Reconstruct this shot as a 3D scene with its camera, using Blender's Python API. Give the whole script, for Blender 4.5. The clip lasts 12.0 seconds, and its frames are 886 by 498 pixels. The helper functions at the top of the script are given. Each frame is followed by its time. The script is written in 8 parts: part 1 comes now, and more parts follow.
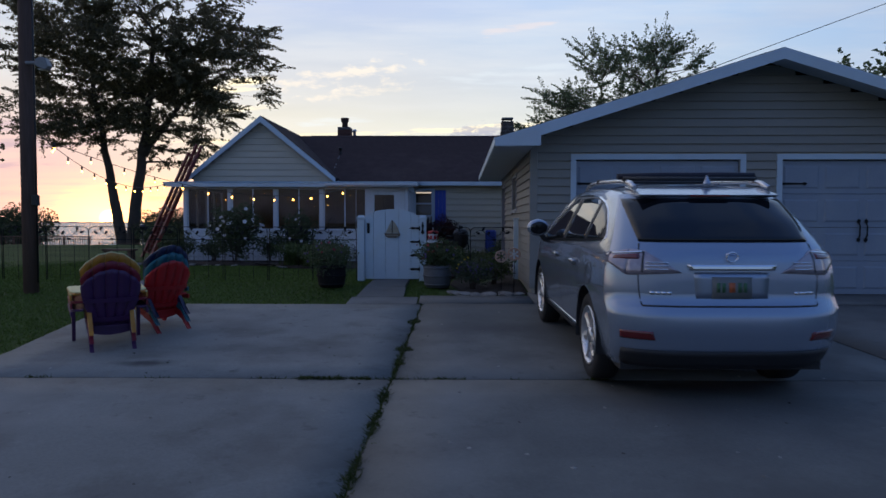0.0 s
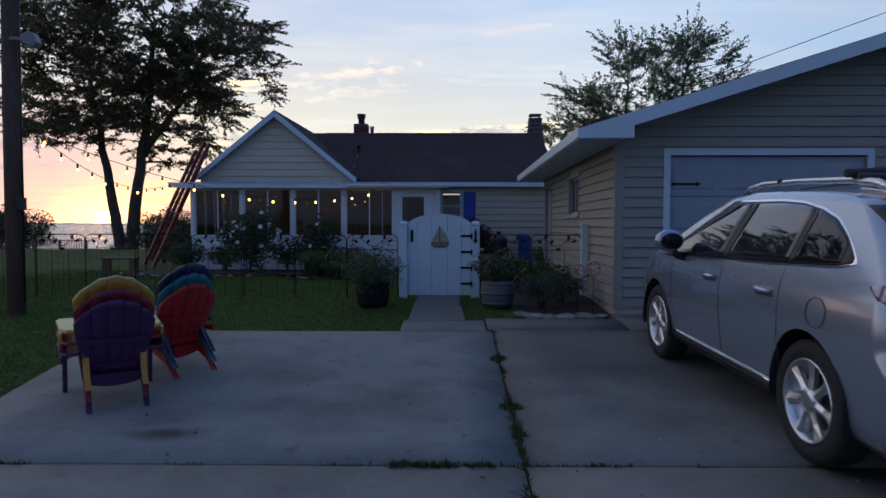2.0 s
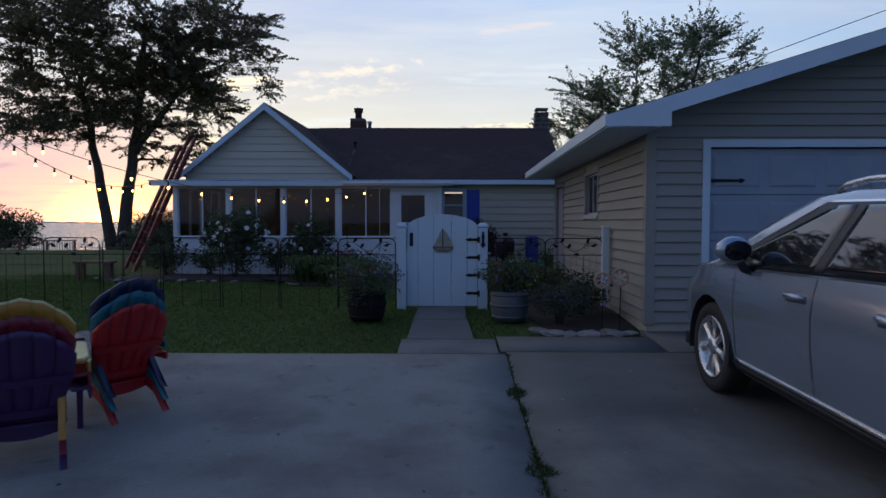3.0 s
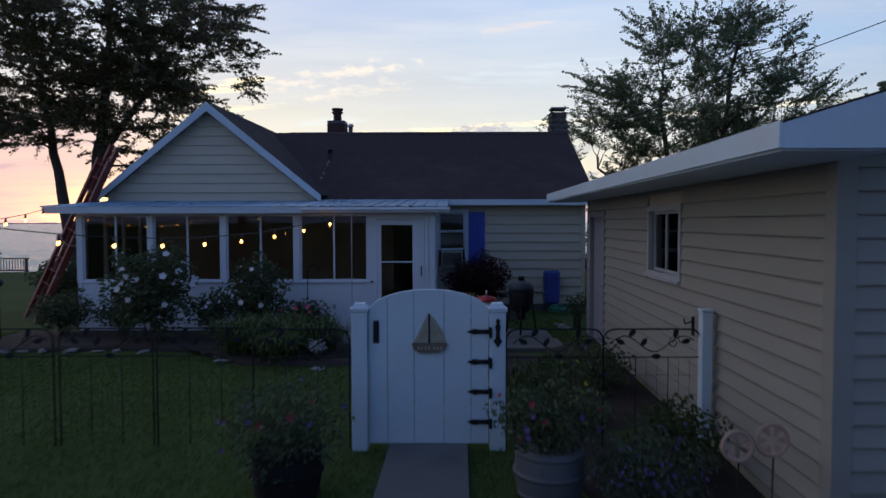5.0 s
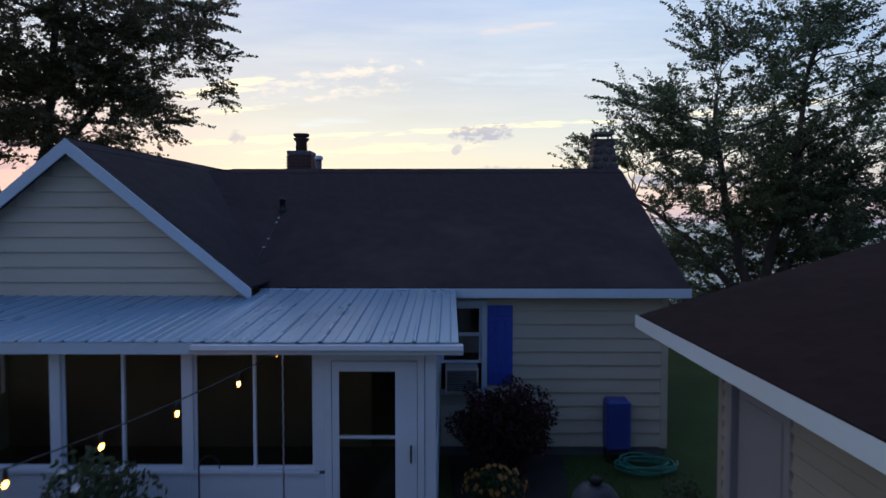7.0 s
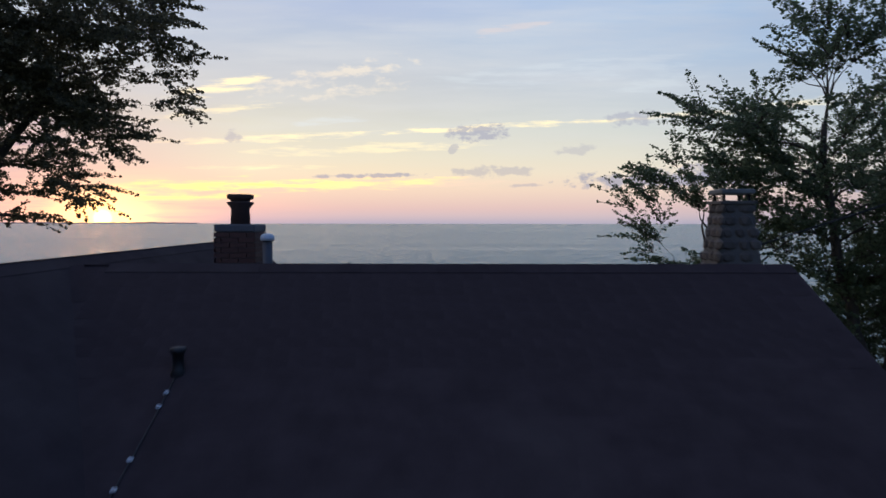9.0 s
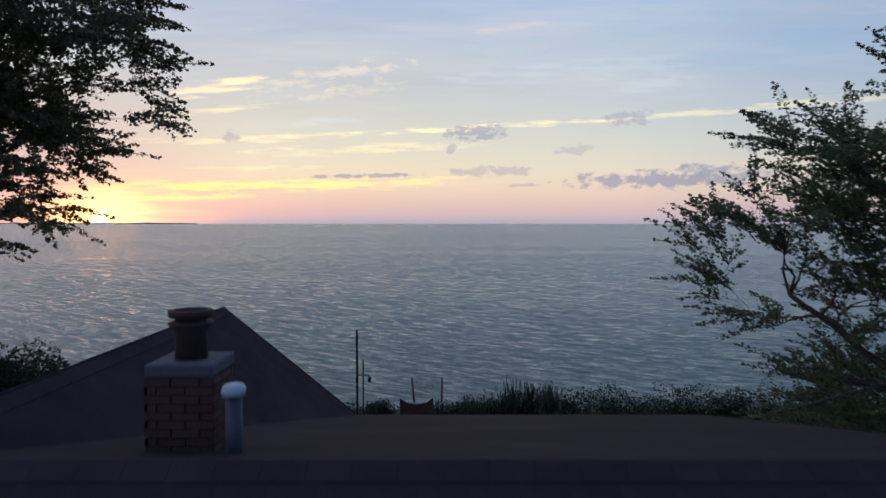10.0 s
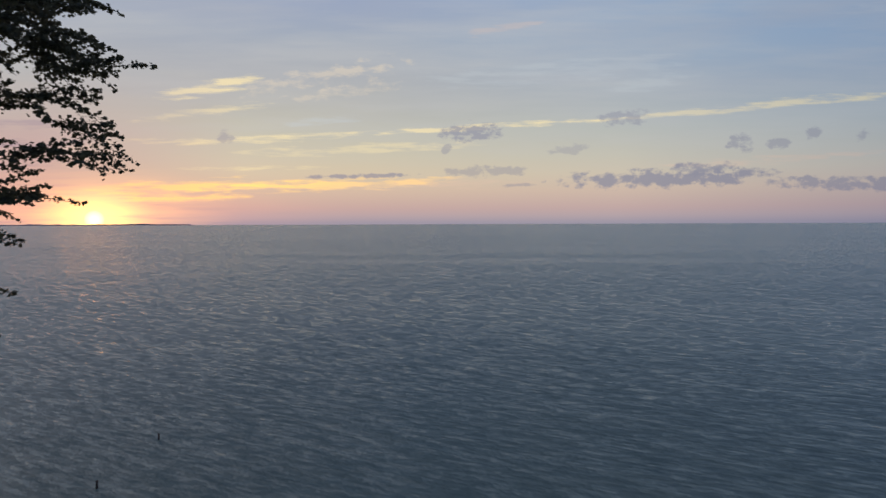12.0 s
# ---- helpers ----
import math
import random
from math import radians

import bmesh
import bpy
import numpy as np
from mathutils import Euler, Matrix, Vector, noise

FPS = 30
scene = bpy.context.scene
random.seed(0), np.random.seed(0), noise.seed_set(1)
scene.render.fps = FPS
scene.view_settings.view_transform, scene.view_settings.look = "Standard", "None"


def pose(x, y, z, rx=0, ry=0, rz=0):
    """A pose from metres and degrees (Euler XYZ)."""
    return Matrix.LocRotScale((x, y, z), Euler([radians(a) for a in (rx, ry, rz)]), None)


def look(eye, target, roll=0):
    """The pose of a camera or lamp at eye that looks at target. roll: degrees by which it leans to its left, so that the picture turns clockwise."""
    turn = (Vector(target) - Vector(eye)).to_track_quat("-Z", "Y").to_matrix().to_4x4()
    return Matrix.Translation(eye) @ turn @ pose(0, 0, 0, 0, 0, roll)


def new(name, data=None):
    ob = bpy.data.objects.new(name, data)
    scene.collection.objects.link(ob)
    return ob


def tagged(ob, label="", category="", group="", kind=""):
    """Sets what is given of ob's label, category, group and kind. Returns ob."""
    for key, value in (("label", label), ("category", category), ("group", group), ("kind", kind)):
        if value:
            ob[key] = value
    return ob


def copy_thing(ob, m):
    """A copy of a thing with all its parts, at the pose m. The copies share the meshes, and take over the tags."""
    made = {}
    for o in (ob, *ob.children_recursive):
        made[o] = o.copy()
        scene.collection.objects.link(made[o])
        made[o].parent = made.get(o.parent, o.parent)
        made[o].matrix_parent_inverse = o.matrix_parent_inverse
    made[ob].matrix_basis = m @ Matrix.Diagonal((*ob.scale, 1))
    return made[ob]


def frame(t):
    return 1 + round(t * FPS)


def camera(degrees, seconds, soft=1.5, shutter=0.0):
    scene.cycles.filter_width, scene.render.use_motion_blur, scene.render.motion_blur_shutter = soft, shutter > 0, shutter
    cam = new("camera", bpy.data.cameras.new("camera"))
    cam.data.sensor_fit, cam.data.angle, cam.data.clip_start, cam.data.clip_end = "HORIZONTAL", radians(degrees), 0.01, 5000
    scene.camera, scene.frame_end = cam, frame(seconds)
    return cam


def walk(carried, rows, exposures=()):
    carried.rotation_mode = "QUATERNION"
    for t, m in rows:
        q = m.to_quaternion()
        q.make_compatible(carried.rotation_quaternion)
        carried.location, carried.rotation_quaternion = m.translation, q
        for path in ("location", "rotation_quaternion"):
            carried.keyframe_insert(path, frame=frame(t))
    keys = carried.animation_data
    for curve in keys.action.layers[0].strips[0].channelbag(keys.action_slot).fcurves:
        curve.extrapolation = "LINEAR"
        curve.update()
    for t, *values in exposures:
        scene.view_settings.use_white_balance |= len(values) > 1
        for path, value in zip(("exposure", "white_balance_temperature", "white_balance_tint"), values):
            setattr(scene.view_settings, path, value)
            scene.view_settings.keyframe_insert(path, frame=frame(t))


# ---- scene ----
cam = camera(69.3, 12.0, soft=1.5, shutter=0.4)
PATH = [
    (0, (1.498, 0.57, 1.134), (1.476, 2.569, 1.053), 0.1),
    (0.5, (1.123, 0.959, 1.141), (1.1, 2.957, 1.066), 0.1),
    (1, (0.815, 1.407, 1.178), (0.798, 3.406, 1.104), -0.0),
    (1.5, (0.596, 1.83, 1.237), (0.585, 3.829, 1.156), 0.1),
    (2, (0.497, 2.351, 1.229), (0.482, 4.349, 1.152), 0.1),
    (2.5, (0.436, 2.907, 1.253), (0.421, 4.905, 1.173), 0.1),
    (4.3, (0.445, 5.941, 1.566), (0.428, 7.939, 1.484), -0.0),
    (5, (0.536, 7.554, 1.995), (0.517, 9.552, 1.912), -0.1),
    (5.5, (0.667, 8.762, 2.325), (0.649, 10.761, 2.243), -0.1),
    (6, (0.673, 10.092, 2.699), (0.655, 12.09, 2.617), -0.2),
    (6.5, (0.556, 11.404, 3.058), (0.539, 13.402, 2.975), 0.1),
    (7, (0.41, 12.805, 3.442), (0.392, 14.804, 3.362), -0.0),
    (7.5, (0.286, 14.132, 3.818), (0.27, 16.13, 3.737), 0.0),
    (9.3, (-0.286, 19.318, 5.312), (-0.29, 21.316, 5.23), -0.0),
    (9.5, (-0.424, 19.966, 5.532), (-0.427, 21.965, 5.45), -0.1),
    (10, (-0.785, 21.675, 6.049), (-0.786, 23.673, 5.967), 0.0),
    (10.5, (-1.206, 23.362, 6.562), (-1.204, 25.36, 6.481), 0.0),
    (11, (-1.692, 25.313, 7.21), (-1.685, 27.311, 7.128), -0.0),
    (11.5, (-2.07, 27.516, 7.763), (-2.061, 29.514, 7.68), -0.1),
    (12, (-2.508, 30.093, 8.157), (-2.495, 32.091, 8.075), -0.2),
]
walk(cam, [(t, look(eye, target, roll)) for t, eye, target, roll in PATH], exposures=((0, 0.40), (7.5, 0.40), (9.3, 0.12), (10.5, 0.03), (12, -0.36)))

# ---- world and light ----
SUN_AZ = math.atan2(-0.4715, 0.8817)          # towards the setting sun, left of straight ahead
SUN_DIR = Vector((-0.4716, 0.8818, 0.006)).normalized()

world = bpy.data.worlds.new("dusk_sky")
scene.world = world
world.use_nodes = True
wn, wl = world.node_tree.nodes, world.node_tree.links
wn.clear()


def wnode(kind, operation=None, **values):
    n = wn.new(kind)
    if operation:
        n.operation = operation
    for k, v in values.items():
        n.inputs[int(k[2:])].default_value = v
    return n


def wmath(op, a, b=None, clamp=False):
    n = wn.new("ShaderNodeMath")
    n.operation, n.use_clamp = op, clamp
    for i, v in enumerate((a, b)):
        if v is None:
            continue
        if isinstance(v, (int, float)):
            n.inputs[i].default_value = v
        else:
            wl.new(v, n.inputs[i])
    return n.outputs[0]


def wmix(fac, a, b, kind="MIX"):
    n = wn.new("ShaderNodeMix")
    n.data_type, n.blend_type, n.clamp_factor = "RGBA", kind, True
    for i, v in ((0, fac), (6, a), (7, b)):
        if isinstance(v, (int, float)):
            n.inputs[i].default_value = v
        elif isinstance(v, tuple):
            n.inputs[i].default_value = (*v, 1)
        else:
            wl.new(v, n.inputs[i])
    return n.outputs[2]


def wramp(fac, stops):
    n = wn.new("ShaderNodeValToRGB")
    e = n.color_ramp.elements
    while len(e) < len(stops):
        e.new(0.5)
    for el, (p, c) in zip(e, stops):
        el.position = p
        el.color = (*c, 1) if isinstance(c, tuple) else (c, c, c, 1)
    wl.new(fac, n.inputs[0])
    return n.outputs[0]


coord = wnode("ShaderNodeTexCoord").outputs["Generated"]
unit = wnode("ShaderNodeVectorMath", operation="NORMALIZE")
wl.new(coord, unit.inputs[0])
sep = wnode("ShaderNodeSeparateXYZ")
wl.new(unit.outputs[0], sep.inputs[0])
elev = wmath("MAXIMUM", sep.outputs[2], 0.0)
sky = wramp(elev, [(0.0, (0.38, 0.35, 0.43)), (0.010, (0.50, 0.41, 0.44)), (0.022, (0.58, 0.43, 0.42)), (0.05, (0.68, 0.53, 0.43)), (0.075, (0.68, 0.585, 0.45)), (0.10, (0.63, 0.58, 0.46)),
                   (0.14, (0.565, 0.555, 0.475)), (0.18, (0.50, 0.50, 0.475)), (0.22, (0.445, 0.465, 0.50)), (0.27, (0.385, 0.44, 0.535)), (0.32, (0.335, 0.405, 0.57)), (0.6, (0.18, 0.28, 0.495)), (1.0, (0.12, 0.20, 0.39))])
# the right of the view is clearer and bluer
blue_side = wmath("MULTIPLY", wmath("MULTIPLY", wmath("ADD", sep.outputs[0], 0.1), wmath("MULTIPLY", elev, 4.0), True), wramp(elev, [(0.32, 1.0), (0.6, 0.1)]))
sky = wmix(blue_side, sky, (0.29, 0.46, 0.67))
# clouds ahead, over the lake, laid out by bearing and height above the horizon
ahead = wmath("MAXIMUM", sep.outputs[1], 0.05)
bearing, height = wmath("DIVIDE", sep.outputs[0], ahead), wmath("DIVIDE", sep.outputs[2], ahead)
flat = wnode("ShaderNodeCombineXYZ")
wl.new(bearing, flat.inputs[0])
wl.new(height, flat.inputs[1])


def cloud_noise(scale, detail):
    m = wnode("ShaderNodeMapping", in3=scale)
    wl.new(flat.outputs[0], m.inputs[0])
    n = wnode("ShaderNodeTexNoise", in2=1.0, in3=detail, in4=0.6)
    wl.new(m.outputs[0], n.inputs[0])
    return wmath("SUBTRACT", n.outputs[0], 0.5)


wisp, curd = cloud_noise((14.0, 110.0, 1.0), 8.0), cloud_noise((44.0, 70.0, 1.0), 6.0)
haze = wramp(wmath("ADD", cloud_noise((3.0, 26.0, 1.0), 9.0), 0.5), [(0.38, 0.0), (0.64, 1.0)])
haze_band = wramp(height, [(0.06, 0.0), (0.14, 0.9), (0.3, 1.0), (0.6, 0.3)])
front_only = wmath("MULTIPLY", sep.outputs[1], 6.0, True)
FEATHER = (0.80, 0.69, 0.55)
plume = cloud_noise((30.0, 75.0, 1.0), 8.0)
CREAM, GOLD, PALE, PEACH = (1.0, 0.84, 0.50), (1.45, 0.90, 0.28), (0.60, 0.66, 0.70), (0.80, 0.58, 0.47)


sky = wmix(wmath("MULTIPLY", wmath("MULTIPLY", wmath("MULTIPLY", haze, haze_band), 0.35), front_only), sky, (0.60, 0.60, 0.60))


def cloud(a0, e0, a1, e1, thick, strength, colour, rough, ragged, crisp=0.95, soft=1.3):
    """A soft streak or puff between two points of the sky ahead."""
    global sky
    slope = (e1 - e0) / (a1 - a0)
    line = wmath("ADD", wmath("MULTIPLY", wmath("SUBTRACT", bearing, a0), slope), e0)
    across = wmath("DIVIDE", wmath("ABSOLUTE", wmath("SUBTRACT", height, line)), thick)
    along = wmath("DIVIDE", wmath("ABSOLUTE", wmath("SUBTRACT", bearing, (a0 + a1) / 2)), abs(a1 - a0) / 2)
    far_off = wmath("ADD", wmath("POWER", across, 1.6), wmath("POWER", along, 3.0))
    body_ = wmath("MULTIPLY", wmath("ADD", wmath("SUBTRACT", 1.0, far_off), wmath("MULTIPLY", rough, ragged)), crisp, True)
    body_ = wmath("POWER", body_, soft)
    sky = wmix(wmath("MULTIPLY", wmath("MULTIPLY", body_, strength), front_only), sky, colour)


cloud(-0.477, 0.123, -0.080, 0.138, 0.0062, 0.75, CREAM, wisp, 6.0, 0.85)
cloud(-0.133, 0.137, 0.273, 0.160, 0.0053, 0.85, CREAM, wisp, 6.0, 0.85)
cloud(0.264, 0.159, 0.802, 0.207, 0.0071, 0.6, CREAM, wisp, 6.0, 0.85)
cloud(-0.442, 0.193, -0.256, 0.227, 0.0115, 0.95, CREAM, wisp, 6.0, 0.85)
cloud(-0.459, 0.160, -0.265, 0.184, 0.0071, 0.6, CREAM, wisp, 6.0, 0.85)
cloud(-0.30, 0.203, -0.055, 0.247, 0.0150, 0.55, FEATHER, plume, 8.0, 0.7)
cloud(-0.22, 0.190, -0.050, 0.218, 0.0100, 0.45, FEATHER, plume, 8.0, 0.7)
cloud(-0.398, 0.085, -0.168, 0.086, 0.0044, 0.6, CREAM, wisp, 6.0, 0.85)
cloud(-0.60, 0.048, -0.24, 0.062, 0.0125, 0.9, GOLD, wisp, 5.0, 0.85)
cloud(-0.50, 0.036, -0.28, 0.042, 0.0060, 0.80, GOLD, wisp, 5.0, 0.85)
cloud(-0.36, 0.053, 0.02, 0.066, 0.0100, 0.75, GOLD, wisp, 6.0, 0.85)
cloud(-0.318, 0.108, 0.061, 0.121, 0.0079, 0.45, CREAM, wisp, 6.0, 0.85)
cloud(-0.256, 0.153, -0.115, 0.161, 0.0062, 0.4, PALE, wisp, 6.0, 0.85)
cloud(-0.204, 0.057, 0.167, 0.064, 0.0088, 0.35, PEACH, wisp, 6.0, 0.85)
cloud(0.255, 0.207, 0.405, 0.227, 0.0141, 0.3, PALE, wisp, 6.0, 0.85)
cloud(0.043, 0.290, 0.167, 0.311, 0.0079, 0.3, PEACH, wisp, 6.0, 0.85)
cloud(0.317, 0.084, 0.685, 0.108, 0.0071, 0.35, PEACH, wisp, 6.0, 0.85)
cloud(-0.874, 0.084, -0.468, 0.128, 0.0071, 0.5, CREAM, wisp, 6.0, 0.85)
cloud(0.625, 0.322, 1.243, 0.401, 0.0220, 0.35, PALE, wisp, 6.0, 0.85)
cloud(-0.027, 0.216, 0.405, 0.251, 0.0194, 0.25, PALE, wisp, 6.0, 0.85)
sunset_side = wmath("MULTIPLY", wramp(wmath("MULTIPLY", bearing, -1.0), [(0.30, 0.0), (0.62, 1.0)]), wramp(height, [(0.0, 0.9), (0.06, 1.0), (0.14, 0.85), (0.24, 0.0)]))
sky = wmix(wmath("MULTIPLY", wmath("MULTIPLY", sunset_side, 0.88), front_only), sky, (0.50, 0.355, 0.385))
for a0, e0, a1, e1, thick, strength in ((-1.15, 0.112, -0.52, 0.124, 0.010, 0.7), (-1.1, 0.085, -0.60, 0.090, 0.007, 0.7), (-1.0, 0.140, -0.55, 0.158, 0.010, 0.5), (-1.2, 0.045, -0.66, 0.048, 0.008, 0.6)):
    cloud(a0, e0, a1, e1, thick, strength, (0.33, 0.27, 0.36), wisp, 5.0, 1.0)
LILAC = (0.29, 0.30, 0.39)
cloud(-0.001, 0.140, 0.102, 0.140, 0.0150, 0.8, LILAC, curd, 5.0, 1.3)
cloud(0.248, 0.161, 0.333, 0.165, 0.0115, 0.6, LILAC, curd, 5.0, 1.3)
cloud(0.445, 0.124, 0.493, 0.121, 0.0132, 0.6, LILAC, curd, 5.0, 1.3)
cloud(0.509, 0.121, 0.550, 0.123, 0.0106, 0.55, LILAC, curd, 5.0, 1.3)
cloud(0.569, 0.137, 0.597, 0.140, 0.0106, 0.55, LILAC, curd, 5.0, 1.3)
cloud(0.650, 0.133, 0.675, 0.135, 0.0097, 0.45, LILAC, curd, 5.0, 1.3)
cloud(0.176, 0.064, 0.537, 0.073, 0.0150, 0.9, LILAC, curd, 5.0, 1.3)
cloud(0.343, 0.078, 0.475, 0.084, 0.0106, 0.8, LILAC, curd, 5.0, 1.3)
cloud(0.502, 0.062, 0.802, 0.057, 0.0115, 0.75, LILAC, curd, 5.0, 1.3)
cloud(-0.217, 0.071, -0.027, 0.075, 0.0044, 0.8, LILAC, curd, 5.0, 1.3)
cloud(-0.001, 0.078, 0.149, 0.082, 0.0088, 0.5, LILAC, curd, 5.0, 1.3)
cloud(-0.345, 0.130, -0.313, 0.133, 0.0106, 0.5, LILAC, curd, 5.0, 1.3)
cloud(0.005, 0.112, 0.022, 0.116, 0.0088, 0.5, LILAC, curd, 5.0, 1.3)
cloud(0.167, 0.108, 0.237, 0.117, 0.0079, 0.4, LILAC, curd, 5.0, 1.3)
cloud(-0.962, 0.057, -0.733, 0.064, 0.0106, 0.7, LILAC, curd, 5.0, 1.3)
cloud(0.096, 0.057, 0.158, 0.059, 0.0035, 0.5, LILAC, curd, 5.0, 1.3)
# thin high veil, also overhead and behind
veil_map = wnode("ShaderNodeMapping", in3=(2.2, 2.2, 14.0))
wl.new(unit.outputs[0], veil_map.inputs[0])
veil_noise = wnode("ShaderNodeTexNoise", in2=1.0, in3=6.0, in4=0.55)
wl.new(veil_map.outputs[0], veil_noise.inputs[0])
sky = wmix(wmath("MULTIPLY", wmath("MULTIPLY", wramp(veil_noise.outputs[0], [(0.42, 0.0), (0.66, 1.0)]), wramp(elev, [(0.1, 0.0), (0.25, 1.0)])), 0.5), sky, (0.41, 0.45, 0.54))
# unseen warm sky added above the view on the sunset side, to brighten the water
warm_side = wmath("MULTIPLY", wmath("MULTIPLY", sep.outputs[0], -1.3, True), wramp(elev, [(0.34, 0.0), (0.48, 0.9), (0.85, 0.4)]))
sky = wmix(warm_side, sky, (0.65, 0.57, 0.58))
# the sky away from the sunset is dimmer
facing = wnode("ShaderNodeVectorMath", operation="DOT_PRODUCT")
wl.new(unit.outputs[0], facing.inputs[0])
facing.inputs[1].default_value = (-0.52, 0.854, 0.0)
east = wramp(wmath("ADD", wmath("MULTIPLY", facing.outputs["Value"], 0.5), 0.5), [(0.1, (0.21, 0.335, 0.575)), (0.5, (0.39, 0.50, 0.71)), (0.84, (1.0, 1.0, 1.0))])
sky = wmix(1.0, sky, east, "MULTIPLY")
# the glow round the setting sun, wider than high
sunward = wnode("ShaderNodeVectorMath", operation="SUBTRACT", in1=tuple(SUN_DIR))
wl.new(unit.outputs[0], sunward.inputs[0])


glow_bands = wramp(wmath("ADD", cloud_noise((5.0, 95.0, 1.0), 5.0), 0.5), [(0.34, 0.25), (0.5, 0.8), (0.64, 1.0)])


def glow(width, height, colour, power=1.0, banded=True):
    global sky
    m = wnode("ShaderNodeVectorMath", operation="MULTIPLY", in1=(1 / width, 1 / width, 1 / height))
    wl.new(sunward.outputs[0], m.inputs[0])
    ln = wnode("ShaderNodeVectorMath", operation="LENGTH")
    wl.new(m.outputs[0], ln.inputs[0])
    fall = wmath("MULTIPLY", wmath("POWER", wmath("SUBTRACT", 1.0, ln.outputs["Value"], True), power), glow_bands if banded else 1.0)
    mul = wmix(fall, (0.0, 0.0, 0.0), colour)
    n = wn.new("ShaderNodeMix")
    n.data_type, n.blend_type, n.clamp_result = "RGBA", "ADD", False
    n.inputs[0].default_value = 1.0
    wl.new(sky, n.inputs[6])
    wl.new(mul, n.inputs[7])
    sky = n.outputs[2]


glow(0.36, 0.075, (0.22, 0.055, 0.0), 1.3)
glow(0.20, 0.085, (0.95, 0.46, 0.03), 1.5)
glow(0.085, 0.054, (2.2, 1.2, 0.17), 1.7, False)
glow(0.0125, 0.0125, (2.8, 2.0, 0.8), 0.7, False)
nishita = wnode("ShaderNodeTexSky")
nishita.sky_type, nishita.sun_disc = "NISHITA", False
nishita.sun_elevation, nishita.sun_rotation = radians(-0.5), SUN_AZ
wback = wnode("ShaderNodeBackground")
wnish = wnode("ShaderNodeBackground", in1=0.05)
wadd = wnode("ShaderNodeAddShader")
wout = wnode("ShaderNodeOutputWorld")
SKY_GAIN = 1.12
wback.inputs[1].default_value = SKY_GAIN
wl.new(sky, wback.inputs[0])
wl.new(nishita.outputs[0], wnish.inputs[0])
wl.new(wback.outputs[0], wadd.inputs[0])
wl.new(wnish.outputs[0], wadd.inputs[1])
wl.new(wadd.outputs[0], wout.inputs[0])

sun = new("sun", bpy.data.lights.new("sun", "SUN"))
sun.data.energy, sun.data.angle, sun.data.color = 0.012, radians(6.0), (1.0, 0.38, 0.14)
sun.matrix_world = look((0, 0, 50), Vector((0, 0, 50)) - SUN_DIR)

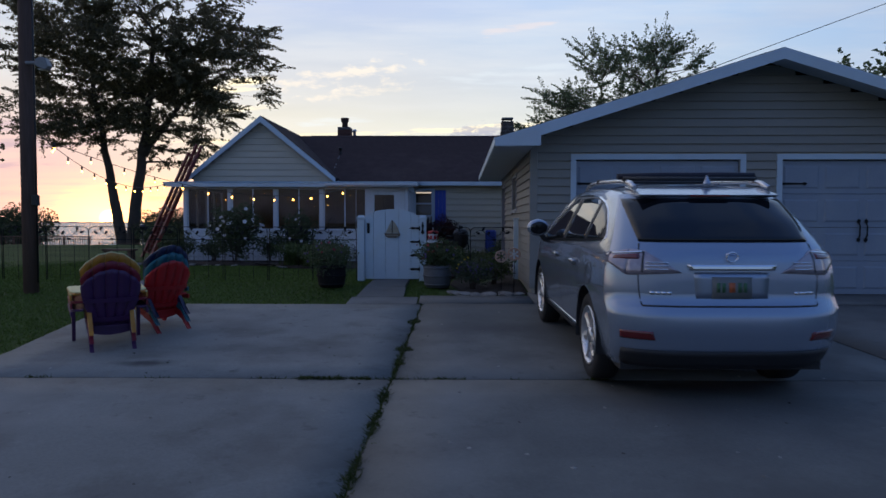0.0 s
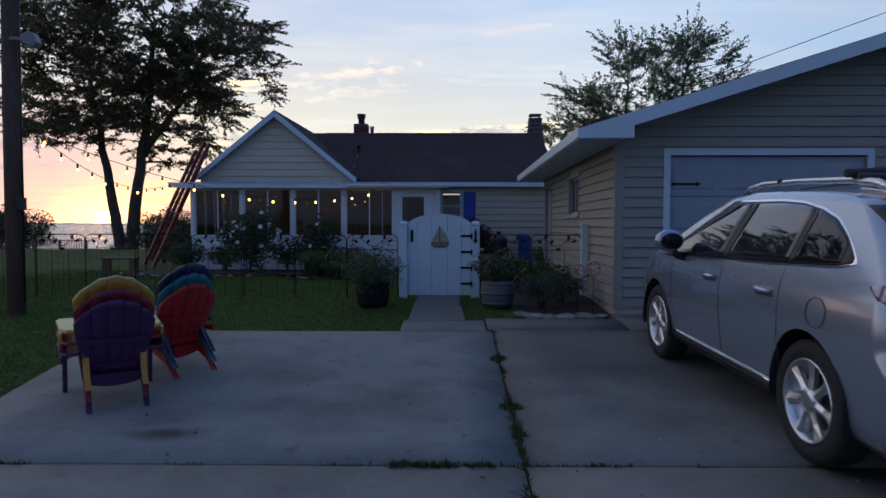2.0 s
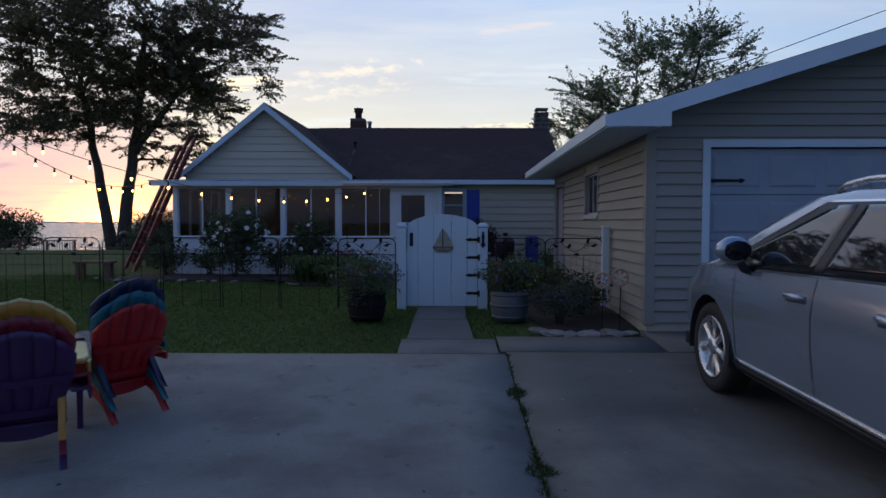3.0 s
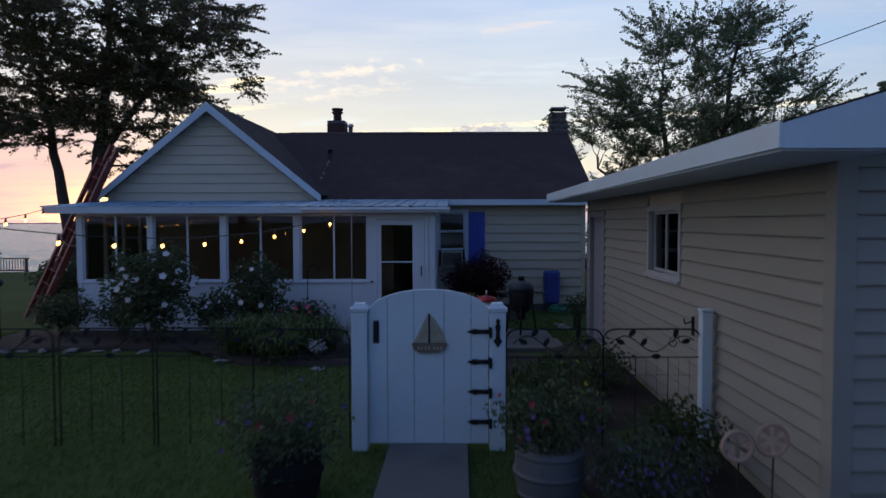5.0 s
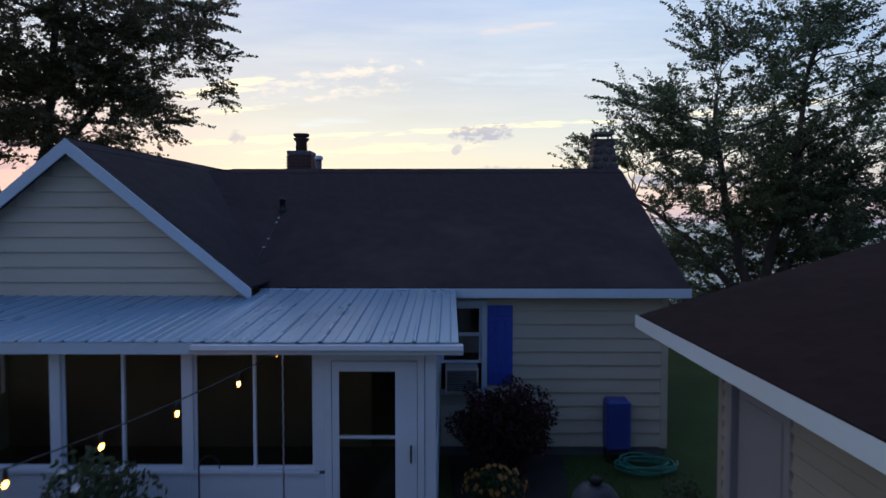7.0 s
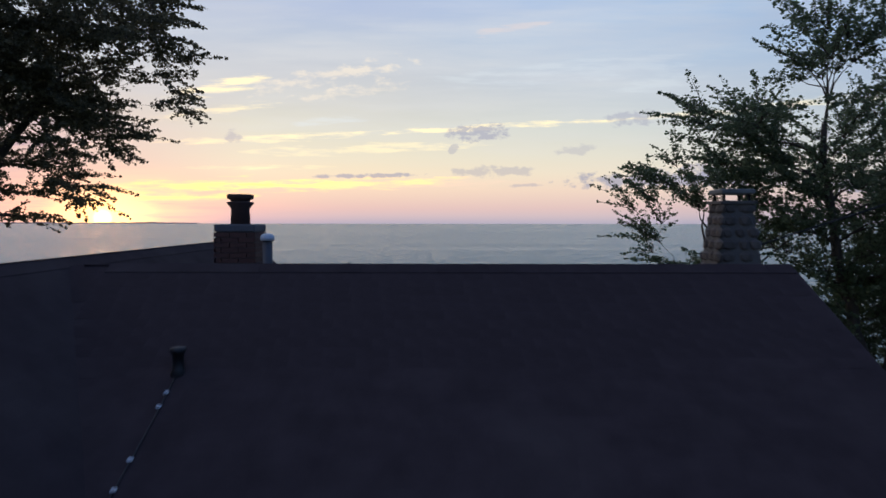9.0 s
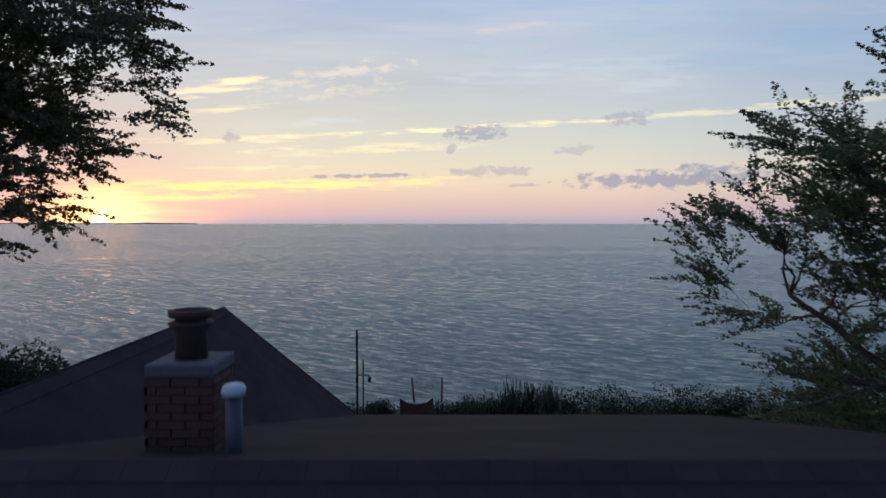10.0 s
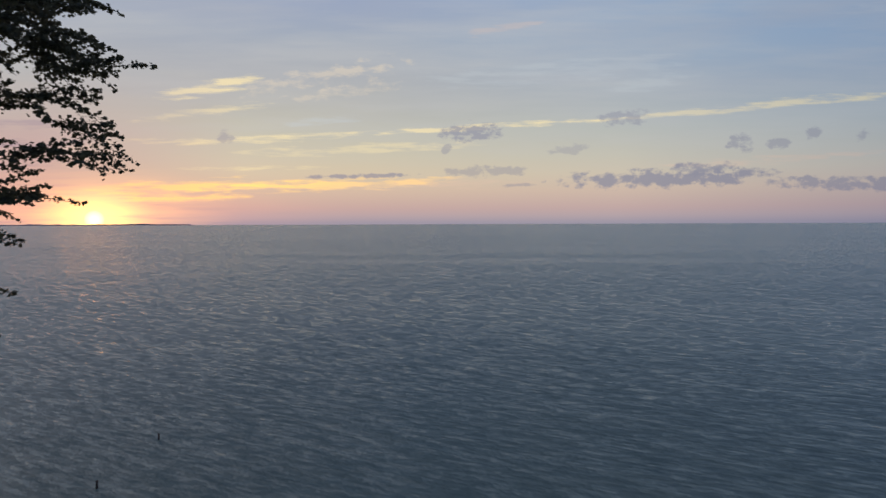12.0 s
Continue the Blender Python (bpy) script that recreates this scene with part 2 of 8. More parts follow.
# ---- materials ----
def mat(name, base, rough=0.6, metal=0.0, var=0.18, s1=2.0, s2=35.0, bump=0.15, depth=0.01, piece=0.0,
        tint=None, tint_amount=0.5, tint_scale=1.2, stretch=(1, 1, 1), spec=0.5, coat=0.0, sheen=0.0, trans=0.0, rough_var=0.1):
    m = bpy.data.materials.new(name)
    m.use_nodes = True
    nt = m.node_tree
    nodes, links = nt.nodes, nt.links
    bsdf = nodes["Principled BSDF"]
    tc = nodes.new("ShaderNodeTexCoord")
    mp = nodes.new("ShaderNodeMapping")
    mp.inputs[3].default_value = stretch
    links.new(tc.outputs["Object"], mp.inputs[0])

    def noise_tex(scale, detail=4.0):
        n = nodes.new("ShaderNodeTexNoise")
        n.inputs["Scale"].default_value, n.inputs["Detail"].default_value = scale, detail
        links.new(mp.outputs[0], n.inputs["Vector"])
        return n.outputs["Fac"]

    def mixc(fac, a, b):
        n = nodes.new("ShaderNodeMix")
        n.data_type = "RGBA"
        for i, v in ((0, fac), (6, a), (7, b)):
            if isinstance(v, tuple):
                n.inputs[i].default_value = (*[min(1, c) for c in v], 1)
            elif isinstance(v, float):
                n.inputs[i].default_value = v
            else:
                links.new(v, n.inputs[i])
        return n.outputs[2]

    n1, n2 = noise_tex(s1), noise_tex(s2)
    avg = nodes.new("ShaderNodeMath")
    avg.operation = "MULTIPLY_ADD"
    links.new(n1, avg.inputs[0])
    avg.inputs[1].default_value = 0.6
    half = nodes.new("ShaderNodeMath")
    half.operation = "MULTIPLY"
    links.new(n2, half.inputs[0])
    half.inputs[1].default_value = 0.4
    links.new(half.outputs[0], avg.inputs[2])
    sharp = nodes.new("ShaderNodeMapRange")
    sharp.inputs[1].default_value, sharp.inputs[2].default_value = 0.3, 0.7
    links.new(avg.outputs[0], sharp.inputs[0])
    col = mixc(sharp.outputs[0], tuple(c * (1 - var) for c in base), tuple(c * (1 + var) for c in base))
    if tint:
        st = nodes.new("ShaderNodeMapRange")
        st.inputs[1].default_value, st.inputs[2].default_value = 0.5, 0.7
        st.inputs[4].default_value = tint_amount
        links.new(noise_tex(tint_scale, 6.0), st.inputs[0])
        col = mixc(st.outputs[0], col, tint)
    if piece:
        info = nodes.new("ShaderNodeObjectInfo")
        pr = nodes.new("ShaderNodeMapRange")
        pr.inputs[3].default_value, pr.inputs[4].default_value = 1 - piece, 1 + piece
        isle = nodes.new("ShaderNodeNewGeometry")
        both = nodes.new("ShaderNodeMath")
        both.operation = "MULTIPLY_ADD"
        links.new(info.outputs["Random"], both.inputs[0])
        both.inputs[1].default_value = 0.5
        half_isle = nodes.new("ShaderNodeMath")
        half_isle.operation = "MULTIPLY"
        links.new(isle.outputs["Random Per Island"], half_isle.inputs[0])
        half_isle.inputs[1].default_value = 0.5
        links.new(half_isle.outputs[0], both.inputs[2])
        links.new(both.outputs[0], pr.inputs[0])
        hs = nodes.new("ShaderNodeHueSaturation")
        links.new(pr.outputs[0], hs.inputs["Value"])
        links.new(col, hs.inputs["Color"])
        col = hs.outputs[0]
    links.new(col, bsdf.inputs["Base Color"])
    rr = nodes.new("ShaderNodeMapRange")
    rr.inputs[3].default_value, rr.inputs[4].default_value = max(0.02, rough - rough_var), min(1, rough + rough_var)
    links.new(n1, rr.inputs[0])
    links.new(rr.outputs[0], bsdf.inputs["Roughness"])
    bsdf.inputs["Metallic"].default_value = metal
    bsdf.inputs["Specular IOR Level"].default_value = spec
    bsdf.inputs["Coat Weight"].default_value = coat
    bsdf.inputs["Coat Roughness"].default_value = 0.05
    if bump:
        bp = nodes.new("ShaderNodeBump")
        bp.inputs["Strength"].default_value, bp.inputs["Distance"].default_value = bump, depth
        links.new(n2, bp.inputs["Height"])
        links.new(bp.outputs[0], bsdf.inputs["Normal"])
    return m


def leaf_mat(name, dark, light, glossy=0.4, through_light=0.35, sheen=0.4):
    """Leaves and petals: each leaf a slightly different shade, some light passing through."""
    m = bpy.data.materials.new(name)
    m.use_nodes = True
    nodes, links = m.node_tree.nodes, m.node_tree.links
    bsdf = nodes["Principled BSDF"]
    geo = nodes.new("ShaderNodeNewGeometry")
    mx = nodes.new("ShaderNodeMix")
    mx.data_type = "RGBA"
    links.new(geo.outputs["Random Per Island"], mx.inputs[0])
    mx.inputs[6].default_value, mx.inputs[7].default_value = (*dark, 1), (*light, 1)
    links.new(mx.outputs[2], bsdf.inputs["Base Color"])
    bsdf.inputs["Roughness"].default_value = glossy
    bsdf.inputs["Specular IOR Level"].default_value = sheen
    tr = nodes.new("ShaderNodeBsdfTranslucent")
    links.new(mx.outputs[2], tr.inputs[0])
    sh = nodes.new("ShaderNodeMixShader")
    sh.inputs[0].default_value = through_light
    links.new(bsdf.outputs[0], sh.inputs[1])
    links.new(tr.outputs[0], sh.inputs[2])
    links.new(sh.outputs[0], nodes["Material Output"].inputs[0])
    return m


def glass_mat(name, tint, rough=0.02, see=0.5):
    m = bpy.data.materials.new(name)
    m.use_nodes = True
    nodes, links = m.node_tree.nodes, m.node_tree.links
    nodes.remove(nodes["Principled BSDF"])
    gl = nodes.new("ShaderNodeBsdfGlossy")
    gl.inputs["Roughness"].default_value = rough
    tr = nodes.new("ShaderNodeBsdfTransparent")
    tr.inputs[0].default_value = (*tint, 1)
    fr = nodes.new("ShaderNodeFresnel")
    fr.inputs[0].default_value = 1.5
    ns = nodes.new("ShaderNodeTexNoise")
    ns.inputs["Scale"].default_value = 1.3
    bp = nodes.new("ShaderNodeBump")
    bp.inputs["Strength"].default_value, bp.inputs["Distance"].default_value = 0.05, 0.02
    links.new(ns.outputs[0], bp.inputs["Height"])
    links.new(bp.outputs[0], gl.inputs["Normal"])
    sh = nodes.new("ShaderNodeMixShader")
    links.new(fr.outputs[0], sh.inputs[0])
    links.new(tr.outputs[0], sh.inputs[1])
    links.new(gl.outputs[0], sh.inputs[2])
    links.new(sh.outputs[0], nodes["Material Output"].inputs[0])
    return m


def lamp_mat(name, colour, strength):
    m = bpy.data.materials.new(name)
    m.use_nodes = True
    b = m.node_tree.nodes["Principled BSDF"]
    b.inputs["Base Color"].default_value = (*colour, 1)
    b.inputs["Emission Color"].default_value = (*colour, 1)
    b.inputs["Emission Strength"].default_value = strength
    return m


def water_mat():
    """Open water: small tilted wave faces, laid in three sizes, that mirror the sky above the horizon."""
    m = bpy.data.materials.new("lake_water")
    m.use_nodes = True
    nodes, links = m.node_tree.nodes, m.node_tree.links
    bsdf = nodes["Principled BSDF"]
    bsdf.inputs["Base Color"].default_value = (0.190, 0.225, 0.168, 1)
    bsdf.inputs["Roughness"].default_value = 0.12
    bsdf.inputs["IOR"].default_value = 1.333
    tc = nodes.new("ShaderNodeTexCoord")
    total = None
    for scale, turn, amount in (((0.006, 0.03, 1), -8, 0.10), ((0.24, 1.3, 1), -36, 0.36), ((0.95, 3.8, 1), -28, 0.76), ((4.2, 11.0, 1), -40, 0.62)):
        mp = nodes.new("ShaderNodeMapping")
        mp.vector_type = "TEXTURE"
        mp.inputs[2].default_value = (0, 0, radians(turn))
        mp.inputs[3].default_value = [1 / q for q in scale]
        links.new(tc.outputs["Object"], mp.inputs[0])
        n = nodes.new("ShaderNodeTexNoise")
        n.inputs["Scale"].default_value, n.inputs["Detail"].default_value = 1.0, 3.0
        links.new(mp.outputs[0], n.inputs["Vector"])
        off = nodes.new("ShaderNodeVectorMath")
        off.operation = "SUBTRACT"
        links.new(n.outputs["Color"], off.inputs[0])
        off.inputs[1].default_value = (0.5, 0.5, 0.5)
        sc_ = nodes.new("ShaderNodeVectorMath")
        sc_.operation = "MULTIPLY_ADD"
        links.new(off.outputs[0], sc_.inputs[0])
        sc_.inputs[1].default_value = (amount * 0.6, amount, 0.0)
        if total is None:
            sc_.inputs[2].default_value = (0, -0.155, 1)
        else:
            links.new(total, sc_.inputs[2])
        total = sc_.outputs[0]
    nm = nodes.new("ShaderNodeVectorMath")
    nm.operation = "NORMALIZE"
    near_side = nodes.new("ShaderNodeVectorMath")      # faces that lean back are hidden behind their own crests
    near_side.operation = "MINIMUM"
    near_side.inputs[1].default_value = (1, 0.02, 1)
    links.new(total, near_side.inputs[0])
    links.new(near_side.outputs[0], nm.inputs[0])
    links.new(nm.outputs[0], bsdf.inputs["Normal"])
    return m


WHITE = mat("white_paint", (0.60, 0.65, 0.70), 0.45, var=0.06, bump=0.05, tint=(0.55, 0.56, 0.54), tint_amount=0.35)
TRIM = mat("white_trim", (0.52, 0.62, 0.70), 0.5, var=0.06, bump=0.05, tint=(0.5, 0.5, 0.48), tint_amount=0.3)
VINYL = mat("white_vinyl_gate", (0.52, 0.62, 0.69), 0.35, var=0.05, s2=12, bump=0.03, tint=(0.55, 0.57, 0.5), tint_amount=0.3, tint_scale=2.5)
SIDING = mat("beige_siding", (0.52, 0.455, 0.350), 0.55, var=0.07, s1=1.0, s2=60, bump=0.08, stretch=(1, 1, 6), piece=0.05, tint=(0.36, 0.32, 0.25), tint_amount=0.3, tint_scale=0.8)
# garage boards: house siding with the weaker light on them put into the colour
SHADED_SIDING = mat("shaded_garage_siding", (0.268, 0.253, 0.223), 0.55, var=0.08, s1=1.0, s2=60, bump=0.08, stretch=(1, 1, 6), piece=0.05, tint=(0.28, 0.25, 0.20), tint_amount=0.3, tint_scale=0.8)
SIDING_BACK = mat("siding_backing", (0.42, 0.37, 0.30), 0.8)
SHINGLE = mat("dark_asphalt_shingle", (0.052, 0.039, 0.041), 0.9, var=0.25, s1=4, s2=120, bump=0.4, depth=0.003, piece=0.10, tint=(0.078, 0.061, 0.060), tint_amount=0.6, tint_scale=0.7, spec=0.05)
SHINGLE_BROWN = mat("brown_asphalt_shingle", (0.031, 0.018, 0.017), 0.95, var=0.3, s1=4, s2=120, bump=0.4, depth=0.003, piece=0.16, spec=0.05)
METAL_ROOF = mat("white_metal_roof", (0.235, 0.38, 0.51), 0.28, 0.25, var=0.08, s1=1.5, s2=20, bump=0.05, tint=(0.5, 0.5, 0.5), tint_amount=0.3, stretch=(1, 0.2, 1))
CONCRETE = mat("weathered_concrete", (0.165, 0.174, 0.168), 0.85, var=0.26, s1=0.8, s2=45, bump=0.25, depth=0.004, piece=0.06, tint=(0.10, 0.10, 0.098), tint_amount=0.85, tint_scale=0.75)
CONCRETE_RIGHT = mat("greyer_concrete", (0.100, 0.104, 0.100), 0.85, var=0.28, s1=0.9, s2=45, bump=0.25, depth=0.004, piece=0.05, tint=(0.068, 0.07, 0.066), tint_amount=0.8, tint_scale=0.6)
CONCRETE_FRONT = mat("darker_old_concrete", (0.146, 0.153, 0.148), 0.85, var=0.26, s1=0.8, s2=45, bump=0.25, depth=0.004, piece=0.05, tint=(0.085, 0.086, 0.084), tint_amount=0.85, tint_scale=0.7)
CONCRETE_DARK = mat("stained_concrete", (0.110, 0.112, 0.108), 0.85, var=0.2, s1=0.7, s2=45, bump=0.25, depth=0.004, tint=(0.075, 0.075, 0.072), tint_amount=0.6, tint_scale=0.6)
LAWN = mat("lawn_soil", (0.056, 0.080, 0.024), 0.95, var=0.4, s1=0.5, s2=30, bump=0.4, depth=0.02, tint=(0.054, 0.068, 0.022), tint_amount=0.5, spec=0.1)


def oil_stain(m, at, radii, depth):
    """A soft dark blot of old oil soaked into a slab, at a place of the drive."""
    nodes, links = m.node_tree.nodes, m.node_tree.links
    bsdf = nodes["Principled BSDF"]
    before = bsdf.inputs["Base Color"].links[0].from_socket
    tc, mp, gr = nodes.new("ShaderNodeTexCoord"), nodes.new("ShaderNodeMapping"), nodes.new("ShaderNodeTexGradient")
    gr.gradient_type = "SPHERICAL"
    ns = nodes.new("ShaderNodeTexNoise")
    ns.inputs["Scale"].default_value, ns.inputs["Detail"].default_value = 2.2, 5.0
    links.new(tc.outputs["Object"], ns.inputs["Vector"])
    warp = nodes.new("ShaderNodeVectorMath")
    warp.operation = "MULTIPLY_ADD"
    links.new(ns.outputs["Color"], warp.inputs[0])
    warp.inputs[1].default_value = (0.5, 0.5, 0)
    links.new(tc.outputs["Object"], warp.inputs[2])
    mp.inputs[1].default_value = (-(at[0] + 0.25) / radii[0], -(at[1] + 0.25) / radii[1], 0)
    mp.inputs[3].default_value = (1 / radii[0], 1 / radii[1], 0)
    links.new(warp.outputs[0], mp.inputs[0])
    links.new(mp.outputs[0], gr.inputs[0])
    k = nodes.new("ShaderNodeMapRange")
    k.inputs[1].default_value, k.inputs[2].default_value, k.inputs[4].default_value = 0.0, 0.75, depth
    links.new(gr.outputs["Fac"], k.inputs[0])
    mx = nodes.new("ShaderNodeMix")
    mx.data_type = "RGBA"
    links.new(k.outputs[0], mx.inputs[0])
    links.new(before, mx.inputs[6])
    mx.inputs[7].default_value = (0.030, 0.030, 0.034, 1)
    links.new(mx.outputs[2], bsdf.inputs["Base Color"])


def blotches(m, scale, lo, hi, colour, amount, stretch=(1, 1, 1)):
    """Uneven weathering with ragged edges over a slab."""
    nodes, links = m.node_tree.nodes, m.node_tree.links
    bsdf = nodes["Principled BSDF"]
    before = bsdf.inputs["Base Color"].links[0].from_socket
    tc, mp, ns, k = nodes.new("ShaderNodeTexCoord"), nodes.new("ShaderNodeMapping"), nodes.new("ShaderNodeTexNoise"), nodes.new("ShaderNodeMapRange")
    mp.inputs[1].default_value, mp.inputs[3].default_value = (scale * 7, scale * 3, 0), stretch
    ns.inputs["Scale"].default_value, ns.inputs["Detail"].default_value, ns.inputs["Roughness"].default_value = scale, 8.0, 0.62
    links.new(tc.outputs["Object"], mp.inputs[0])
    links.new(mp.outputs[0], ns.inputs["Vector"])
    k.inputs[1].default_value, k.inputs[2].default_value, k.inputs[4].default_value = lo, hi, amount
    links.new(ns.outputs["Fac"], k.inputs[0])
    mx = nodes.new("ShaderNodeMix")
    mx.data_type = "RGBA"
    links.new(k.outputs[0], mx.inputs[0])
    links.new(before, mx.inputs[6])
    mx.inputs[7].default_value = (*colour, 1)
    links.new(mx.outputs[2], bsdf.inputs["Base Color"])


for slab_mat in (CONCRETE, CONCRETE_FRONT, CONCRETE_RIGHT, CONCRETE_DARK):
    blotches(slab_mat, 0.9, 0.50, 0.62, (0.085, 0.083, 0.078), 0.6)
    blotches(slab_mat, 0.35, 0.50, 0.68, (0.25, 0.25, 0.235), 0.5)
    blotches(slab_mat, 5.0, 0.60, 0.72, (0.06, 0.058, 0.055), 0.6)
oil_stain(CONCRETE, (-1.45, -1.20), (0.40, 0.20), 0.95)
oil_stain(CONCRETE, (-0.75, -0.55), (0.9, 0.35), 0.35)
oil_stain(CONCRETE_RIGHT, (2.0, 0.6), (1.1, 0.5), 0.45)
MULCH = mat("dark_mulch", (0.026, 0.018, 0.014), 0.95, var=0.5, s1=6, s2=60, bump=0.8, depth=0.02)
STONE = mat("edging_stone", (0.142, 0.136, 0.128), 0.9, var=0.35, s1=7, s2=50, bump=0.4, piece=0.55)
BRICK = mat("red_brick", (0.092, 0.042, 0.034), 0.85, var=0.3, s1=8, s2=60, bump=0.4, piece=0.3)
MORTAR = mat("mortar", (0.12, 0.11, 0.10), 0.9, var=0.2)
FIELDSTONE = mat("chimney_fieldstone", (0.088, 0.074, 0.064), 0.85, var=0.3, s1=6, s2=60, bump=0.5, piece=0.35)
BLACK = mat("black_iron", (0.012, 0.012, 0.013), 0.65, 0.0, var=0.2, bump=0.1, spec=0.25)
BLACK_PLASTIC = mat("black_plastic", (0.018, 0.018, 0.02), 0.5, var=0.2, bump=0.05)
STEEL = mat("galvanised_steel", (0.45, 0.46, 0.48), 0.4, 0.8, var=0.15, bump=0.05)
CHROME = mat("chrome", (0.8, 0.81, 0.83), 0.12, 1.0, var=0.03, bump=0.0)
BARK = mat("tree_bark", (0.075, 0.058, 0.045), 0.95, var=0.4, s1=3, s2=25, bump=0.8, depth=0.03, stretch=(1, 1, 0.25))
POLE_WOOD = mat("utility_pole_wood", (0.125, 0.075, 0.058), 0.9, var=0.35, s1=3, s2=40, bump=0.5, stretch=(1, 1, 0.08))
DECK_WOOD = mat("weathered_deck_wood", (0.14, 0.085, 0.055), 0.8, var=0.3, s1=3, s2=40, bump=0.3, stretch=(1, 1, 0.2))
GREY_WOOD = mat("grey_weathered_wood", (0.30, 0.29, 0.28), 0.85, var=0.3, s1=3, s2=40, bump=0.3)
SHUTTER_BLUE = mat("bright_blue_shutter", (0.03, 0.07, 0.42), 0.5, var=0.08, bump=0.05)
# maple leaf colour raised to stand for the haze veiling the crown
LEAF_MAPLE = leaf_mat("maple_leaves", (0.100, 0.088, 0.052), (0.215, 0.185, 0.100), 0.50, 0.5)
LEAF_RIGHT = leaf_mat("green_leaves", (0.088, 0.125, 0.066), (0.185, 0.225, 0.118), 0.45, 0.55)
LEAF_DARK = leaf_mat("dark_shrub_leaves", (0.034, 0.056, 0.024), (0.092, 0.120, 0.054), 0.6, 0.3)
LEAF_MID = leaf_mat("perennial_leaves", (0.022, 0.046, 0.012), (0.065, 0.10, 0.028), 0.6, 0.3)
LEAF_BLUFF = leaf_mat("bluff_leaves", (0.022, 0.034, 0.018), (0.070, 0.085, 0.045))
LEAF_GREY = leaf_mat("grey_green_leaves", (0.035, 0.056, 0.032), (0.085, 0.11, 0.065), 0.6, 0.3)
LEAF_RED = leaf_mat("burgundy_leaves", (0.025, 0.008, 0.010), (0.080, 0.020, 0.020))
GRASS = leaf_mat("grass_blades", (0.064, 0.108, 0.024), (0.112, 0.165, 0.042), 0.8, 0.3, 0.1)
WEED = leaf_mat("joint_weeds", (0.030, 0.046, 0.014), (0.075, 0.092, 0.034), 0.8, 0.3, 0.1)
GLASS = glass_mat("window_glass", (0.75, 0.78, 0.78))
SCREEN = glass_mat("dark_screen_glass", (0.74, 0.69, 0.64))
DARK_ROOM = mat("dim_interior", (0.30, 0.26, 0.22), 0.9)
WATER = water_mat()

# ---- mesh helpers ----
def quad_box(bm, x0, x1, y0, y1, z0, z1, bevel=0.0):
    vs = [bm.verts.new((x, y, z)) for x in (x0, x1) for y in (y0, y1) for z in (z0, z1)]
    fs = [bm.faces.new([vs[i] for i in f]) for f in ((0, 1, 3, 2), (4, 6, 7, 5), (0, 4, 5, 1), (2, 3, 7, 6), (0, 2, 6, 4), (1, 5, 7, 3))]
    if bevel:
        bmesh.ops.bevel(bm, geom=list({e for f in fs for e in f.edges}), offset=bevel, segments=1, affect="EDGES", profile=0.5)
    return bm


def box(x0, x1, y0, y1, z0, z1, bevel=0.0):
    return quad_box(bmesh.new(), x0, x1, y0, y1, z0, z1, bevel)


def skin(bm, r0, r1):
    n = len(r0)
    for i in range(n):
        bm.faces.new((r0[i], r0[(i + 1) % n], r1[(i + 1) % n], r1[i])).smooth = True


def tube(bm, points, radii, sides=8, cap=True):
    """A round tube along points, with a radius at each of them."""
    pts = [Vector(p) for p in points]
    if isinstance(radii, (int, float)):
        radii = [radii] * len(pts)
    rings, a = [], None
    for i, (p, r) in enumerate(zip(pts, radii)):
        d = (pts[min(i + 1, len(pts) - 1)] - pts[max(i - 1, 0)]).normalized()
        if a is None:
            a = d.orthogonal().normalized()
        a = (a - d * a.dot(d)).normalized()
        b = d.cross(a)
        rings.append([bm.verts.new(p + (a * math.cos(t) + b * math.sin(t)) * r) for t in (2 * math.pi * k / sides for k in range(sides))])
    for r0, r1 in zip(rings, rings[1:]):
        skin(bm, r0, r1)
    if cap:
        bm.faces.new(rings[0][::-1])
        bm.faces.new(rings[-1])
    return bm


def lathe(bm, profile, sides=20, centre=(0, 0, 0)):
    """Turns (radius, height) pairs round the z axis."""
    c = Vector(centre)
    rings = [[bm.verts.new(c + Vector((r * math.cos(t), r * math.sin(t), z))) for t in (2 * math.pi * k / sides for k in range(sides))] for r, z in profile]
    for r0, r1 in zip(rings, rings[1:]):
        skin(bm, r0, r1)
    bm.faces.new(rings[0][::-1])
    bm.faces.new(rings[-1])
    return bm


def prism(bm, poly, axis, lo, hi):
    """A polygon in the two other axes, pushed along one axis (0 x, 1 y, 2 z)."""
    def at(p, h):
        q = list(p)
        q.insert(axis, h)
        return bm.verts.new(q)
    a, b = [at(p, lo) for p in poly], [at(p, hi) for p in poly]
    n = len(poly)
    bm.faces.new(a[::-1])
    bm.faces.new(b)
    for i in range(n):
        bm.faces.new((a[i], a[(i + 1) % n], b[(i + 1) % n], b[i]))
    return bm


def mesh_of(name, bm, material):
    bmesh.ops.recalc_face_normals(bm, faces=bm.faces)
    me = bpy.data.meshes.new(name)
    bm.to_mesh(me)
    bm.free()
    if material:
        me.materials.append(material)
    return me


ROOT = {}


def thing(name, at, label, category, group="", kind="", turn=0.0):
    """A thing whose parts are children of an empty at its base."""
    e = new(name)
    e.empty_display_size = 0.1
    e.matrix_world = pose(*at, 0, 0, turn)
    ROOT[e] = pose(*at, 0, 0, turn)
    return tagged(e, label, category, group, kind)


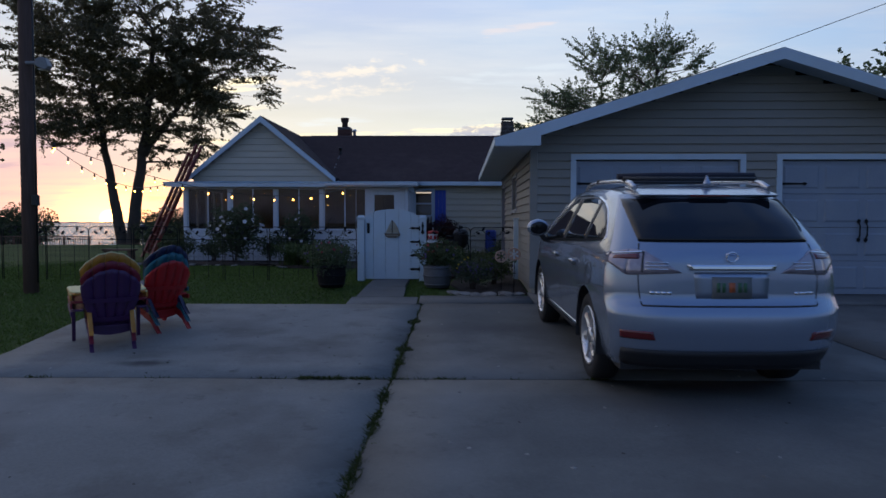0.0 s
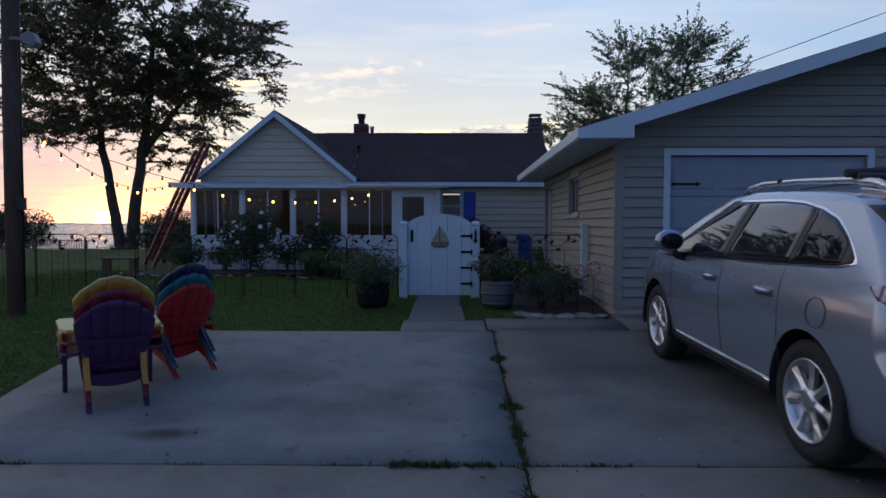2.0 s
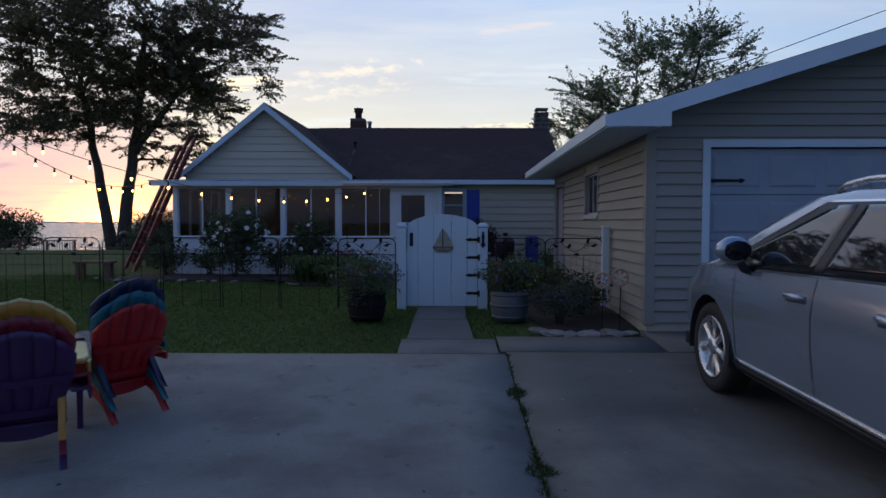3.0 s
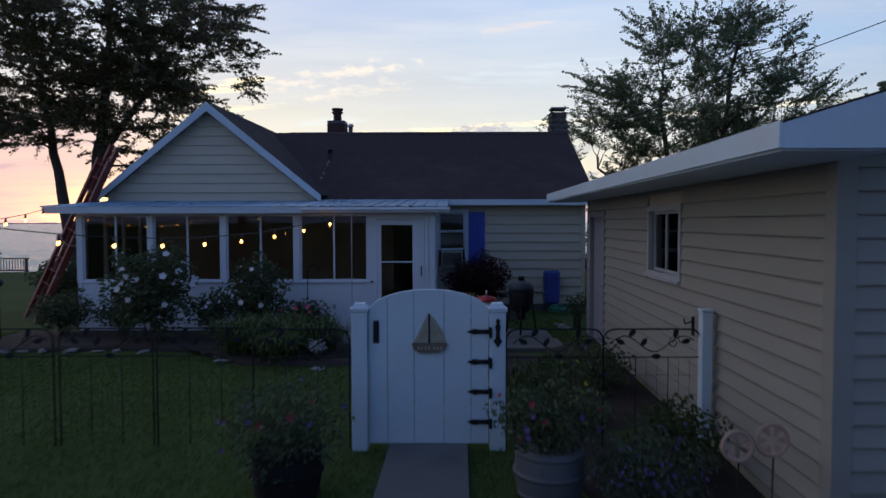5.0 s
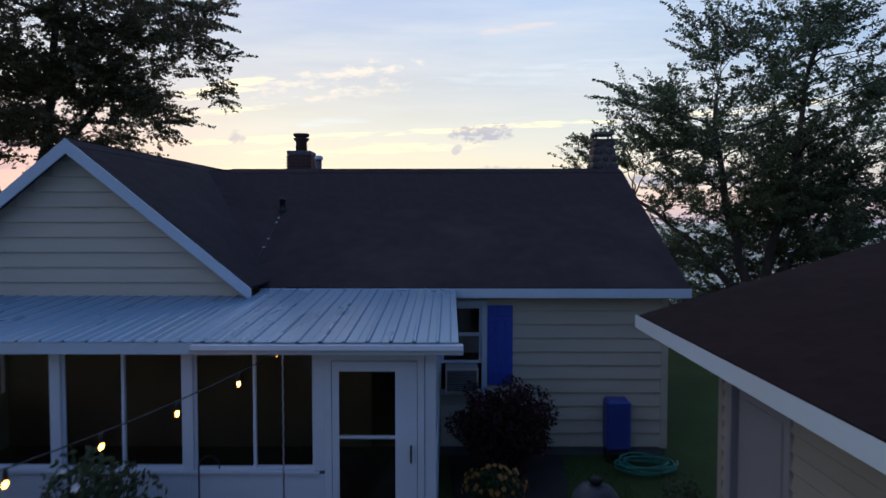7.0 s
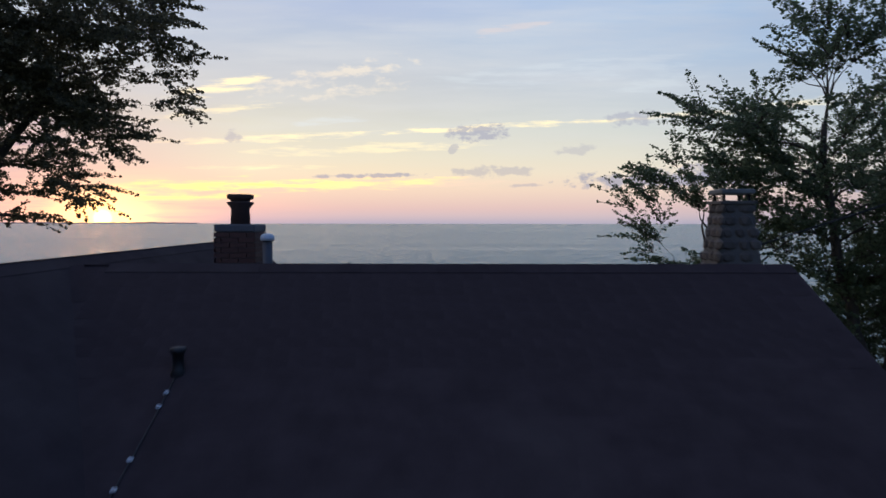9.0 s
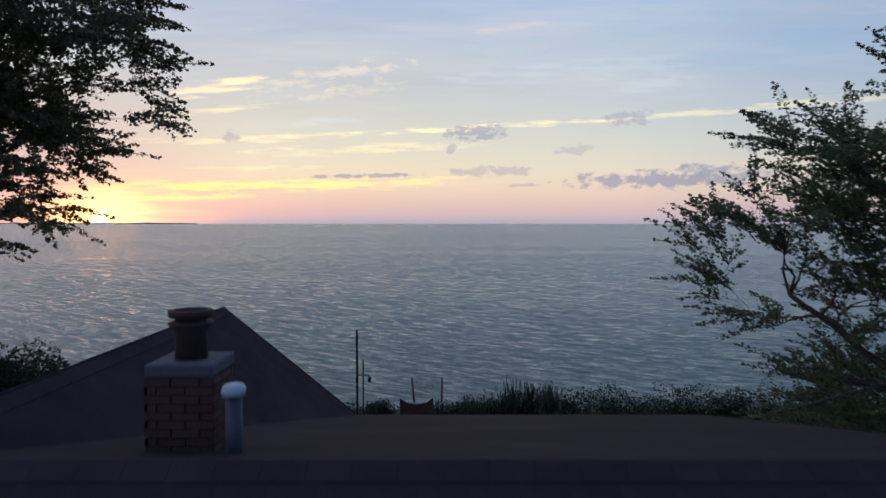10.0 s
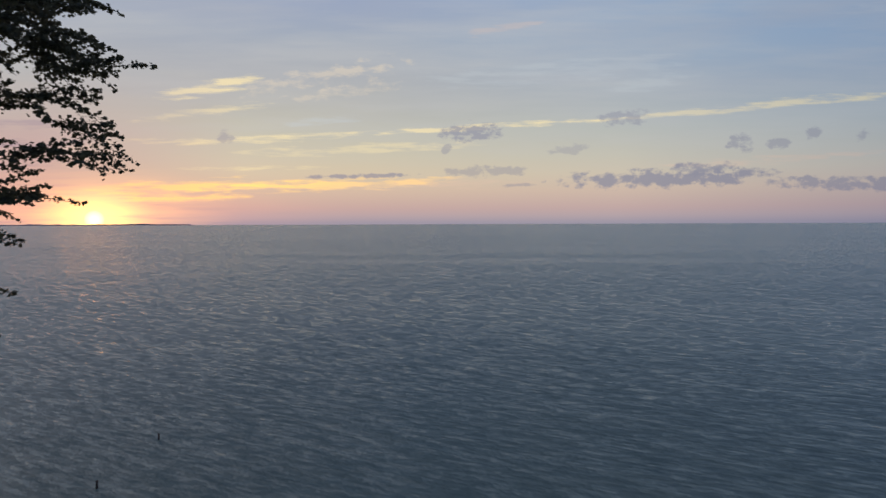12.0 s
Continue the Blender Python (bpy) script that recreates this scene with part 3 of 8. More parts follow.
def part(name, bm, material, parent, label="", local=False, bevel=0.0):
    """One mesh under a thing or a part. Coordinates are the world's, or with local the thing's own."""
    top = parent
    while top.parent:
        top = top.parent
    if not local and top in ROOT:
        bmesh.ops.transform(bm, matrix=ROOT[top].inverted(), verts=bm.verts)
    ob = new(name, mesh_of(name, bm, material))
    ob.parent = parent
    if bevel:
        b = ob.modifiers.new("edge", "BEVEL")
        b.width, b.segments, b.limit_method = bevel, 2, "ANGLE"
    if label:
        ob["label"] = label
    return ob


def single(name, bm, material, label, category, group="", kind="", bevel=0.0):
    ob = new(name, mesh_of(name, bm, material))
    if bevel:
        b = ob.modifiers.new("edge", "BEVEL")
        b.width, b.segments, b.limit_method = bevel, 2, "ANGLE"
    return tagged(ob, label, category, group, kind)


def cloud_mesh(name, verts, faces, material):
    me = bpy.data.meshes.new(name)
    me.from_pydata(verts, [], faces)
    me.materials.append(material)
    me.update()
    return me


def leaves_mesh(name, centres, sizes, rng, material, flat=0.5, droop=0.3, narrow=0.55):
    """Many small folded leaves, each of two triangles pairs, at the given places."""
    n = len(centres)
    d = rng.normal(size=(n, 3))
    d[:, 2] = d[:, 2] * flat - droop
    d /= np.linalg.norm(d, axis=1)[:, None]
    s = rng.normal(size=(n, 3))
    s -= d * (s * d).sum(1)[:, None]
    s /= np.linalg.norm(s, axis=1)[:, None]
    u = np.cross(d, s)
    L = np.asarray(sizes)[:, None]
    tip, base = centres + d * L * 0.5, centres - d * L * 0.5
    lf = centres + s * L * narrow * 0.5 + u * L * 0.1
    rt = centres - s * L * narrow * 0.5 + u * L * 0.1
    v = np.stack([base, lf, tip, rt], 1).reshape(-1, 3)
    i = np.arange(n)[:, None] * 4
    f = np.concatenate([i + np.array([[0, 1, 2]]), i + np.array([[0, 2, 3]])])
    return cloud_mesh(name, v.tolist(), f.tolist(), material)


def ground_z(x, y):
    """Height of the ground: a drive that climbs gently, a level garden, a lawn that falls to the bluff."""
    if y < 9.2:
        return max(-0.9, -0.20 + 0.033 * (y - 9.2))
    if y < 12.8:
        return -0.20 + 0.20 * (y - 9.2) / 3.6
    z = 0.0
    if y > 33:
        s = min(1, (y - 33) / 12)
        z -= 1.1 * s * s * (3 - 2 * s)
    if y > 46:
        s = min(1, (y - 46) / 3.0)
        z -= 3.0 * s * s * (3 - 2 * s)
    return z

# ---- ground, lake, drive ----
def spaced(core, reach):
    far = [6, 15, 40, 120, 400, 1200, 2400]
    return [core[0] - f for f in reversed(far) if f <= reach] + list(core) + [core[-1] + f for f in far if f <= reach]


gx = spaced([i * 1.0 for i in range(-40, 41)], 2400)
gy = [-2400, -1200, -400, -120, -40, -20, -12] + [-8 + i * 0.75 for i in range(78)] + [51.0, 60.0]
bm = bmesh.new()
grid = [[bm.verts.new((x, y, ground_z(x, y) + 0.03 * noise.noise((x * 0.35, y * 0.35, 0)) * (1 if y > 13 else 0.3) - 0.02)) for x in gx] for y in gy]
for r0, r1 in zip(grid, grid[1:]):
    for i in range(len(gx) - 1):
        bm.faces.new((r0[i], r0[i + 1], r1[i + 1], r1[i])).smooth = True
single("ground", bm, LAWN, "dark green lawn sloping to the lake bluff", "ground", kind="structure")
LAKE_Z = -2.66
single("lake_water", prism(bmesh.new(), [(-2400, 46.5), (2400, 46.5), (4300, 4700), (-4300, 4700)], 2, LAKE_Z - 0.5, LAKE_Z), WATER, "rippled grey-blue lake reaching the horizon", "water", kind="structure")
bm = bmesh.new()
rng = random.Random(4)
pts = []
xx = -4200.0
while xx < -1750:
    pts.append((xx, 2.0 + 5 * noise.noise((xx * 0.004, 2.0, 0)) ** 2 * 4 + rng.uniform(0, 3) * (1 if xx < -2000 else (-1750 - xx) / 250)))
    xx += rng.uniform(14, 40)
poly = [(-4200, -3.0)] + pts + [(-1750, -3.0)]
prism(bm, [(x, z) for x, z in poly], 1, 4560, 4600)
single("far_shore", bm, mat("hazy_far_shore", (0.45, 0.35, 0.43), 0.95), "low hazy wooded shore across the lake", "shore", kind="structure")

# concrete drive of large slabs, with open joints where weeds grow
drive = thing("driveway", (0, 8, ground_z(0, 8)), "worn grey concrete driveway of large cracked slabs", "driveway", kind="structure")


def drive_left(y):
    """The drive's left edge runs slightly askew."""
    return -3.17 - 0.15 * (y - 7.12)


def joint_x(y):
    """The long weedy joint runs slightly askew."""
    return 0.97 + 0.021 * (y - 6.3)


def slab(x0, x1, y0, y1, material=CONCRETE, top=0.03, rough_left=False):
    bm = bmesh.new()
    nx, ny = max(2, int((x1 - x0) / 0.5)), max(2, int((y1 - y0) / 0.5))
    rows = []
    for j in range(ny + 1):
        row = []
        for i in range(nx + 1):
            x, y = x0 + (x1 - x0) * i / nx, y0 + (y1 - y0) * j / ny
            if rough_left:
                edge_x = drive_left(y) + 0.06 * noise.noise((y * 1.7, 3, 0))
                x = edge_x + (joint_x(y) - edge_x) * i / nx
            elif x0 < 1.5 and y1 < 11:
                x = joint_x(y) + 0.014 + (x1 - joint_x(y) - 0.014) * i / nx
            row.append(bm.verts.new((x, y, ground_z(x, y) + top + 0.004 * noise.noise((x, y, 0)))))
        rows.append(row)
    for a, b in zip(rows, rows[1:]):
        for i in range(nx):
            bm.faces.new((a[i], a[i + 1], b[i + 1], b[i])).smooth = True
    edge = [r[0] for r in rows] + rows[-1][1:] + [r[-1] for r in reversed(rows[:-1])] + rows[0][1:-1][::-1]
    low = [bm.verts.new(v.co - Vector((0, 0, 0.13))) for v in edge]
    for i in range(len(edge)):
        bm.faces.new((edge[i], edge[(i + 1) % len(edge)], low[(i + 1) % len(edge)], low[i]))
    return part("slab", bm, material, drive)


for x0, x1 in ((-3.7, 1.0), (1.012, 5.9), (5.93, 11.2)):
    for y0, y1 in ((-8.0, -2.02), (-2.0, 2.13), (2.15, 6.262), (6.282, 10.4)):
        slab(x0, x1, y0, 10.32 if x0 < 0 and y1 > 10 else y1, CONCRETE_RIGHT if x0 > 0 else CONCRETE if y0 > 6 else CONCRETE_FRONT, rough_left=x0 < 0)
slab(1.012, 2.80, 10.43, 11.12, CONCRETE_DARK)
slab(2.82, 10.8, 10.43, 11.50, CONCRETE_DARK)
walkway = thing("garden_path", (0.3, 12, ground_z(0.3, 12)), "narrow concrete path through the gate to the porch", "path", kind="structure")
for x0, x1, x2, x3, y0, y1 in ((-0.10, 0.98, -0.10, 0.98, 10.34, 10.98), (-0.04, 0.74, -0.02, 0.70, 11.0, 12.1), (-0.02, 0.68, 0.01, 0.70, 12.12, 13.3),
                               (0.0, 0.70, -0.23, 0.53, 13.32, 15.0), (-0.23, 0.53, -0.48, 0.34, 15.02, 17.0), (-0.48, 0.34, -0.77, 0.20, 17.02, 19.12)):
    bm = bmesh.new()
    z0, z1 = ground_z(0, y0) + 0.03, ground_z(0, y1) + 0.03
    vs = [bm.verts.new(p) for p in ((x0, y0, z0), (x1, y0, z0), (x3, y1, z1), (x2, y1, z1), (x0, y0, z0 - 0.12), (x1, y0, z0 - 0.12), (x3, y1, z1 - 0.12), (x2, y1, z1 - 0.12))]
    for f in ((0, 1, 2, 3), (4, 7, 6, 5), (0, 4, 5, 1), (1, 5, 6, 2), (2, 6, 7, 3), (3, 7, 4, 0)):
        bm.faces.new([vs[i] for i in f])
    part("path_slab", bm, CONCRETE_DARK, walkway)

# ---- walls with openings, lapped boards, shingles ----
def wall_pieces(u0, u1, z0, z1, holes):
    """Cuts the rectangle u0..u1, z0..z1 into rectangles round the holes (u0, u1, z0, z1)."""
    out, us = [], sorted({u0, u1, *[h for q in holes for h in q[:2]]})
    for a, b in zip(us, us[1:]):
        zs = [(z0, z1)]
        for h in holes:
            if h[0] <= a and h[1] >= b:
                nz = []
                for lo, hi in zs:
                    if h[2] > lo:
                        nz.append((lo, min(hi, h[2])))
                    if h[3] < hi:
                        nz.append((max(lo, h[3]), hi))
                zs = [q for q in nz if q[1] - q[0] > 0.001]
        out += [(a, b, lo, hi) for lo, hi in zs]
    return out


def core_wall(name, axis, at, thick, u0, u1, z0, z1, holes, material, parent):
    """A wall slab along x (axis 0) or y (axis 1), from at to at + thick."""
    bm = bmesh.new()
    lo, hi = min(at, at + thick), max(at, at + thick)
    for a, b, c, d in wall_pieces(u0, u1, z0, z1, holes):
        if axis == 0:
            quad_box(bm, a, b, lo, hi, c, d)
        else:
            quad_box(bm, lo, hi, a, b, c, d)
    bmesh.ops.remove_doubles(bm, verts=bm.verts, dist=0.0005)
    return part(name, bm, material, parent)


def boards(wall, axis, at, out, u0, u1, z0, z1, step, holes, material, top=None):
    """Lapped boards on a wall's face; out: +1 or -1, the way that the face looks. top(z) gives the span under a gable."""
    z = z0
    while z < z1 - 0.02:
        h = min(step, z1 - z)
        a0, b0 = (u0, u1) if top is None else top(z + h * 0.5)
        spans = [(a0, b0)]
        for q in holes:
            if q[2] < z + h - 0.01 and q[3] > z + 0.01:
                ns = []
                for a, b in spans:
                    if q[1] <= a or q[0] >= b:
                        ns.append((a, b))
                        continue
                    if q[0] > a:
                        ns.append((a, q[0]))
                    if q[1] < b:
                        ns.append((q[1], b))
                spans = ns
        for a, b in spans:
            if b - a < 0.03:
                continue
            bm = bmesh.new()
            prof = [(at + out * 0.002, z), (at + out * 0.031, z + 0.003), (at + out * 0.033, z + 0.012), (at + out * 0.005, z + h + 0.004), (at + out * 0.002, z + h + 0.004)]
            if axis == 0:
                prism(bm, prof, 0, a, b)
            else:
                vs = []
                for u in (a, b):
                    vs.append([bm.verts.new((p, u, zz)) for p, zz in prof])
                bm.faces.new(vs[0])
                bm.faces.new(vs[1][::-1])
                for i in range(5):
                    bm.faces.new((vs[0][i], vs[0][(i + 1) % 5], vs[1][(i + 1) % 5], vs[1][i]))
            part("siding_board", bm, material, wall)
        z += step


def frame_round(parent, name, axis, at, out, u0, u1, z0, z1, wide, deep, material, sill=0.0):
    """A picture-frame of four boards round an opening, outside its edges."""
    bm = bmesh.new()
    lo, hi = sorted((at, at + out * deep))
    for a, b, c, d in ((u0 - wide, u0, z0, z1), (u1, u1 + wide, z0, z1), (u0 - wide, u1 + wide, z1, z1 + wide), (u0 - wide, u1 + wide, z0 - wide, z0)):
        if axis == 0:
            quad_box(bm, a, b, lo, hi, c, d)
        else:
            quad_box(bm, lo, hi, a, b, c, d)
    return part(name, bm, material, parent)


def roof_plane(parent, name, a, b, c, d, thick, material):
    """A roof slab on the corners a, b (eave) and c, d (ridge), its upper face."""
    bm = bmesh.new()
    n = (Vector(b) - Vector(a)).cross(Vector(d) - Vector(a)).normalized()
    if n.z < 0:
        n = -n
    top = [bm.verts.new(Vector(p)) for p in (a, b, c, d)]
    low = [bm.verts.new(Vector(p) - n * thick) for p in (a, b, c, d)]
    bm.faces.new(top)
    bm.faces.new(low[::-1])
    for i in range(4):
        bm.faces.new((top[i], low[i], low[(i + 1) % 4], top[(i + 1) % 4]))
    return part(name, bm, material, parent)


def shingles(roof, a, b, c, d, material, seed, singles, exposure=0.145, width=0.31, keep=None, near_top=True):
    """Courses of tabs on the slope a, b (eave), c, d (ridge, above b and a). The first of them are objects of their own."""
    a, b, c, d = (Vector(p) for p in (a, b, c, d))
    up = (d - a)
    n = (b - a).cross(d - a).normalized()
    if n.z < 0:
        n = -n
    side = (b - a).normalized()
    upn = n.cross(side)
    if upn.z < 0:
        upn = -upn
    rows = int(abs(up.dot(upn)) / exposure)
    rng = random.Random(seed)
    top = roof
    while top.parent:
        top = top.parent
    inv = ROOT[top].inverted()
    rest_v, rest_f, meshes = [], [], []
    for k in range(3):
        bm = bmesh.new()
        w = width * (0.5, 0.4998, 0.5002)[k]
        h = exposure + 0.03
        vs = [bm.verts.new(p) for p in ((-w, 0, 0.0009), (w, 0, 0.0009), (w, h, 0.0004), (-w, h, 0.0004), (-w, 0, 0.0), (w, 0, 0.0))]
        for f in ((0, 1, 2, 3), (4, 5, 1, 0), (0, 3, 4), (1, 5, 2)):
            bm.faces.new([vs[i] for i in f])
        meshes.append(mesh_of("shingle", bm, material))
    made = 0
    order = range(rows - 1, -1, -1) if near_top else range(rows)
    for j in order:
        s = j / rows
        p0, p1 = a + (d - a) * s, b + (c - b) * s
        length = (p1 - p0).length
        count = int(length / width)
        off = rng.random() * width
        for i in range(count + 1):
            t = i * width + off
            if t < width * 0.45 or t > length - width * 0.5:
                continue
            p = p0 + side * t + n * 0.003
            if keep and not keep(p):
                continue
            m = Matrix((side.to_tuple(), upn.to_tuple(), n.to_tuple())).transposed().to_4x4()
            m.translation = p + n * rng.uniform(0, 0.0003)
            if made < singles:
                ob = new("shingle", meshes[rng.randrange(3)])
                ob.parent = roof
                ob.matrix_local = inv @ m
                made += 1
            else:
                w, h, o = width * 0.5, exposure + 0.03, len(rest_v)
                for q in ((-w, 0, 0.0009), (w, 0, 0.0009), (w, h, 0.0004), (-w, h, 0.0004), (-w, 0, 0.0), (w, 0, 0.0)):
                    rest_v.append(tuple(inv @ (m @ Vector(q))))
                rest_f += [(o, o + 1, o + 2, o + 3), (o + 4, o + 5, o + 1, o), (o, o + 3, o + 4), (o + 1, o + 5, o + 2)]
    if rest_v:
        ob = new("shingle_field", cloud_mesh("shingle_field", rest_v, rest_f, material))
        ob.parent = roof
        ob["kind"] = "stuff"


# ---- garage ----
GX0, GX1, GY0, GY1, GRIDGE = 2.872, 10.588, 11.42, 18.80, 3.90
GXM, GRX0, GRX1, GRY0, GRY1 = 6.73, 2.235, 11.225, 10.84, 19.37
SLOPE = (GRIDGE - 2.50) / (GXM - GRX0)
garage = thing("garage", (GXM, 14.7, 0), "beige lap-sided two-door garage with white trim and brown shingle roof", "garage")
holes_front = [(3.61, 6.33, -0.2, 2.20), (7.02, 9.74, -0.2, 2.20)]
holes_side = [(14.14, 15.17, 1.43, 2.12), (17.58, 18.53, -0.05, 2.08)]
bm = bmesh.new()
wallf = core_wall("wall", 0, GY0, 0.14, GX0 + 0.14, GX1 - 0.14, -0.3, 2.45, holes_front, SIDING_BACK, garage)
prism(bm, [(GX0 + 0.05, 2.45), (GX1 - 0.05, 2.45), (GXM, GRIDGE - 0.16)], 1, GY0 + 0.0, GY0 + 0.14)
gab = part("gable_wall", bm, SIDING_BACK, garage)
walls = core_wall("wall", 1, GX0, 0.14, GY0, GY1, -0.3, 2.45, holes_side, SIDING_BACK, garage)
core_wall("wall", 1, GX1, -0.14, GY0, GY1, -0.3, 2.45, [], SHADED_SIDING, garage)
core_wall("wall", 0, GY1, -0.14, GX0 + 0.14, GX1 - 0.14, -0.3, 2.45, [], SHADED_SIDING, garage)
bm = bmesh.new()
prism(bm, [(GX0 + 0.05, 2.45), (GX1 - 0.05, 2.45), (GXM, GRIDGE - 0.16)], 1, GY1 - 0.14, GY1)
part("gable_wall", bm, SHADED_SIDING, garage)
part("floor_slab", box(GX0 + 0.14, GX1 - 0.14, GY0 + 0.1, GY1 - 0.14, -0.2, -0.02), CONCRETE_DARK, garage)
gaps_front = [(3.52, 6.42, -0.2, 2.29), (6.93, 9.83, -0.2, 2.29)]
boards(wallf, 0, GY0, -1, GX0 + 0.09, GX1 - 0.09, 0.06, 2.45, 0.141, gaps_front, SHADED_SIDING)


def under_garage_gable(z):
    half = (GRIDGE - 0.10 - z) / SLOPE
    return max(GX0 + 0.09, GXM - half), min(GX1 - 0.09, GXM + half)


boards(gab, 0, GY0, -1, 0, 0, 2.457, 3.75, 0.141, [], SHADED_SIDING, under_garage_gable)
boards(walls, 1, GX0, -1, GY0 + 0.09, GY1 - 0.07, 0.06, 2.40, 0.141, [(14.07, 15.24, 1.36, 2.19), (17.50, 18.61, -0.05, 2.16)], SHADED_SIDING)
part("corner_trim", box(GX0 - 0.034, GX0 + 0.09, GY0 - 0.034, GY0 + 0.09, 0.03, 2.44), SHADED_SIDING, garage, bevel=0.004)
part("corner_trim", box(GX1 - 0.09, GX1 + 0.028, GY0 - 0.028, GY0 + 0.09, 0.03, 2.44), SHADED_SIDING, garage, bevel=0.004)
part("corner_trim", box(GX0 - 0.028, GX0 + 0.07, GY1 - 0.07, GY1 + 0.028, 0.03, 2.40), SHADED_SIDING, garage, bevel=0.004)
groof = roof_plane(garage, "roof", (GRX0, GRY0, 2.50), (GRX0, GRY1, 2.50), (GXM, GRY1, GRIDGE), (GXM, GRY0, GRIDGE), 0.05, SHINGLE_BROWN)
roof_plane(garage, "roof", (GRX1, GRY0, 2.50), (GRX1, GRY1, 2.50), (GXM, GRY1, GRIDGE), (GXM, GRY0, GRIDGE), 0.05, SHINGLE_BROWN)
for sx in (-1, 1):
    # eave fascia, rake boards and soffit
    ex = GXM + sx * (GXM - GRX0)
    bm = bmesh.new()
    prism(bm, [(ex, 2.37), (ex + sx * 0.025, 2.37), (ex + sx * 0.025, 2.505), (ex, 2.49)], 1, GRY0 - 0.03, GRY1 + 0.03)
    part("fascia", bm, TRIM, garage)
    for y0, y1 in ((GRY0 - 0.03, GRY0 - 0.002), (GRY1 + 0.002, GRY1 + 0.03)):
        bm = bmesh.new()
        prism(bm, [(ex, 2.365), (ex, 2.49), (GXM, GRIDGE - 0.01), (GXM, GRIDGE - 0.19), (ex - sx * 0.62, 2.50), (ex - sx * 0.62, 2.365)], 1, y0, y1)
        part("rake_board", bm, TRIM, garage)
    bm = bmesh.new()
    quad_box(bm, min(ex, ex - sx * 0.6), max(ex, ex - sx * 0.6), GRY0 + 0.0, GRY1, 2.355, 2.372)
    part("soffit", bm, TRIM, garage)
    # boxed eave return at the front corner
    bm = bmesh.new()
    prism(bm, [(ex - sx * 0.71, 2.365), (ex, 2.365), (ex, 2.495), (ex - sx * 0.71, 2.71)], 1, GRY0 - 0.036, GRY0 - 0.031)
    part("eave_return", bm, TRIM, garage)
    bm = bmesh.new()
    prism(bm, [(ex - sx * 0.02, 2.42), (GXM, GRIDGE - 0.075), (GXM, GRIDGE - 0.09), (ex - sx * 0.02, 2.405)], 1, GRY0, GY0 - 0.002)
    part("gable_soffit", bm, TRIM, garage)


# white doors toned down to grey-blue, so the colour itself holds their shade
SHADED_DOOR_WHITE = mat("garage_door_shaded_white", (0.255, 0.295, 0.355), 0.5, var=0.06, bump=0.05, tint=(0.4, 0.41, 0.42), tint_amount=0.3)


def garage_door(x0, x1):
    d = thing("garage_door", ((x0 + x1) / 2, GY0 + 0.05, -0.05), "white raised-panel sectional garage door with black strap hinges", "garage door", "garage doors")
    n, z0, z1 = 4, -0.05, 2.19
    h = (z1 - z0) / n
    for k in range(n):
        sec = part("door_section", box(x0, x1, GY0 + 0.04, GY0 + 0.08, z0 + k * h + 0.003, z0 + (k + 1) * h - 0.003), SHADED_DOOR_WHITE, d, bevel=0.004)
        for i in range(4):
            w = (x1 - x0) / 4
            bm = bmesh.new()
            a, b, c, e = x0 + i * w + 0.05, x0 + (i + 1) * w - 0.05, z0 + k * h + 0.09, z0 + (k + 1) * h - 0.09
            vo = [bm.verts.new((x, GY0 + 0.039, z)) for x, z in ((a, c), (b, c), (b, e), (a, e))]
            vi = [bm.verts.new((x, GY0 + 0.026, z)) for x, z in ((a + .03, c + .03), (b - .03, c + .03), (b - .03, e - .03), (a + .03, e - .03))]
            for q in range(4):
                bm.faces.new((vo[q], vo[(q + 1) % 4], vi[(q + 1) % 4], vi[q]))
            bm.faces.new(vi)
            part("panel", bm, SHADED_DOOR_WHITE, sec)
    for z in (0.35, 1.80):
        for x, s in ((x0 + 0.03, 1), (x1 - 0.03, -1)):
            bm = bmesh.new()
            prism(bm, [(x, z - 0.02), (x, z + 0.02), (x + s * 0.33, z + 0.014), (x + s * 0.36, z + 0.032), (x + s * 0.41, z), (x + s * 0.36, z - 0.032), (x + s * 0.33, z - 0.014)], 1, GY0 + 0.012, GY0 + 0.024)
            part("strap_hinge", bm, BLACK, d)
    for x in ((x0 + x1) / 2 - 0.06, (x0 + x1) / 2 + 0.06):
        bm = bmesh.new()
        tube(bm, [(x, GY0 + 0.03, 0.88), (x, GY0 - 0.02, 0.94), (x, GY0 - 0.02, 1.10), (x, GY0 + 0.03, 1.16)], 0.012, 6)
        for z in (0.87, 1.17):
            prism(bm, [(x - 0.03, z - 0.02), (x, z - 0.05 if z < 1 else z - 0.02), (x + 0.03, z - 0.02), (x + 0.03, z + 0.02), (x, z + 0.05 if z > 1 else z + 0.02), (x - 0.03, z + 0.02)], 1, GY0 + 0.015, GY0 + 0.024)
        part("pull_handle", bm, BLACK, d)
    bm = bmesh.new()
    for a, b, c, e in ((x0 - 0.09, x0, -0.12, 2.20), (x1, x1 + 0.09, -0.12, 2.20), (x0 - 0.09, x1 + 0.09, 2.20, 2.29)):
        quad_box(bm, a, b, GY0 - 0.035, GY0 + 0.12, c, e)
    part("door_frame", bm, TRIM, d)
    return d


garage_doors = [garage_door(3.61, 6.33), garage_door(7.02, 9.74)]


# white side door and frame, greyed to lilac with their shadow in the paint
SHADED_PAINT = mat("shaded_door_paint", (0.235, 0.23, 0.26), 0.6, var=0.1, bump=0.05)
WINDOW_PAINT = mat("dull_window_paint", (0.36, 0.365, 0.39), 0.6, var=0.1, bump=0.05)


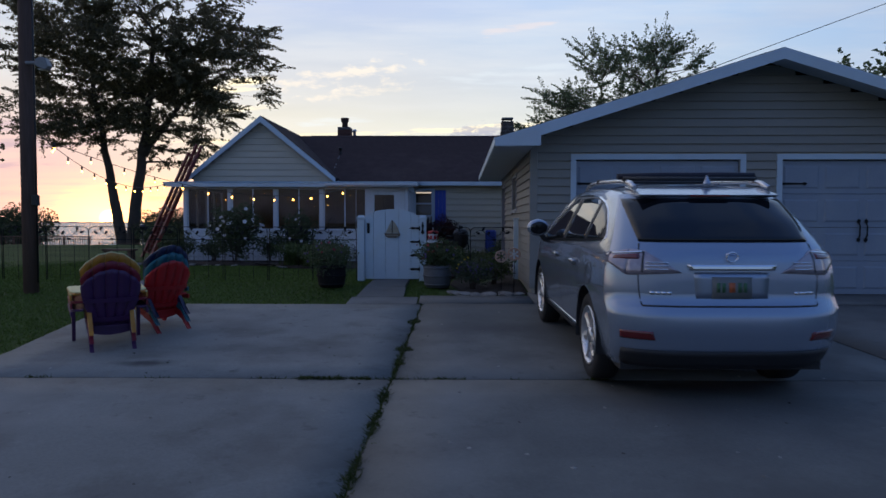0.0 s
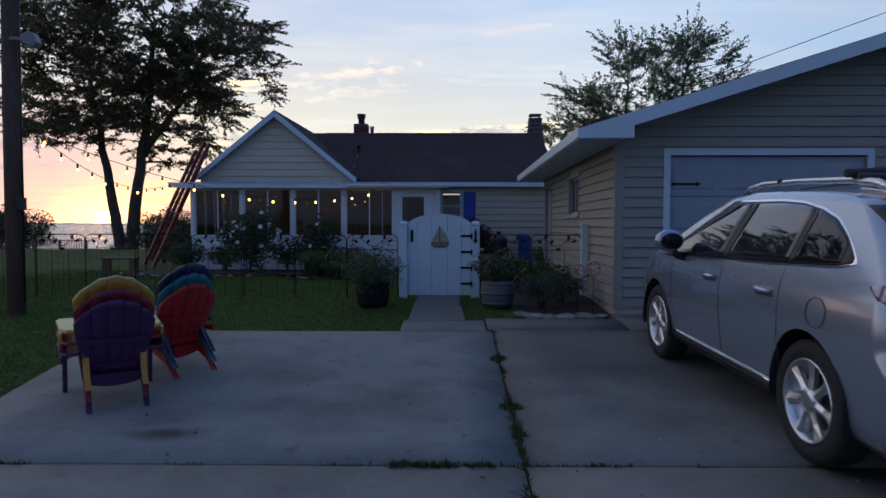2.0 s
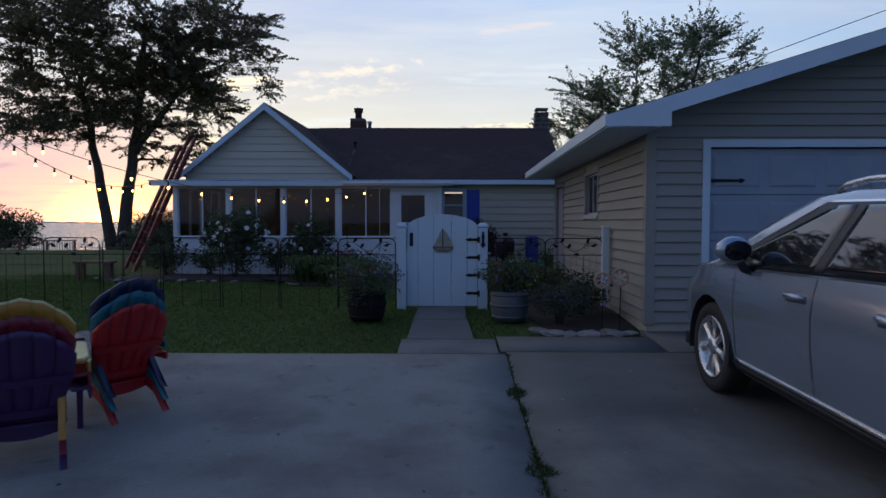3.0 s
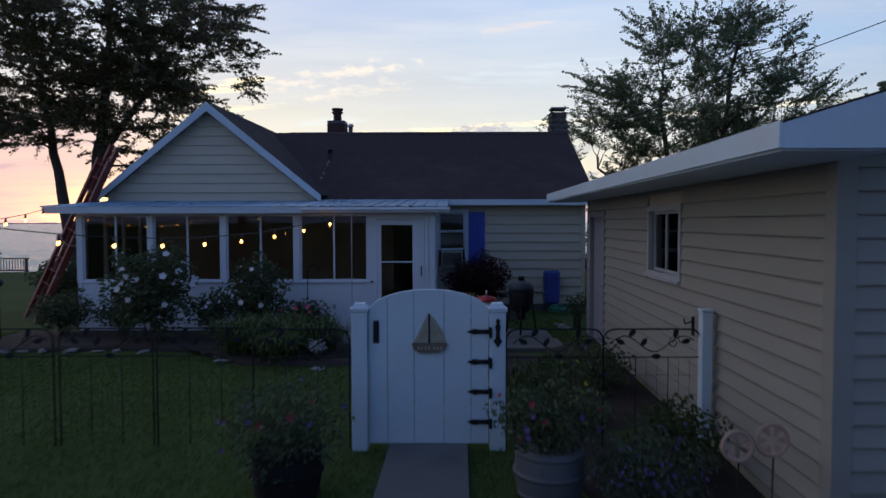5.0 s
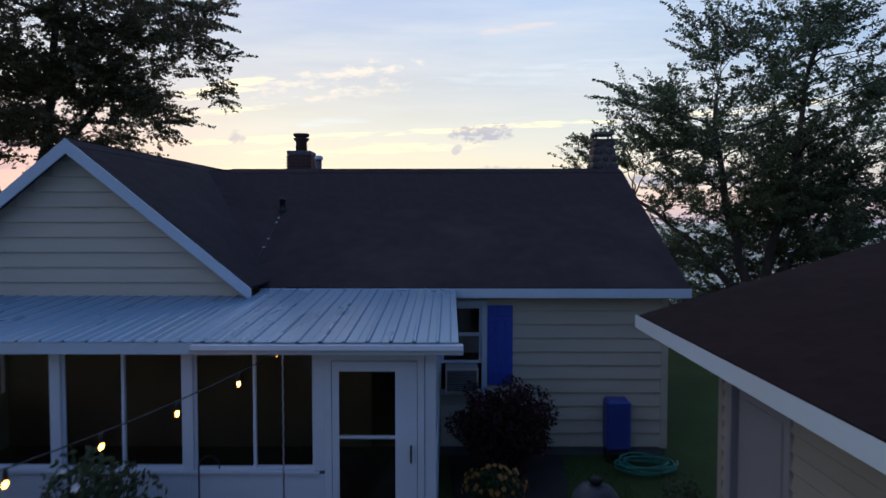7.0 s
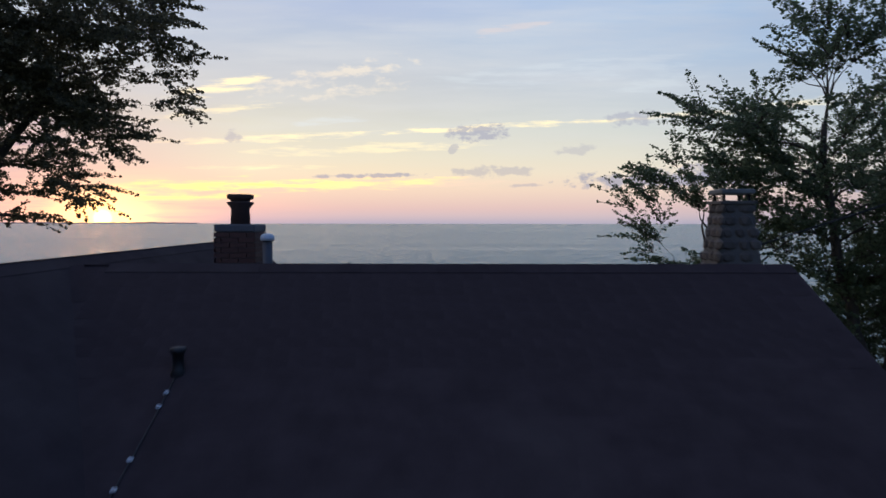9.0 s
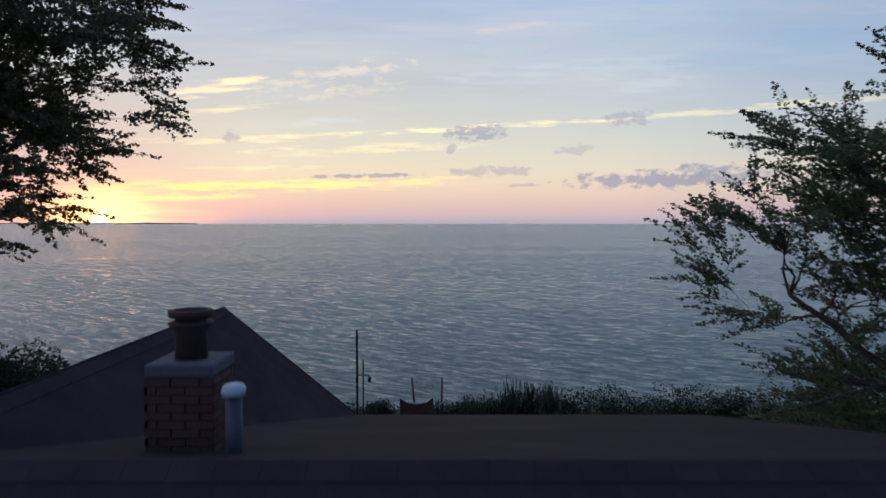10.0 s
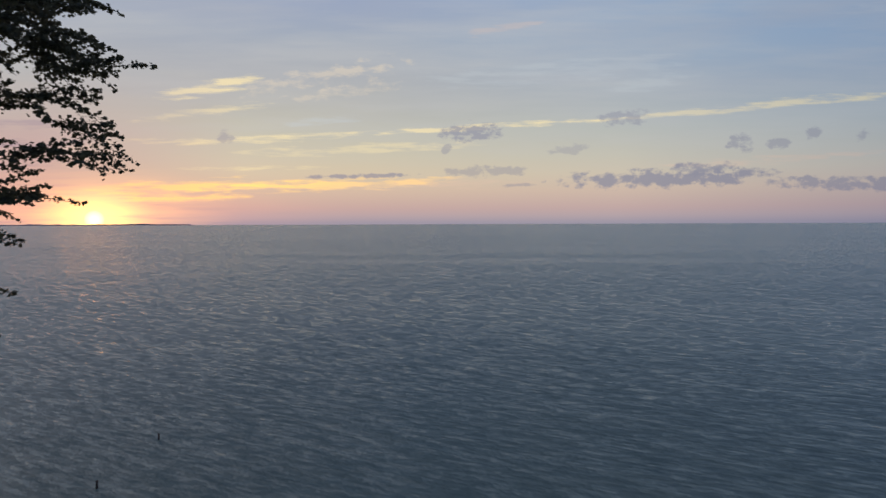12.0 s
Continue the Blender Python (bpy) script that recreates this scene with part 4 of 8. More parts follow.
def sliding_window(axis, at, out, u0, u1, z0, z1, parent_label):
    w = thing("window", ((at, (u0 + u1) / 2, z0) if axis == 1 else ((u0 + u1) / 2, at, z0)), parent_label, "window")

    def bx(a, b, c, d, e, f):
        lo, hi = sorted((at + out * e, at + out * f))
        return box(a, b, lo, hi, c, d) if axis == 0 else box(lo, hi, a, b, c, d)
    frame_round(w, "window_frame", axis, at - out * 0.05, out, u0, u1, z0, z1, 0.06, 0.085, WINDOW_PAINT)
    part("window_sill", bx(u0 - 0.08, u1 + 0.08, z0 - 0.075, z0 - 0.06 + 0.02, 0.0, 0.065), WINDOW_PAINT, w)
    mid = (u0 + u1) / 2
    for a, b, depth in ((u0, mid + 0.02, -0.01), (mid - 0.02, u1, -0.035)):
        bm = bmesh.new()
        for p, q, r, s in ((a, a + 0.035, z0, z1), (b - 0.035, b, z0, z1), (a + 0.035, b - 0.035, z0, z0 + 0.035), (a + 0.035, b - 0.035, z1 - 0.035, z1)):
            lo, hi = sorted((at + out * (depth - 0.02), at + out * depth))
            if axis == 0:
                quad_box(bm, p, q, lo, hi, r, s)
            else:
                quad_box(bm, lo, hi, p, q, r, s)
        sash = part("sash", bm, WINDOW_PAINT, w)
        pane = part("pane", bx(a + 0.03, b - 0.03, z0 + 0.03, z1 - 0.03, depth - 0.013, depth - 0.009), GLASS, sash)
        pane.visible_shadow = False
    # grey sheet added behind the panes to make the glass look grey
    part("blind", bx(u0 - 0.02, u1 + 0.02, z0 - 0.02, z1 + 0.02, -0.10, -0.105), mat("pane_grey", (0.20, 0.20, 0.215), 0.8), w, "grey sheet added behind the panes")
    return w


side_window = sliding_window(1, GX0, -1, 14.14, 15.17, 1.43, 2.12, "white sliding window with dark glass in the garage side")
sd = thing("side_door", (GX0, 18.05, 0), "narrow white side door of the garage with trim", "door")
part("door_leaf", box(GX0 + 0.03, GX0 + 0.07, 17.59, 18.52, 0.0, 2.07), SHADED_PAINT, sd, bevel=0.004)
for z0, z1 in ((0.2, 0.9), (1.05, 1.9)):
    part("door_panel", box(GX0 + 0.02, GX0 + 0.029, 17.73, 18.38, z0, z1), SHADED_PAINT, sd, bevel=0.003)
bm = bmesh.new()
for a, b, c, e in ((17.50, 17.58, -0.05, 2.16), (18.53, 18.61, -0.05, 2.16), (17.58, 18.53, 2.08, 2.16)):
    quad_box(bm, GX0 - 0.035, GX0 + 0.05, a, b, c, e)
part("door_frame", bm, SHADED_PAINT, sd)
bm = bmesh.new()
lathe(bm, [(0.012, 0), (0.012, 0.03), (0.028, 0.04), (0.028, 0.06), (0.01, 0.07)], 10)
bmesh.ops.transform(bm, matrix=pose(GX0 + 0.028, 17.66, 1.0, 0, -90, 0), verts=bm.verts)
part("door_knob", bm, STEEL, sd)

# ---- house ----
HX0, HX1, HY0 = -6.62, 3.62, 22.26
RIDGE_Y, RIDGE_Z = 25.71, 4.51
CX, CZ = -4.60, 4.545           # ridge of the cross gable at the porch end
CXR, CZR = -4.42, 4.64          # and at the lake end
CSL = 0.82                      # its slope
PX0, PX1, PY0 = -6.27, 0.28, 19.22
house = thing("house", (-1.5, 26, 0), "beige lap-sided one-storey lake house with dark shingle roof", "house")
holes_house = [(0.30, 0.90, 0.98, 2.22)]
wh = core_wall("wall", 0, HY0, 0.16, HX0, HX1, -0.2, 2.56, holes_house + [(-0.75, 0.1, 0.1, 2.1)], SIDING_BACK, house)
wr = core_wall("wall", 1, HX1, -0.16, HY0 + 0.16, 31.6, -0.2, 2.56, [], SIDING_BACK, house)
core_wall("wall", 1, HX0, 0.16, HY0 + 0.16, 31.6, -0.2, 2.56, [], SIDING, house)
core_wall("wall", 0, 31.6, 0.16, HX0, HX1, -0.2, 2.56, [], SIDING, house)
part("floor_slab", box(HX0 + 0.16, HX1 - 0.16, HY0 + 0.16, 31.6, -0.1, 0.06), DARK_ROOM, house)
boards(wh, 0, HY0, -1, PX1 + 0.01, HX1 - 0.07, 0.12, 2.5, 0.203, [(0.22, 0.98, 0.90, 2.30)], SIDING)
boards(wr, 1, HX1, 1, HY0 + 0.07, 31.6, 0.12, 2.5, 0.203, [], SIDING)
part("corner_trim", box(HX1 - 0.07, HX1 + 0.03, HY0 - 0.03, HY0 + 0.07, 0.1, 2.5), SIDING, house, bevel=0.004)
part("foundation", box(PX1, HX1 + 0.005, HY0 - 0.006, HY0 - 0.002, -0.15, 0.12), CONCRETE_DARK, house)
# right-hand gable wall
bm = bmesh.new()
prism(bm, [(HY0, 2.56), (31.6, 2.56), (31.6, 2.86), (RIDGE_Y, RIDGE_Z - 0.14)], 0, HX1 - 0.16, HX1)
part("gable_wall", bm, SIDING, house)
# main roof: steep front slope, shallow rear slope
ME0, ME1 = -2.3, 3.84
front = ((ME0, 21.95, 2.52), (ME1, 21.95, 2.52), (ME1, RIDGE_Y, RIDGE_Z), (ME0 - 2.34, RIDGE_Y, RIDGE_Z))
mroof = roof_plane(house, "roof", *front, 0.06, SHINGLE)
rear = ((-4.3, 32.2, 2.86), (3.55, 32.2, 2.86), (ME1, RIDGE_Y, RIDGE_Z), (-4.4, RIDGE_Y, RIDGE_Z))
mrear = roof_plane(house, "roof", *rear, 0.06, SHINGLE)
part("fascia", box(ME0 + 0.0, ME1 + 0.02, 21.905, 21.93, 2.38, 2.51), TRIM, house)
part("soffit", box(PX1 + 0.3, ME1 - 0.01, 21.935, HY0 - 0.03, 2.385, 2.40), TRIM, house)
bm = bmesh.new()
prism(bm, [(21.93, 2.36), (21.93, 2.50), (RIDGE_Y, RIDGE_Z - 0.01), (32.2, 2.85), (32.2, 2.70), (RIDGE_Y, RIDGE_Z - 0.17)], 0, ME1 + 0.002, ME1 + 0.024)
part("rake_board", bm, SHINGLE, house)
# ridge cap tiles
for i in range(27):
    x = -3.95 + i * 0.288
    bm = bmesh.new()
    prism(bm, [(RIDGE_Y - 0.14, RIDGE_Z - 0.058), (RIDGE_Y, RIDGE_Z + 0.028), (RIDGE_Y + 0.14, RIDGE_Z - 0.020), (RIDGE_Y + 0.14, RIDGE_Z - 0.034), (RIDGE_Y, RIDGE_Z + 0.012), (RIDGE_Y - 0.14, RIDGE_Z - 0.072)], 0, x, x + 0.286)
    part("ridge_cap", bm, SHINGLE, mroof)
# cross gable from the porch to the lake side
CY0, CY1 = 21.2, 32.25
for s in (-1, 1):
    ex = CX + s * 2.38
    quadp = ((ex, CY0, CZ - 2.38 * CSL), (ex + CXR - CX, CY1, CZR - 2.38 * CSL), (CXR, CY1, CZR), (CX, CY0, CZ))
    croof = roof_plane(house, "roof", *quadp, 0.06, SHINGLE)
    if s > 0:
        shingles(croof, *quadp, SHINGLE, 5, 0, keep=lambda p: p.y < 27.5 or p.z > 3.4)
    else:
        shingles(croof, *quadp, SHINGLE, 6, 0, keep=lambda p: p.z > 3.5)
    for y0, y1, rx, rz in ((CY0 - 0.028, CY0 - 0.002, CX, CZ), (CY1 + 0.002, CY1 + 0.028, CXR, CZR)):
        bm = bmesh.new()
        prism(bm, [(rx + s * 2.41, rz - 2.41 * CSL + 0.01), (rx, rz + 0.008), (rx, rz - 0.185), (rx + s * 2.36, rz - 2.36 * CSL - 0.15), (rx + s * 2.41, rz - 2.41 * CSL - 0.10)], 1, y0, y1)
        part("rake_board", bm, TRIM if y0 < 25 else SHINGLE, house)
bm = bmesh.new()
prism(bm, [(CX - 0.13, CZ - 0.093), (CX, CZ + 0.022), (CX + 0.13, CZ - 0.093), (CX + 0.13, CZ - 0.105), (CX, CZ + 0.010), (CX - 0.13, CZ - 0.105)], 1, CY0 - 0.01, CY1)
for v in bm.verts:
    s_ = (v.co.y - CY0) / (CY1 - CY0)
    v.co.x += (CXR - CX) * s_
    v.co.z += (CZR - CZ) * s_
part("ridge_cap", bm, SHINGLE, house)
bm = bmesh.new()
prism(bm, [(CX - 2.2, 2.40), (CX + 2.2, 2.40), (CX + 2.2, CZ - 2.2 * CSL - 0.07), (CX, CZ - 0.08), (CX - 2.2, CZ - 2.2 * CSL - 0.07)], 1, 21.42, 21.56)
cgw = part("gable_wall", bm, SIDING_BACK, house)


def under_cross_gable(z):
    half = min(2.25, (CZ - 0.13 - z) / CSL)
    return CX - half, CX + half


boards(cgw, 0, 21.42, -1, 0, 0, 2.44, 4.40, 0.203, [], SIDING, under_cross_gable)
bm = bmesh.new()
prism(bm, [(CX - 2.2, 2.40), (CX + 2.2, 2.40), (CX + 2.2, CZ - 2.2 * CSL - 0.07), (CX, CZ - 0.08), (CX - 2.2, CZ - 2.2 * CSL - 0.07)], 1, 31.7, 31.84)
part("gable_wall", bm, SIDING, house)

# ---- porch ----
porch = thing("sun_porch", (-3.0, 20.5, 0.0), "enclosed white porch with dark windows and a white metal roof", "porch")
for k in range(8):
    x0, x1 = -6.79 + k * 0.9125, -6.79 + (k + 1) * 0.9125 - 0.004
    yb, zb = (21.40, 2.462) if x1 < -2.05 else (21.93, 2.50)
    bm = bmesh.new()
    prof = []
    n = 4
    w = (x1 - x0) / n
    for i in range(n):
        a = x0 + i * w
        prof += [(a, 0.0), (a + 0.012, 0.016), (a + 0.034, 0.016), (a + 0.046, 0.0), (a + w * 0.62, 0.0), (a + w * 0.66, 0.006), (a + w * 0.70, 0.0)]
    prof.append((x1, 0.0))
    rows = [[bm.verts.new((x, y, z + dz)) for x, dz in prof] for y, z in ((18.98, 2.287), (yb, zb))]
    low = [[bm.verts.new((x, y, z + dz - 0.006)) for x, dz in prof] for y, z in ((18.98, 2.287), (yb, zb))]
    for i in range(len(prof) - 1):
        bm.faces.new((rows[0][i], rows[0][i + 1], rows[1][i + 1], rows[1][i]))
        bm.faces.new((low[0][i], low[1][i], low[1][i + 1], low[0][i + 1]))
        bm.faces.new((rows[0][i], low[0][i], low[0][i + 1], rows[0][i + 1]))
    part("roof_panel", bm, METAL_ROOF, porch)
bm = bmesh.new()
prism(bm, [(19.02, 2.26), (21.38, 2.43), (21.38, 2.36), (19.02, 2.19)], 0, -6.70, 0.42)
part("roof_deck", bm, TRIM, porch)
part("fascia", box(-6.76, -2.08, 18.985, 19.018, 2.165, 2.28), TRIM, porch)
bm = bmesh.new()
prism(bm, [(19.0, 2.27), (18.90, 2.27), (18.89, 2.225), (18.915, 2.20), (18.925, 2.175), (19.0, 2.175)], 0, -2.08, 0.55)
part("gutter", bm, WHITE, porch)
bm = bmesh.new()
prism(bm, [(19.02, 2.17), (19.02, 2.285), (21.93, 2.49), (21.93, 2.38)], 0, 0.425, 0.45)
part("rake_board", bm, TRIM, porch)
SILL = 0.93
part("floor_slab", box(PX0 + 0.1, PX1 - 0.1, PY0 + 0.1, HY0 - 0.002, -0.1, 0.10), CONCRETE_DARK, porch)
# white panels under the windows, one a bay
edges = [-6.19, -4.93, -3.59, -2.24, -0.93]
for a, b in zip(edges, edges[1:]):
    part("wall_panel", box(a + 0.002, b - 0.002, PY0, PY0 + 0.09, 0.02, SILL - 0.04), WHITE, porch, bevel=0.004)
    part("seam_batten", box(b - 0.03, b + 0.03, PY0 - 0.012, PY0 - 0.001, 0.05, SILL - 0.04), WHITE, porch)
part("sill_board", box(-6.27, -0.90, PY0 - 0.03, PY0 + 0.10, SILL - 0.035, SILL), WHITE, porch, bevel=0.006)
part("head_board", box(-6.27, PX1, PY0 - 0.004, PY0 + 0.10, 2.14, 2.19), WHITE, porch)
for x in (-6.23, -4.93, -3.59, -2.24, -0.90):
    part("post", box(x - 0.055, x + 0.055, PY0 - 0.01, PY0 + 0.10, SILL + 0.001, 2.139), WHITE, porch, bevel=0.004)
part("post", box(-0.928, -0.847, PY0 - 0.01, PY0 + 0.10, 0.02, SILL - 0.037), WHITE, porch, bevel=0.004)
part("post", box(0.17, PX1, PY0 - 0.01, PY0 + 0.10, 0.02, 2.139), WHITE, porch, bevel=0.004)
part("post", box(-6.27, -6.19, PY0 - 0.011, PY0 + 0.10, 0.02, SILL - 0.04), WHITE, porch, bevel=0.004)
for x in (PX0, PX1 - 0.08):
    low_panel = part("side_panel", box(x, x + 0.08, PY0 + 0.11, HY0 - 0.004, 0.02, SILL), WHITE, porch)
    part("side_head", box(x, x + 0.08, PY0 + 0.11, HY0 - 0.004, 2.13, 2.3), WHITE, porch)
    for i in range(5):
        y = PY0 + 0.14 + i * 0.71
        part("side_post", box(x + 0.005, x + 0.075, y, y + 0.07, SILL, 2.13), WHITE, porch)
    pane = part("side_pane", box(x + 0.035, x + 0.042, PY0 + 0.2, HY0 - 0.1, SILL, 2.13), GLASS if x < -3 else SCREEN, porch)
    pane.visible_shadow = False
for a, b in zip((-6.175, -4.875, -3.535, -2.185), (-4.985, -3.645, -2.295, -0.955)):
    w = thing("porch_window", ((a + b) / 2, PY0 + 0.04, SILL), "white framed double porch window with dark glass", "window", "porch windows")
    mid = (a + b) / 2
    for p, q, yo in ((a, mid + 0.015, 0.03), (mid - 0.015, b, 0.055)):
        bm = bmesh.new()
        for c, d, e, f in ((p, p + 0.03, SILL, 2.14), (q - 0.03, q, SILL, 2.14), (p + 0.03, q - 0.03, SILL, SILL + 0.03), (p + 0.03, q - 0.03, 2.115, 2.14)):
            quad_box(bm, c, d, PY0 + yo, PY0 + yo + 0.02, e, f)
        sash = part("sash", bm, WHITE, w)
        pane = part("pane", box(p + 0.025, q - 0.025, PY0 + yo + 0.008, PY0 + yo + 0.012, SILL + 0.02, 2.12), SCREEN, sash)
        pane.visible_shadow = False

door = thing("storm_door", (-0.4, PY0, 0.1), "white storm door with a tall two-pane glass", "door")
part("threshold", box(-0.89, 0.165, PY0 - 0.06, PY0 + 0.09, 0.04, 0.11), CONCRETE, door)
bm = bmesh.new()
for a, b, c, d in ((-0.845, -0.775, 0.11, 2.06), (0.095, 0.165, 0.11, 2.06), (-0.845, 0.165, 2.06, 2.138)):
    quad_box(bm, a, b, PY0 - 0.02, PY0 + 0.09, c, d)
part("door_frame", bm, WHITE, door)
bm = bmesh.new()
for a, b, c, d in ((-0.77, -0.70, 0.12, 2.05), (-0.13, -0.0, 0.12, 2.05), (-0.70, -0.13, 0.12, 0.60), (-0.70, -0.13, 1.95, 2.05), (-0.70, -0.13, 1.265, 1.29)):
    quad_box(bm, a, b, PY0 - 0.015, PY0 + 0.025, c, d)
quad_box(bm, 0.0, 0.09, PY0 - 0.015, PY0 + 0.025, 0.12, 2.05)
leaf = part("door_leaf", bm, WHITE, door)
part("kick_panel", box(-0.66, -0.04, PY0 - 0.024, PY0 - 0.016, 0.20, 0.52), WHITE, leaf, bevel=0.006)
for z0, z1 in ((0.60, 1.265), (1.29, 1.95)):
    pane = part("pane", box(-0.70, -0.13, PY0 + 0.003, PY0 + 0.007, z0, z1), SCREEN, leaf)
    pane.visible_shadow = False
bm = bmesh.new()
tube(bm, [(0.03, PY0 - 0.015, 1.02), (0.03, PY0 - 0.05, 1.05), (0.03, PY0 - 0.05, 1.16), (0.03, PY0 - 0.015, 1.19)], 0.010, 6)
part("door_handle", bm, BLACK, door)

# window beside the porch, with a room air conditioner and a blue shutter
win = thing("window", (0.6, HY0, 0.98), "white double-hung house window over an air conditioner", "window")
frame_round(win, "window_frame", 0, HY0 + 0.03, -1, 0.30, 0.90, 0.98, 2.22, 0.075, 0.065, TRIM)
for z0, z1, yo in ((1.36, 1.80, 0.05), (1.78, 2.22, 0.02)):
    bm = bmesh.new()
    for c, d, e, f in ((0.30, 0.34, z0, z1), (0.86, 0.90, z0, z1), (0.34, 0.86, z0, z0 + 0.04), (0.34, 0.86, z1 - 0.04, z1)):
        quad_box(bm, c, d, HY0 + yo, HY0 + yo + 0.025, e, f)
    sash = part("sash", bm, WHITE, win)
    part("pane", box(0.33, 0.87, HY0 + yo + 0.01, HY0 + yo + 0.014, z0 + 0.03, z1 - 0.03), GLASS, sash).visible_shadow = False
part("blind", box(0.32, 0.88, HY0 + 0.12, HY0 + 0.125, 1.5, 1.72), mat("pale_blind", (0.5, 0.5, 0.48), 0.8), win)
ac = thing("air_conditioner", (0.6, HY0, 0.98), "boxy beige window air conditioner", "air conditioner")
part("casing", box(0.36, 0.84, HY0 - 0.28, HY0 + 0.14, 0.99, 1.345), mat("beige_enamel", (0.45, 0.42, 0.36), 0.5), ac, bevel=0.012)
part("grille", box(0.39, 0.81, HY0 - 0.288, HY0 - 0.281, 1.02, 1.315), BLACK_PLASTIC, ac)
for i in range(9):
    z = 1.035 + i * 0.032
    part("fin", box(0.40, 0.80, HY0 - 0.297, HY0 - 0.289, z, z + 0.012), mat("grey_fin", (0.2, 0.2, 0.19), 0.5) if i == 0 else bpy.data.materials["grey_fin"], ac)
sh = thing("shutter", (1.17, HY0, 1.05), "bright blue board shutter beside the window", "shutter")
for i in range(3):
    part("board", box(0.985 + i * 0.124, 0.985 + i * 0.124 + 0.121, HY0 - 0.045, HY0 - 0.024, 1.05, 2.235), SHUTTER_BLUE, sh, bevel=0.003)
for z in (1.2, 2.0):
    part("batten", box(0.99, 1.35, HY0 - 0.06, HY0 - 0.0455, z, z + 0.08), SHUTTER_BLUE, sh, bevel=0.003)

# ---- on the roof ----
ch = thing("brick_chimney", (-2.86, 27.05, 4.0), "small red brick chimney with a clay flue and flared cap", "chimney")
core = part("stack", box(-3.10, -2.62, 26.82, 27.28, 3.85, 4.90), MORTAR, ch)
for k in range(13):
    z = 4.06 + k * 0.065
    for face in range(4):
        for i in range(3):
            w = 0.54 / 2.5
            u0 = -0.27 + (i - (0.5 if k % 2 else 0.0)) * w
            u1 = u0 + w - 0.012
            u0, u1 = max(u0, -0.262), min(u1, 0.262)
            if u1 - u0 < 0.04:
                continue
            bm = box(u0, u1, -0.258, -0.235, z, z + 0.053)
            bmesh.ops.transform(bm, matrix=pose(-2.86, 27.05, 0, 0, 0, 90 * face), verts=bm.verts)
            part("brick", bm, BRICK, core)
part("crown", box(-3.12, -2.60, 26.79, 27.31, 4.90, 5.0), mat("sooty_mortar", (0.115, 0.115, 0.125), 0.9, var=0.3, s1=4), ch, bevel=0.02)
bm = bmesh.new()
lathe(bm, [(0.125, 5.0), (0.115, 5.20), (0.17, 5.27), (0.17, 5.285), (0.12, 5.29), (0.12, 5.31), (0.165, 5.33), (0.17, 5.38), (0.13, 5.385), (0.12, 5.30), (0.01, 5.28)], 16, (-2.86, 27.05, 0))
part("flue", bm, mat("sooty_clay_flue", (0.065, 0.036, 0.031), 0.85, var=0.3, s1=6), ch)
ch.location += Vector((0.09, -0.36, -0.015))
vp = thing("vent_pipe", (-2.33, 26.35, 4.1), "grey vent pipe with a white cap", "vent pipe")
bm = bmesh.new()
lathe(bm, [(0.062, 4.05), (0.062, 4.80)], 14, (-2.33, 26.35, 0))
part("pipe", bm, mat("dull_vent_grey", (0.10, 0.10, 0.11), 0.6, 0.3), vp)
bm = bmesh.new()
lathe(bm, [(0.085, 4.78), (0.09, 4.82), (0.075, 4.855), (0.03, 4.87)], 14, (-2.33, 26.35, 0))
part("cap", bm, WHITE, vp)
sc = thing("stone_chimney", (3.85, 27.3, 0), "tapered fieldstone chimney with a flat cap", "chimney")
bm = bmesh.new()
vs = []
for hw, z in ((0.345, -0.1), (0.345, 4.0), (0.205, 5.28)):
    vs.append([bm.verts.new((3.85 + sx * hw, 27.3 + sy * hw * 0.9, z)) for sx, sy in ((-1, -1), (1, -1), (1, 1), (-1, 1))])
for a, b in zip(vs, vs[1:]):
    for i in range(4):
        bm.faces.new((a[i], a[(i + 1) % 4], b[(i + 1) % 4], b[i]))
bm.faces.new(vs[-1])
core = part("mortar_core", bm, MORTAR, sc)
rs = random.Random(11)
for k in range(8):
    z = 4.05 + k * 0.165
    hw = 0.335 - max(0, (z - 4.0)) * 0.109
    for face in range(4):
        u = -hw
        while u < hw - 0.05:
            w = rs.uniform(0.15, 0.28)
            bm = bmesh.new()
            bmesh.ops.create_icosphere(bm, subdivisions=1, radius=1.0)
            for v in bm.verts:
                v.co = Vector((v.co.x * w * 0.53, v.co.y * 0.05, v.co.z * 0.088)) * (1 + 0.25 * noise.noise(v.co * 2 + Vector((k, face, u))))
            bmesh.ops.transform(bm, matrix=pose(3.85, 27.3, 0, 0, 0, 90 * face) @ pose(min(u + w / 2, hw - 0.03), -hw * (0.9 if face % 2 == 0 else 1.0), z), verts=bm.verts)
            part("stone", bm, FIELDSTONE, core)
            u += w
part("crown", box(3.60, 4.10, 27.07, 27.53, 5.27, 5.31), MORTAR, sc)
for sx in (-1, 1):
    for sy in (-1, 1):
        part("cap_leg", box(3.85 + sx * 0.17 - 0.015, 3.85 + sx * 0.17 + 0.015, 27.3 + sy * 0.15 - 0.015, 27.3 + sy * 0.15 + 0.015, 5.31, 5.40), BLACK, sc)
part("cap", box(3.62, 4.08, 27.08, 27.52, 5.40, 5.47), CONCRETE, sc, bevel=0.02)
vent = thing("plumbing_vent", (-2.52, 24.1, 3.6), "short black plumbing vent on the shingles", "vent pipe")
bm = bmesh.new()
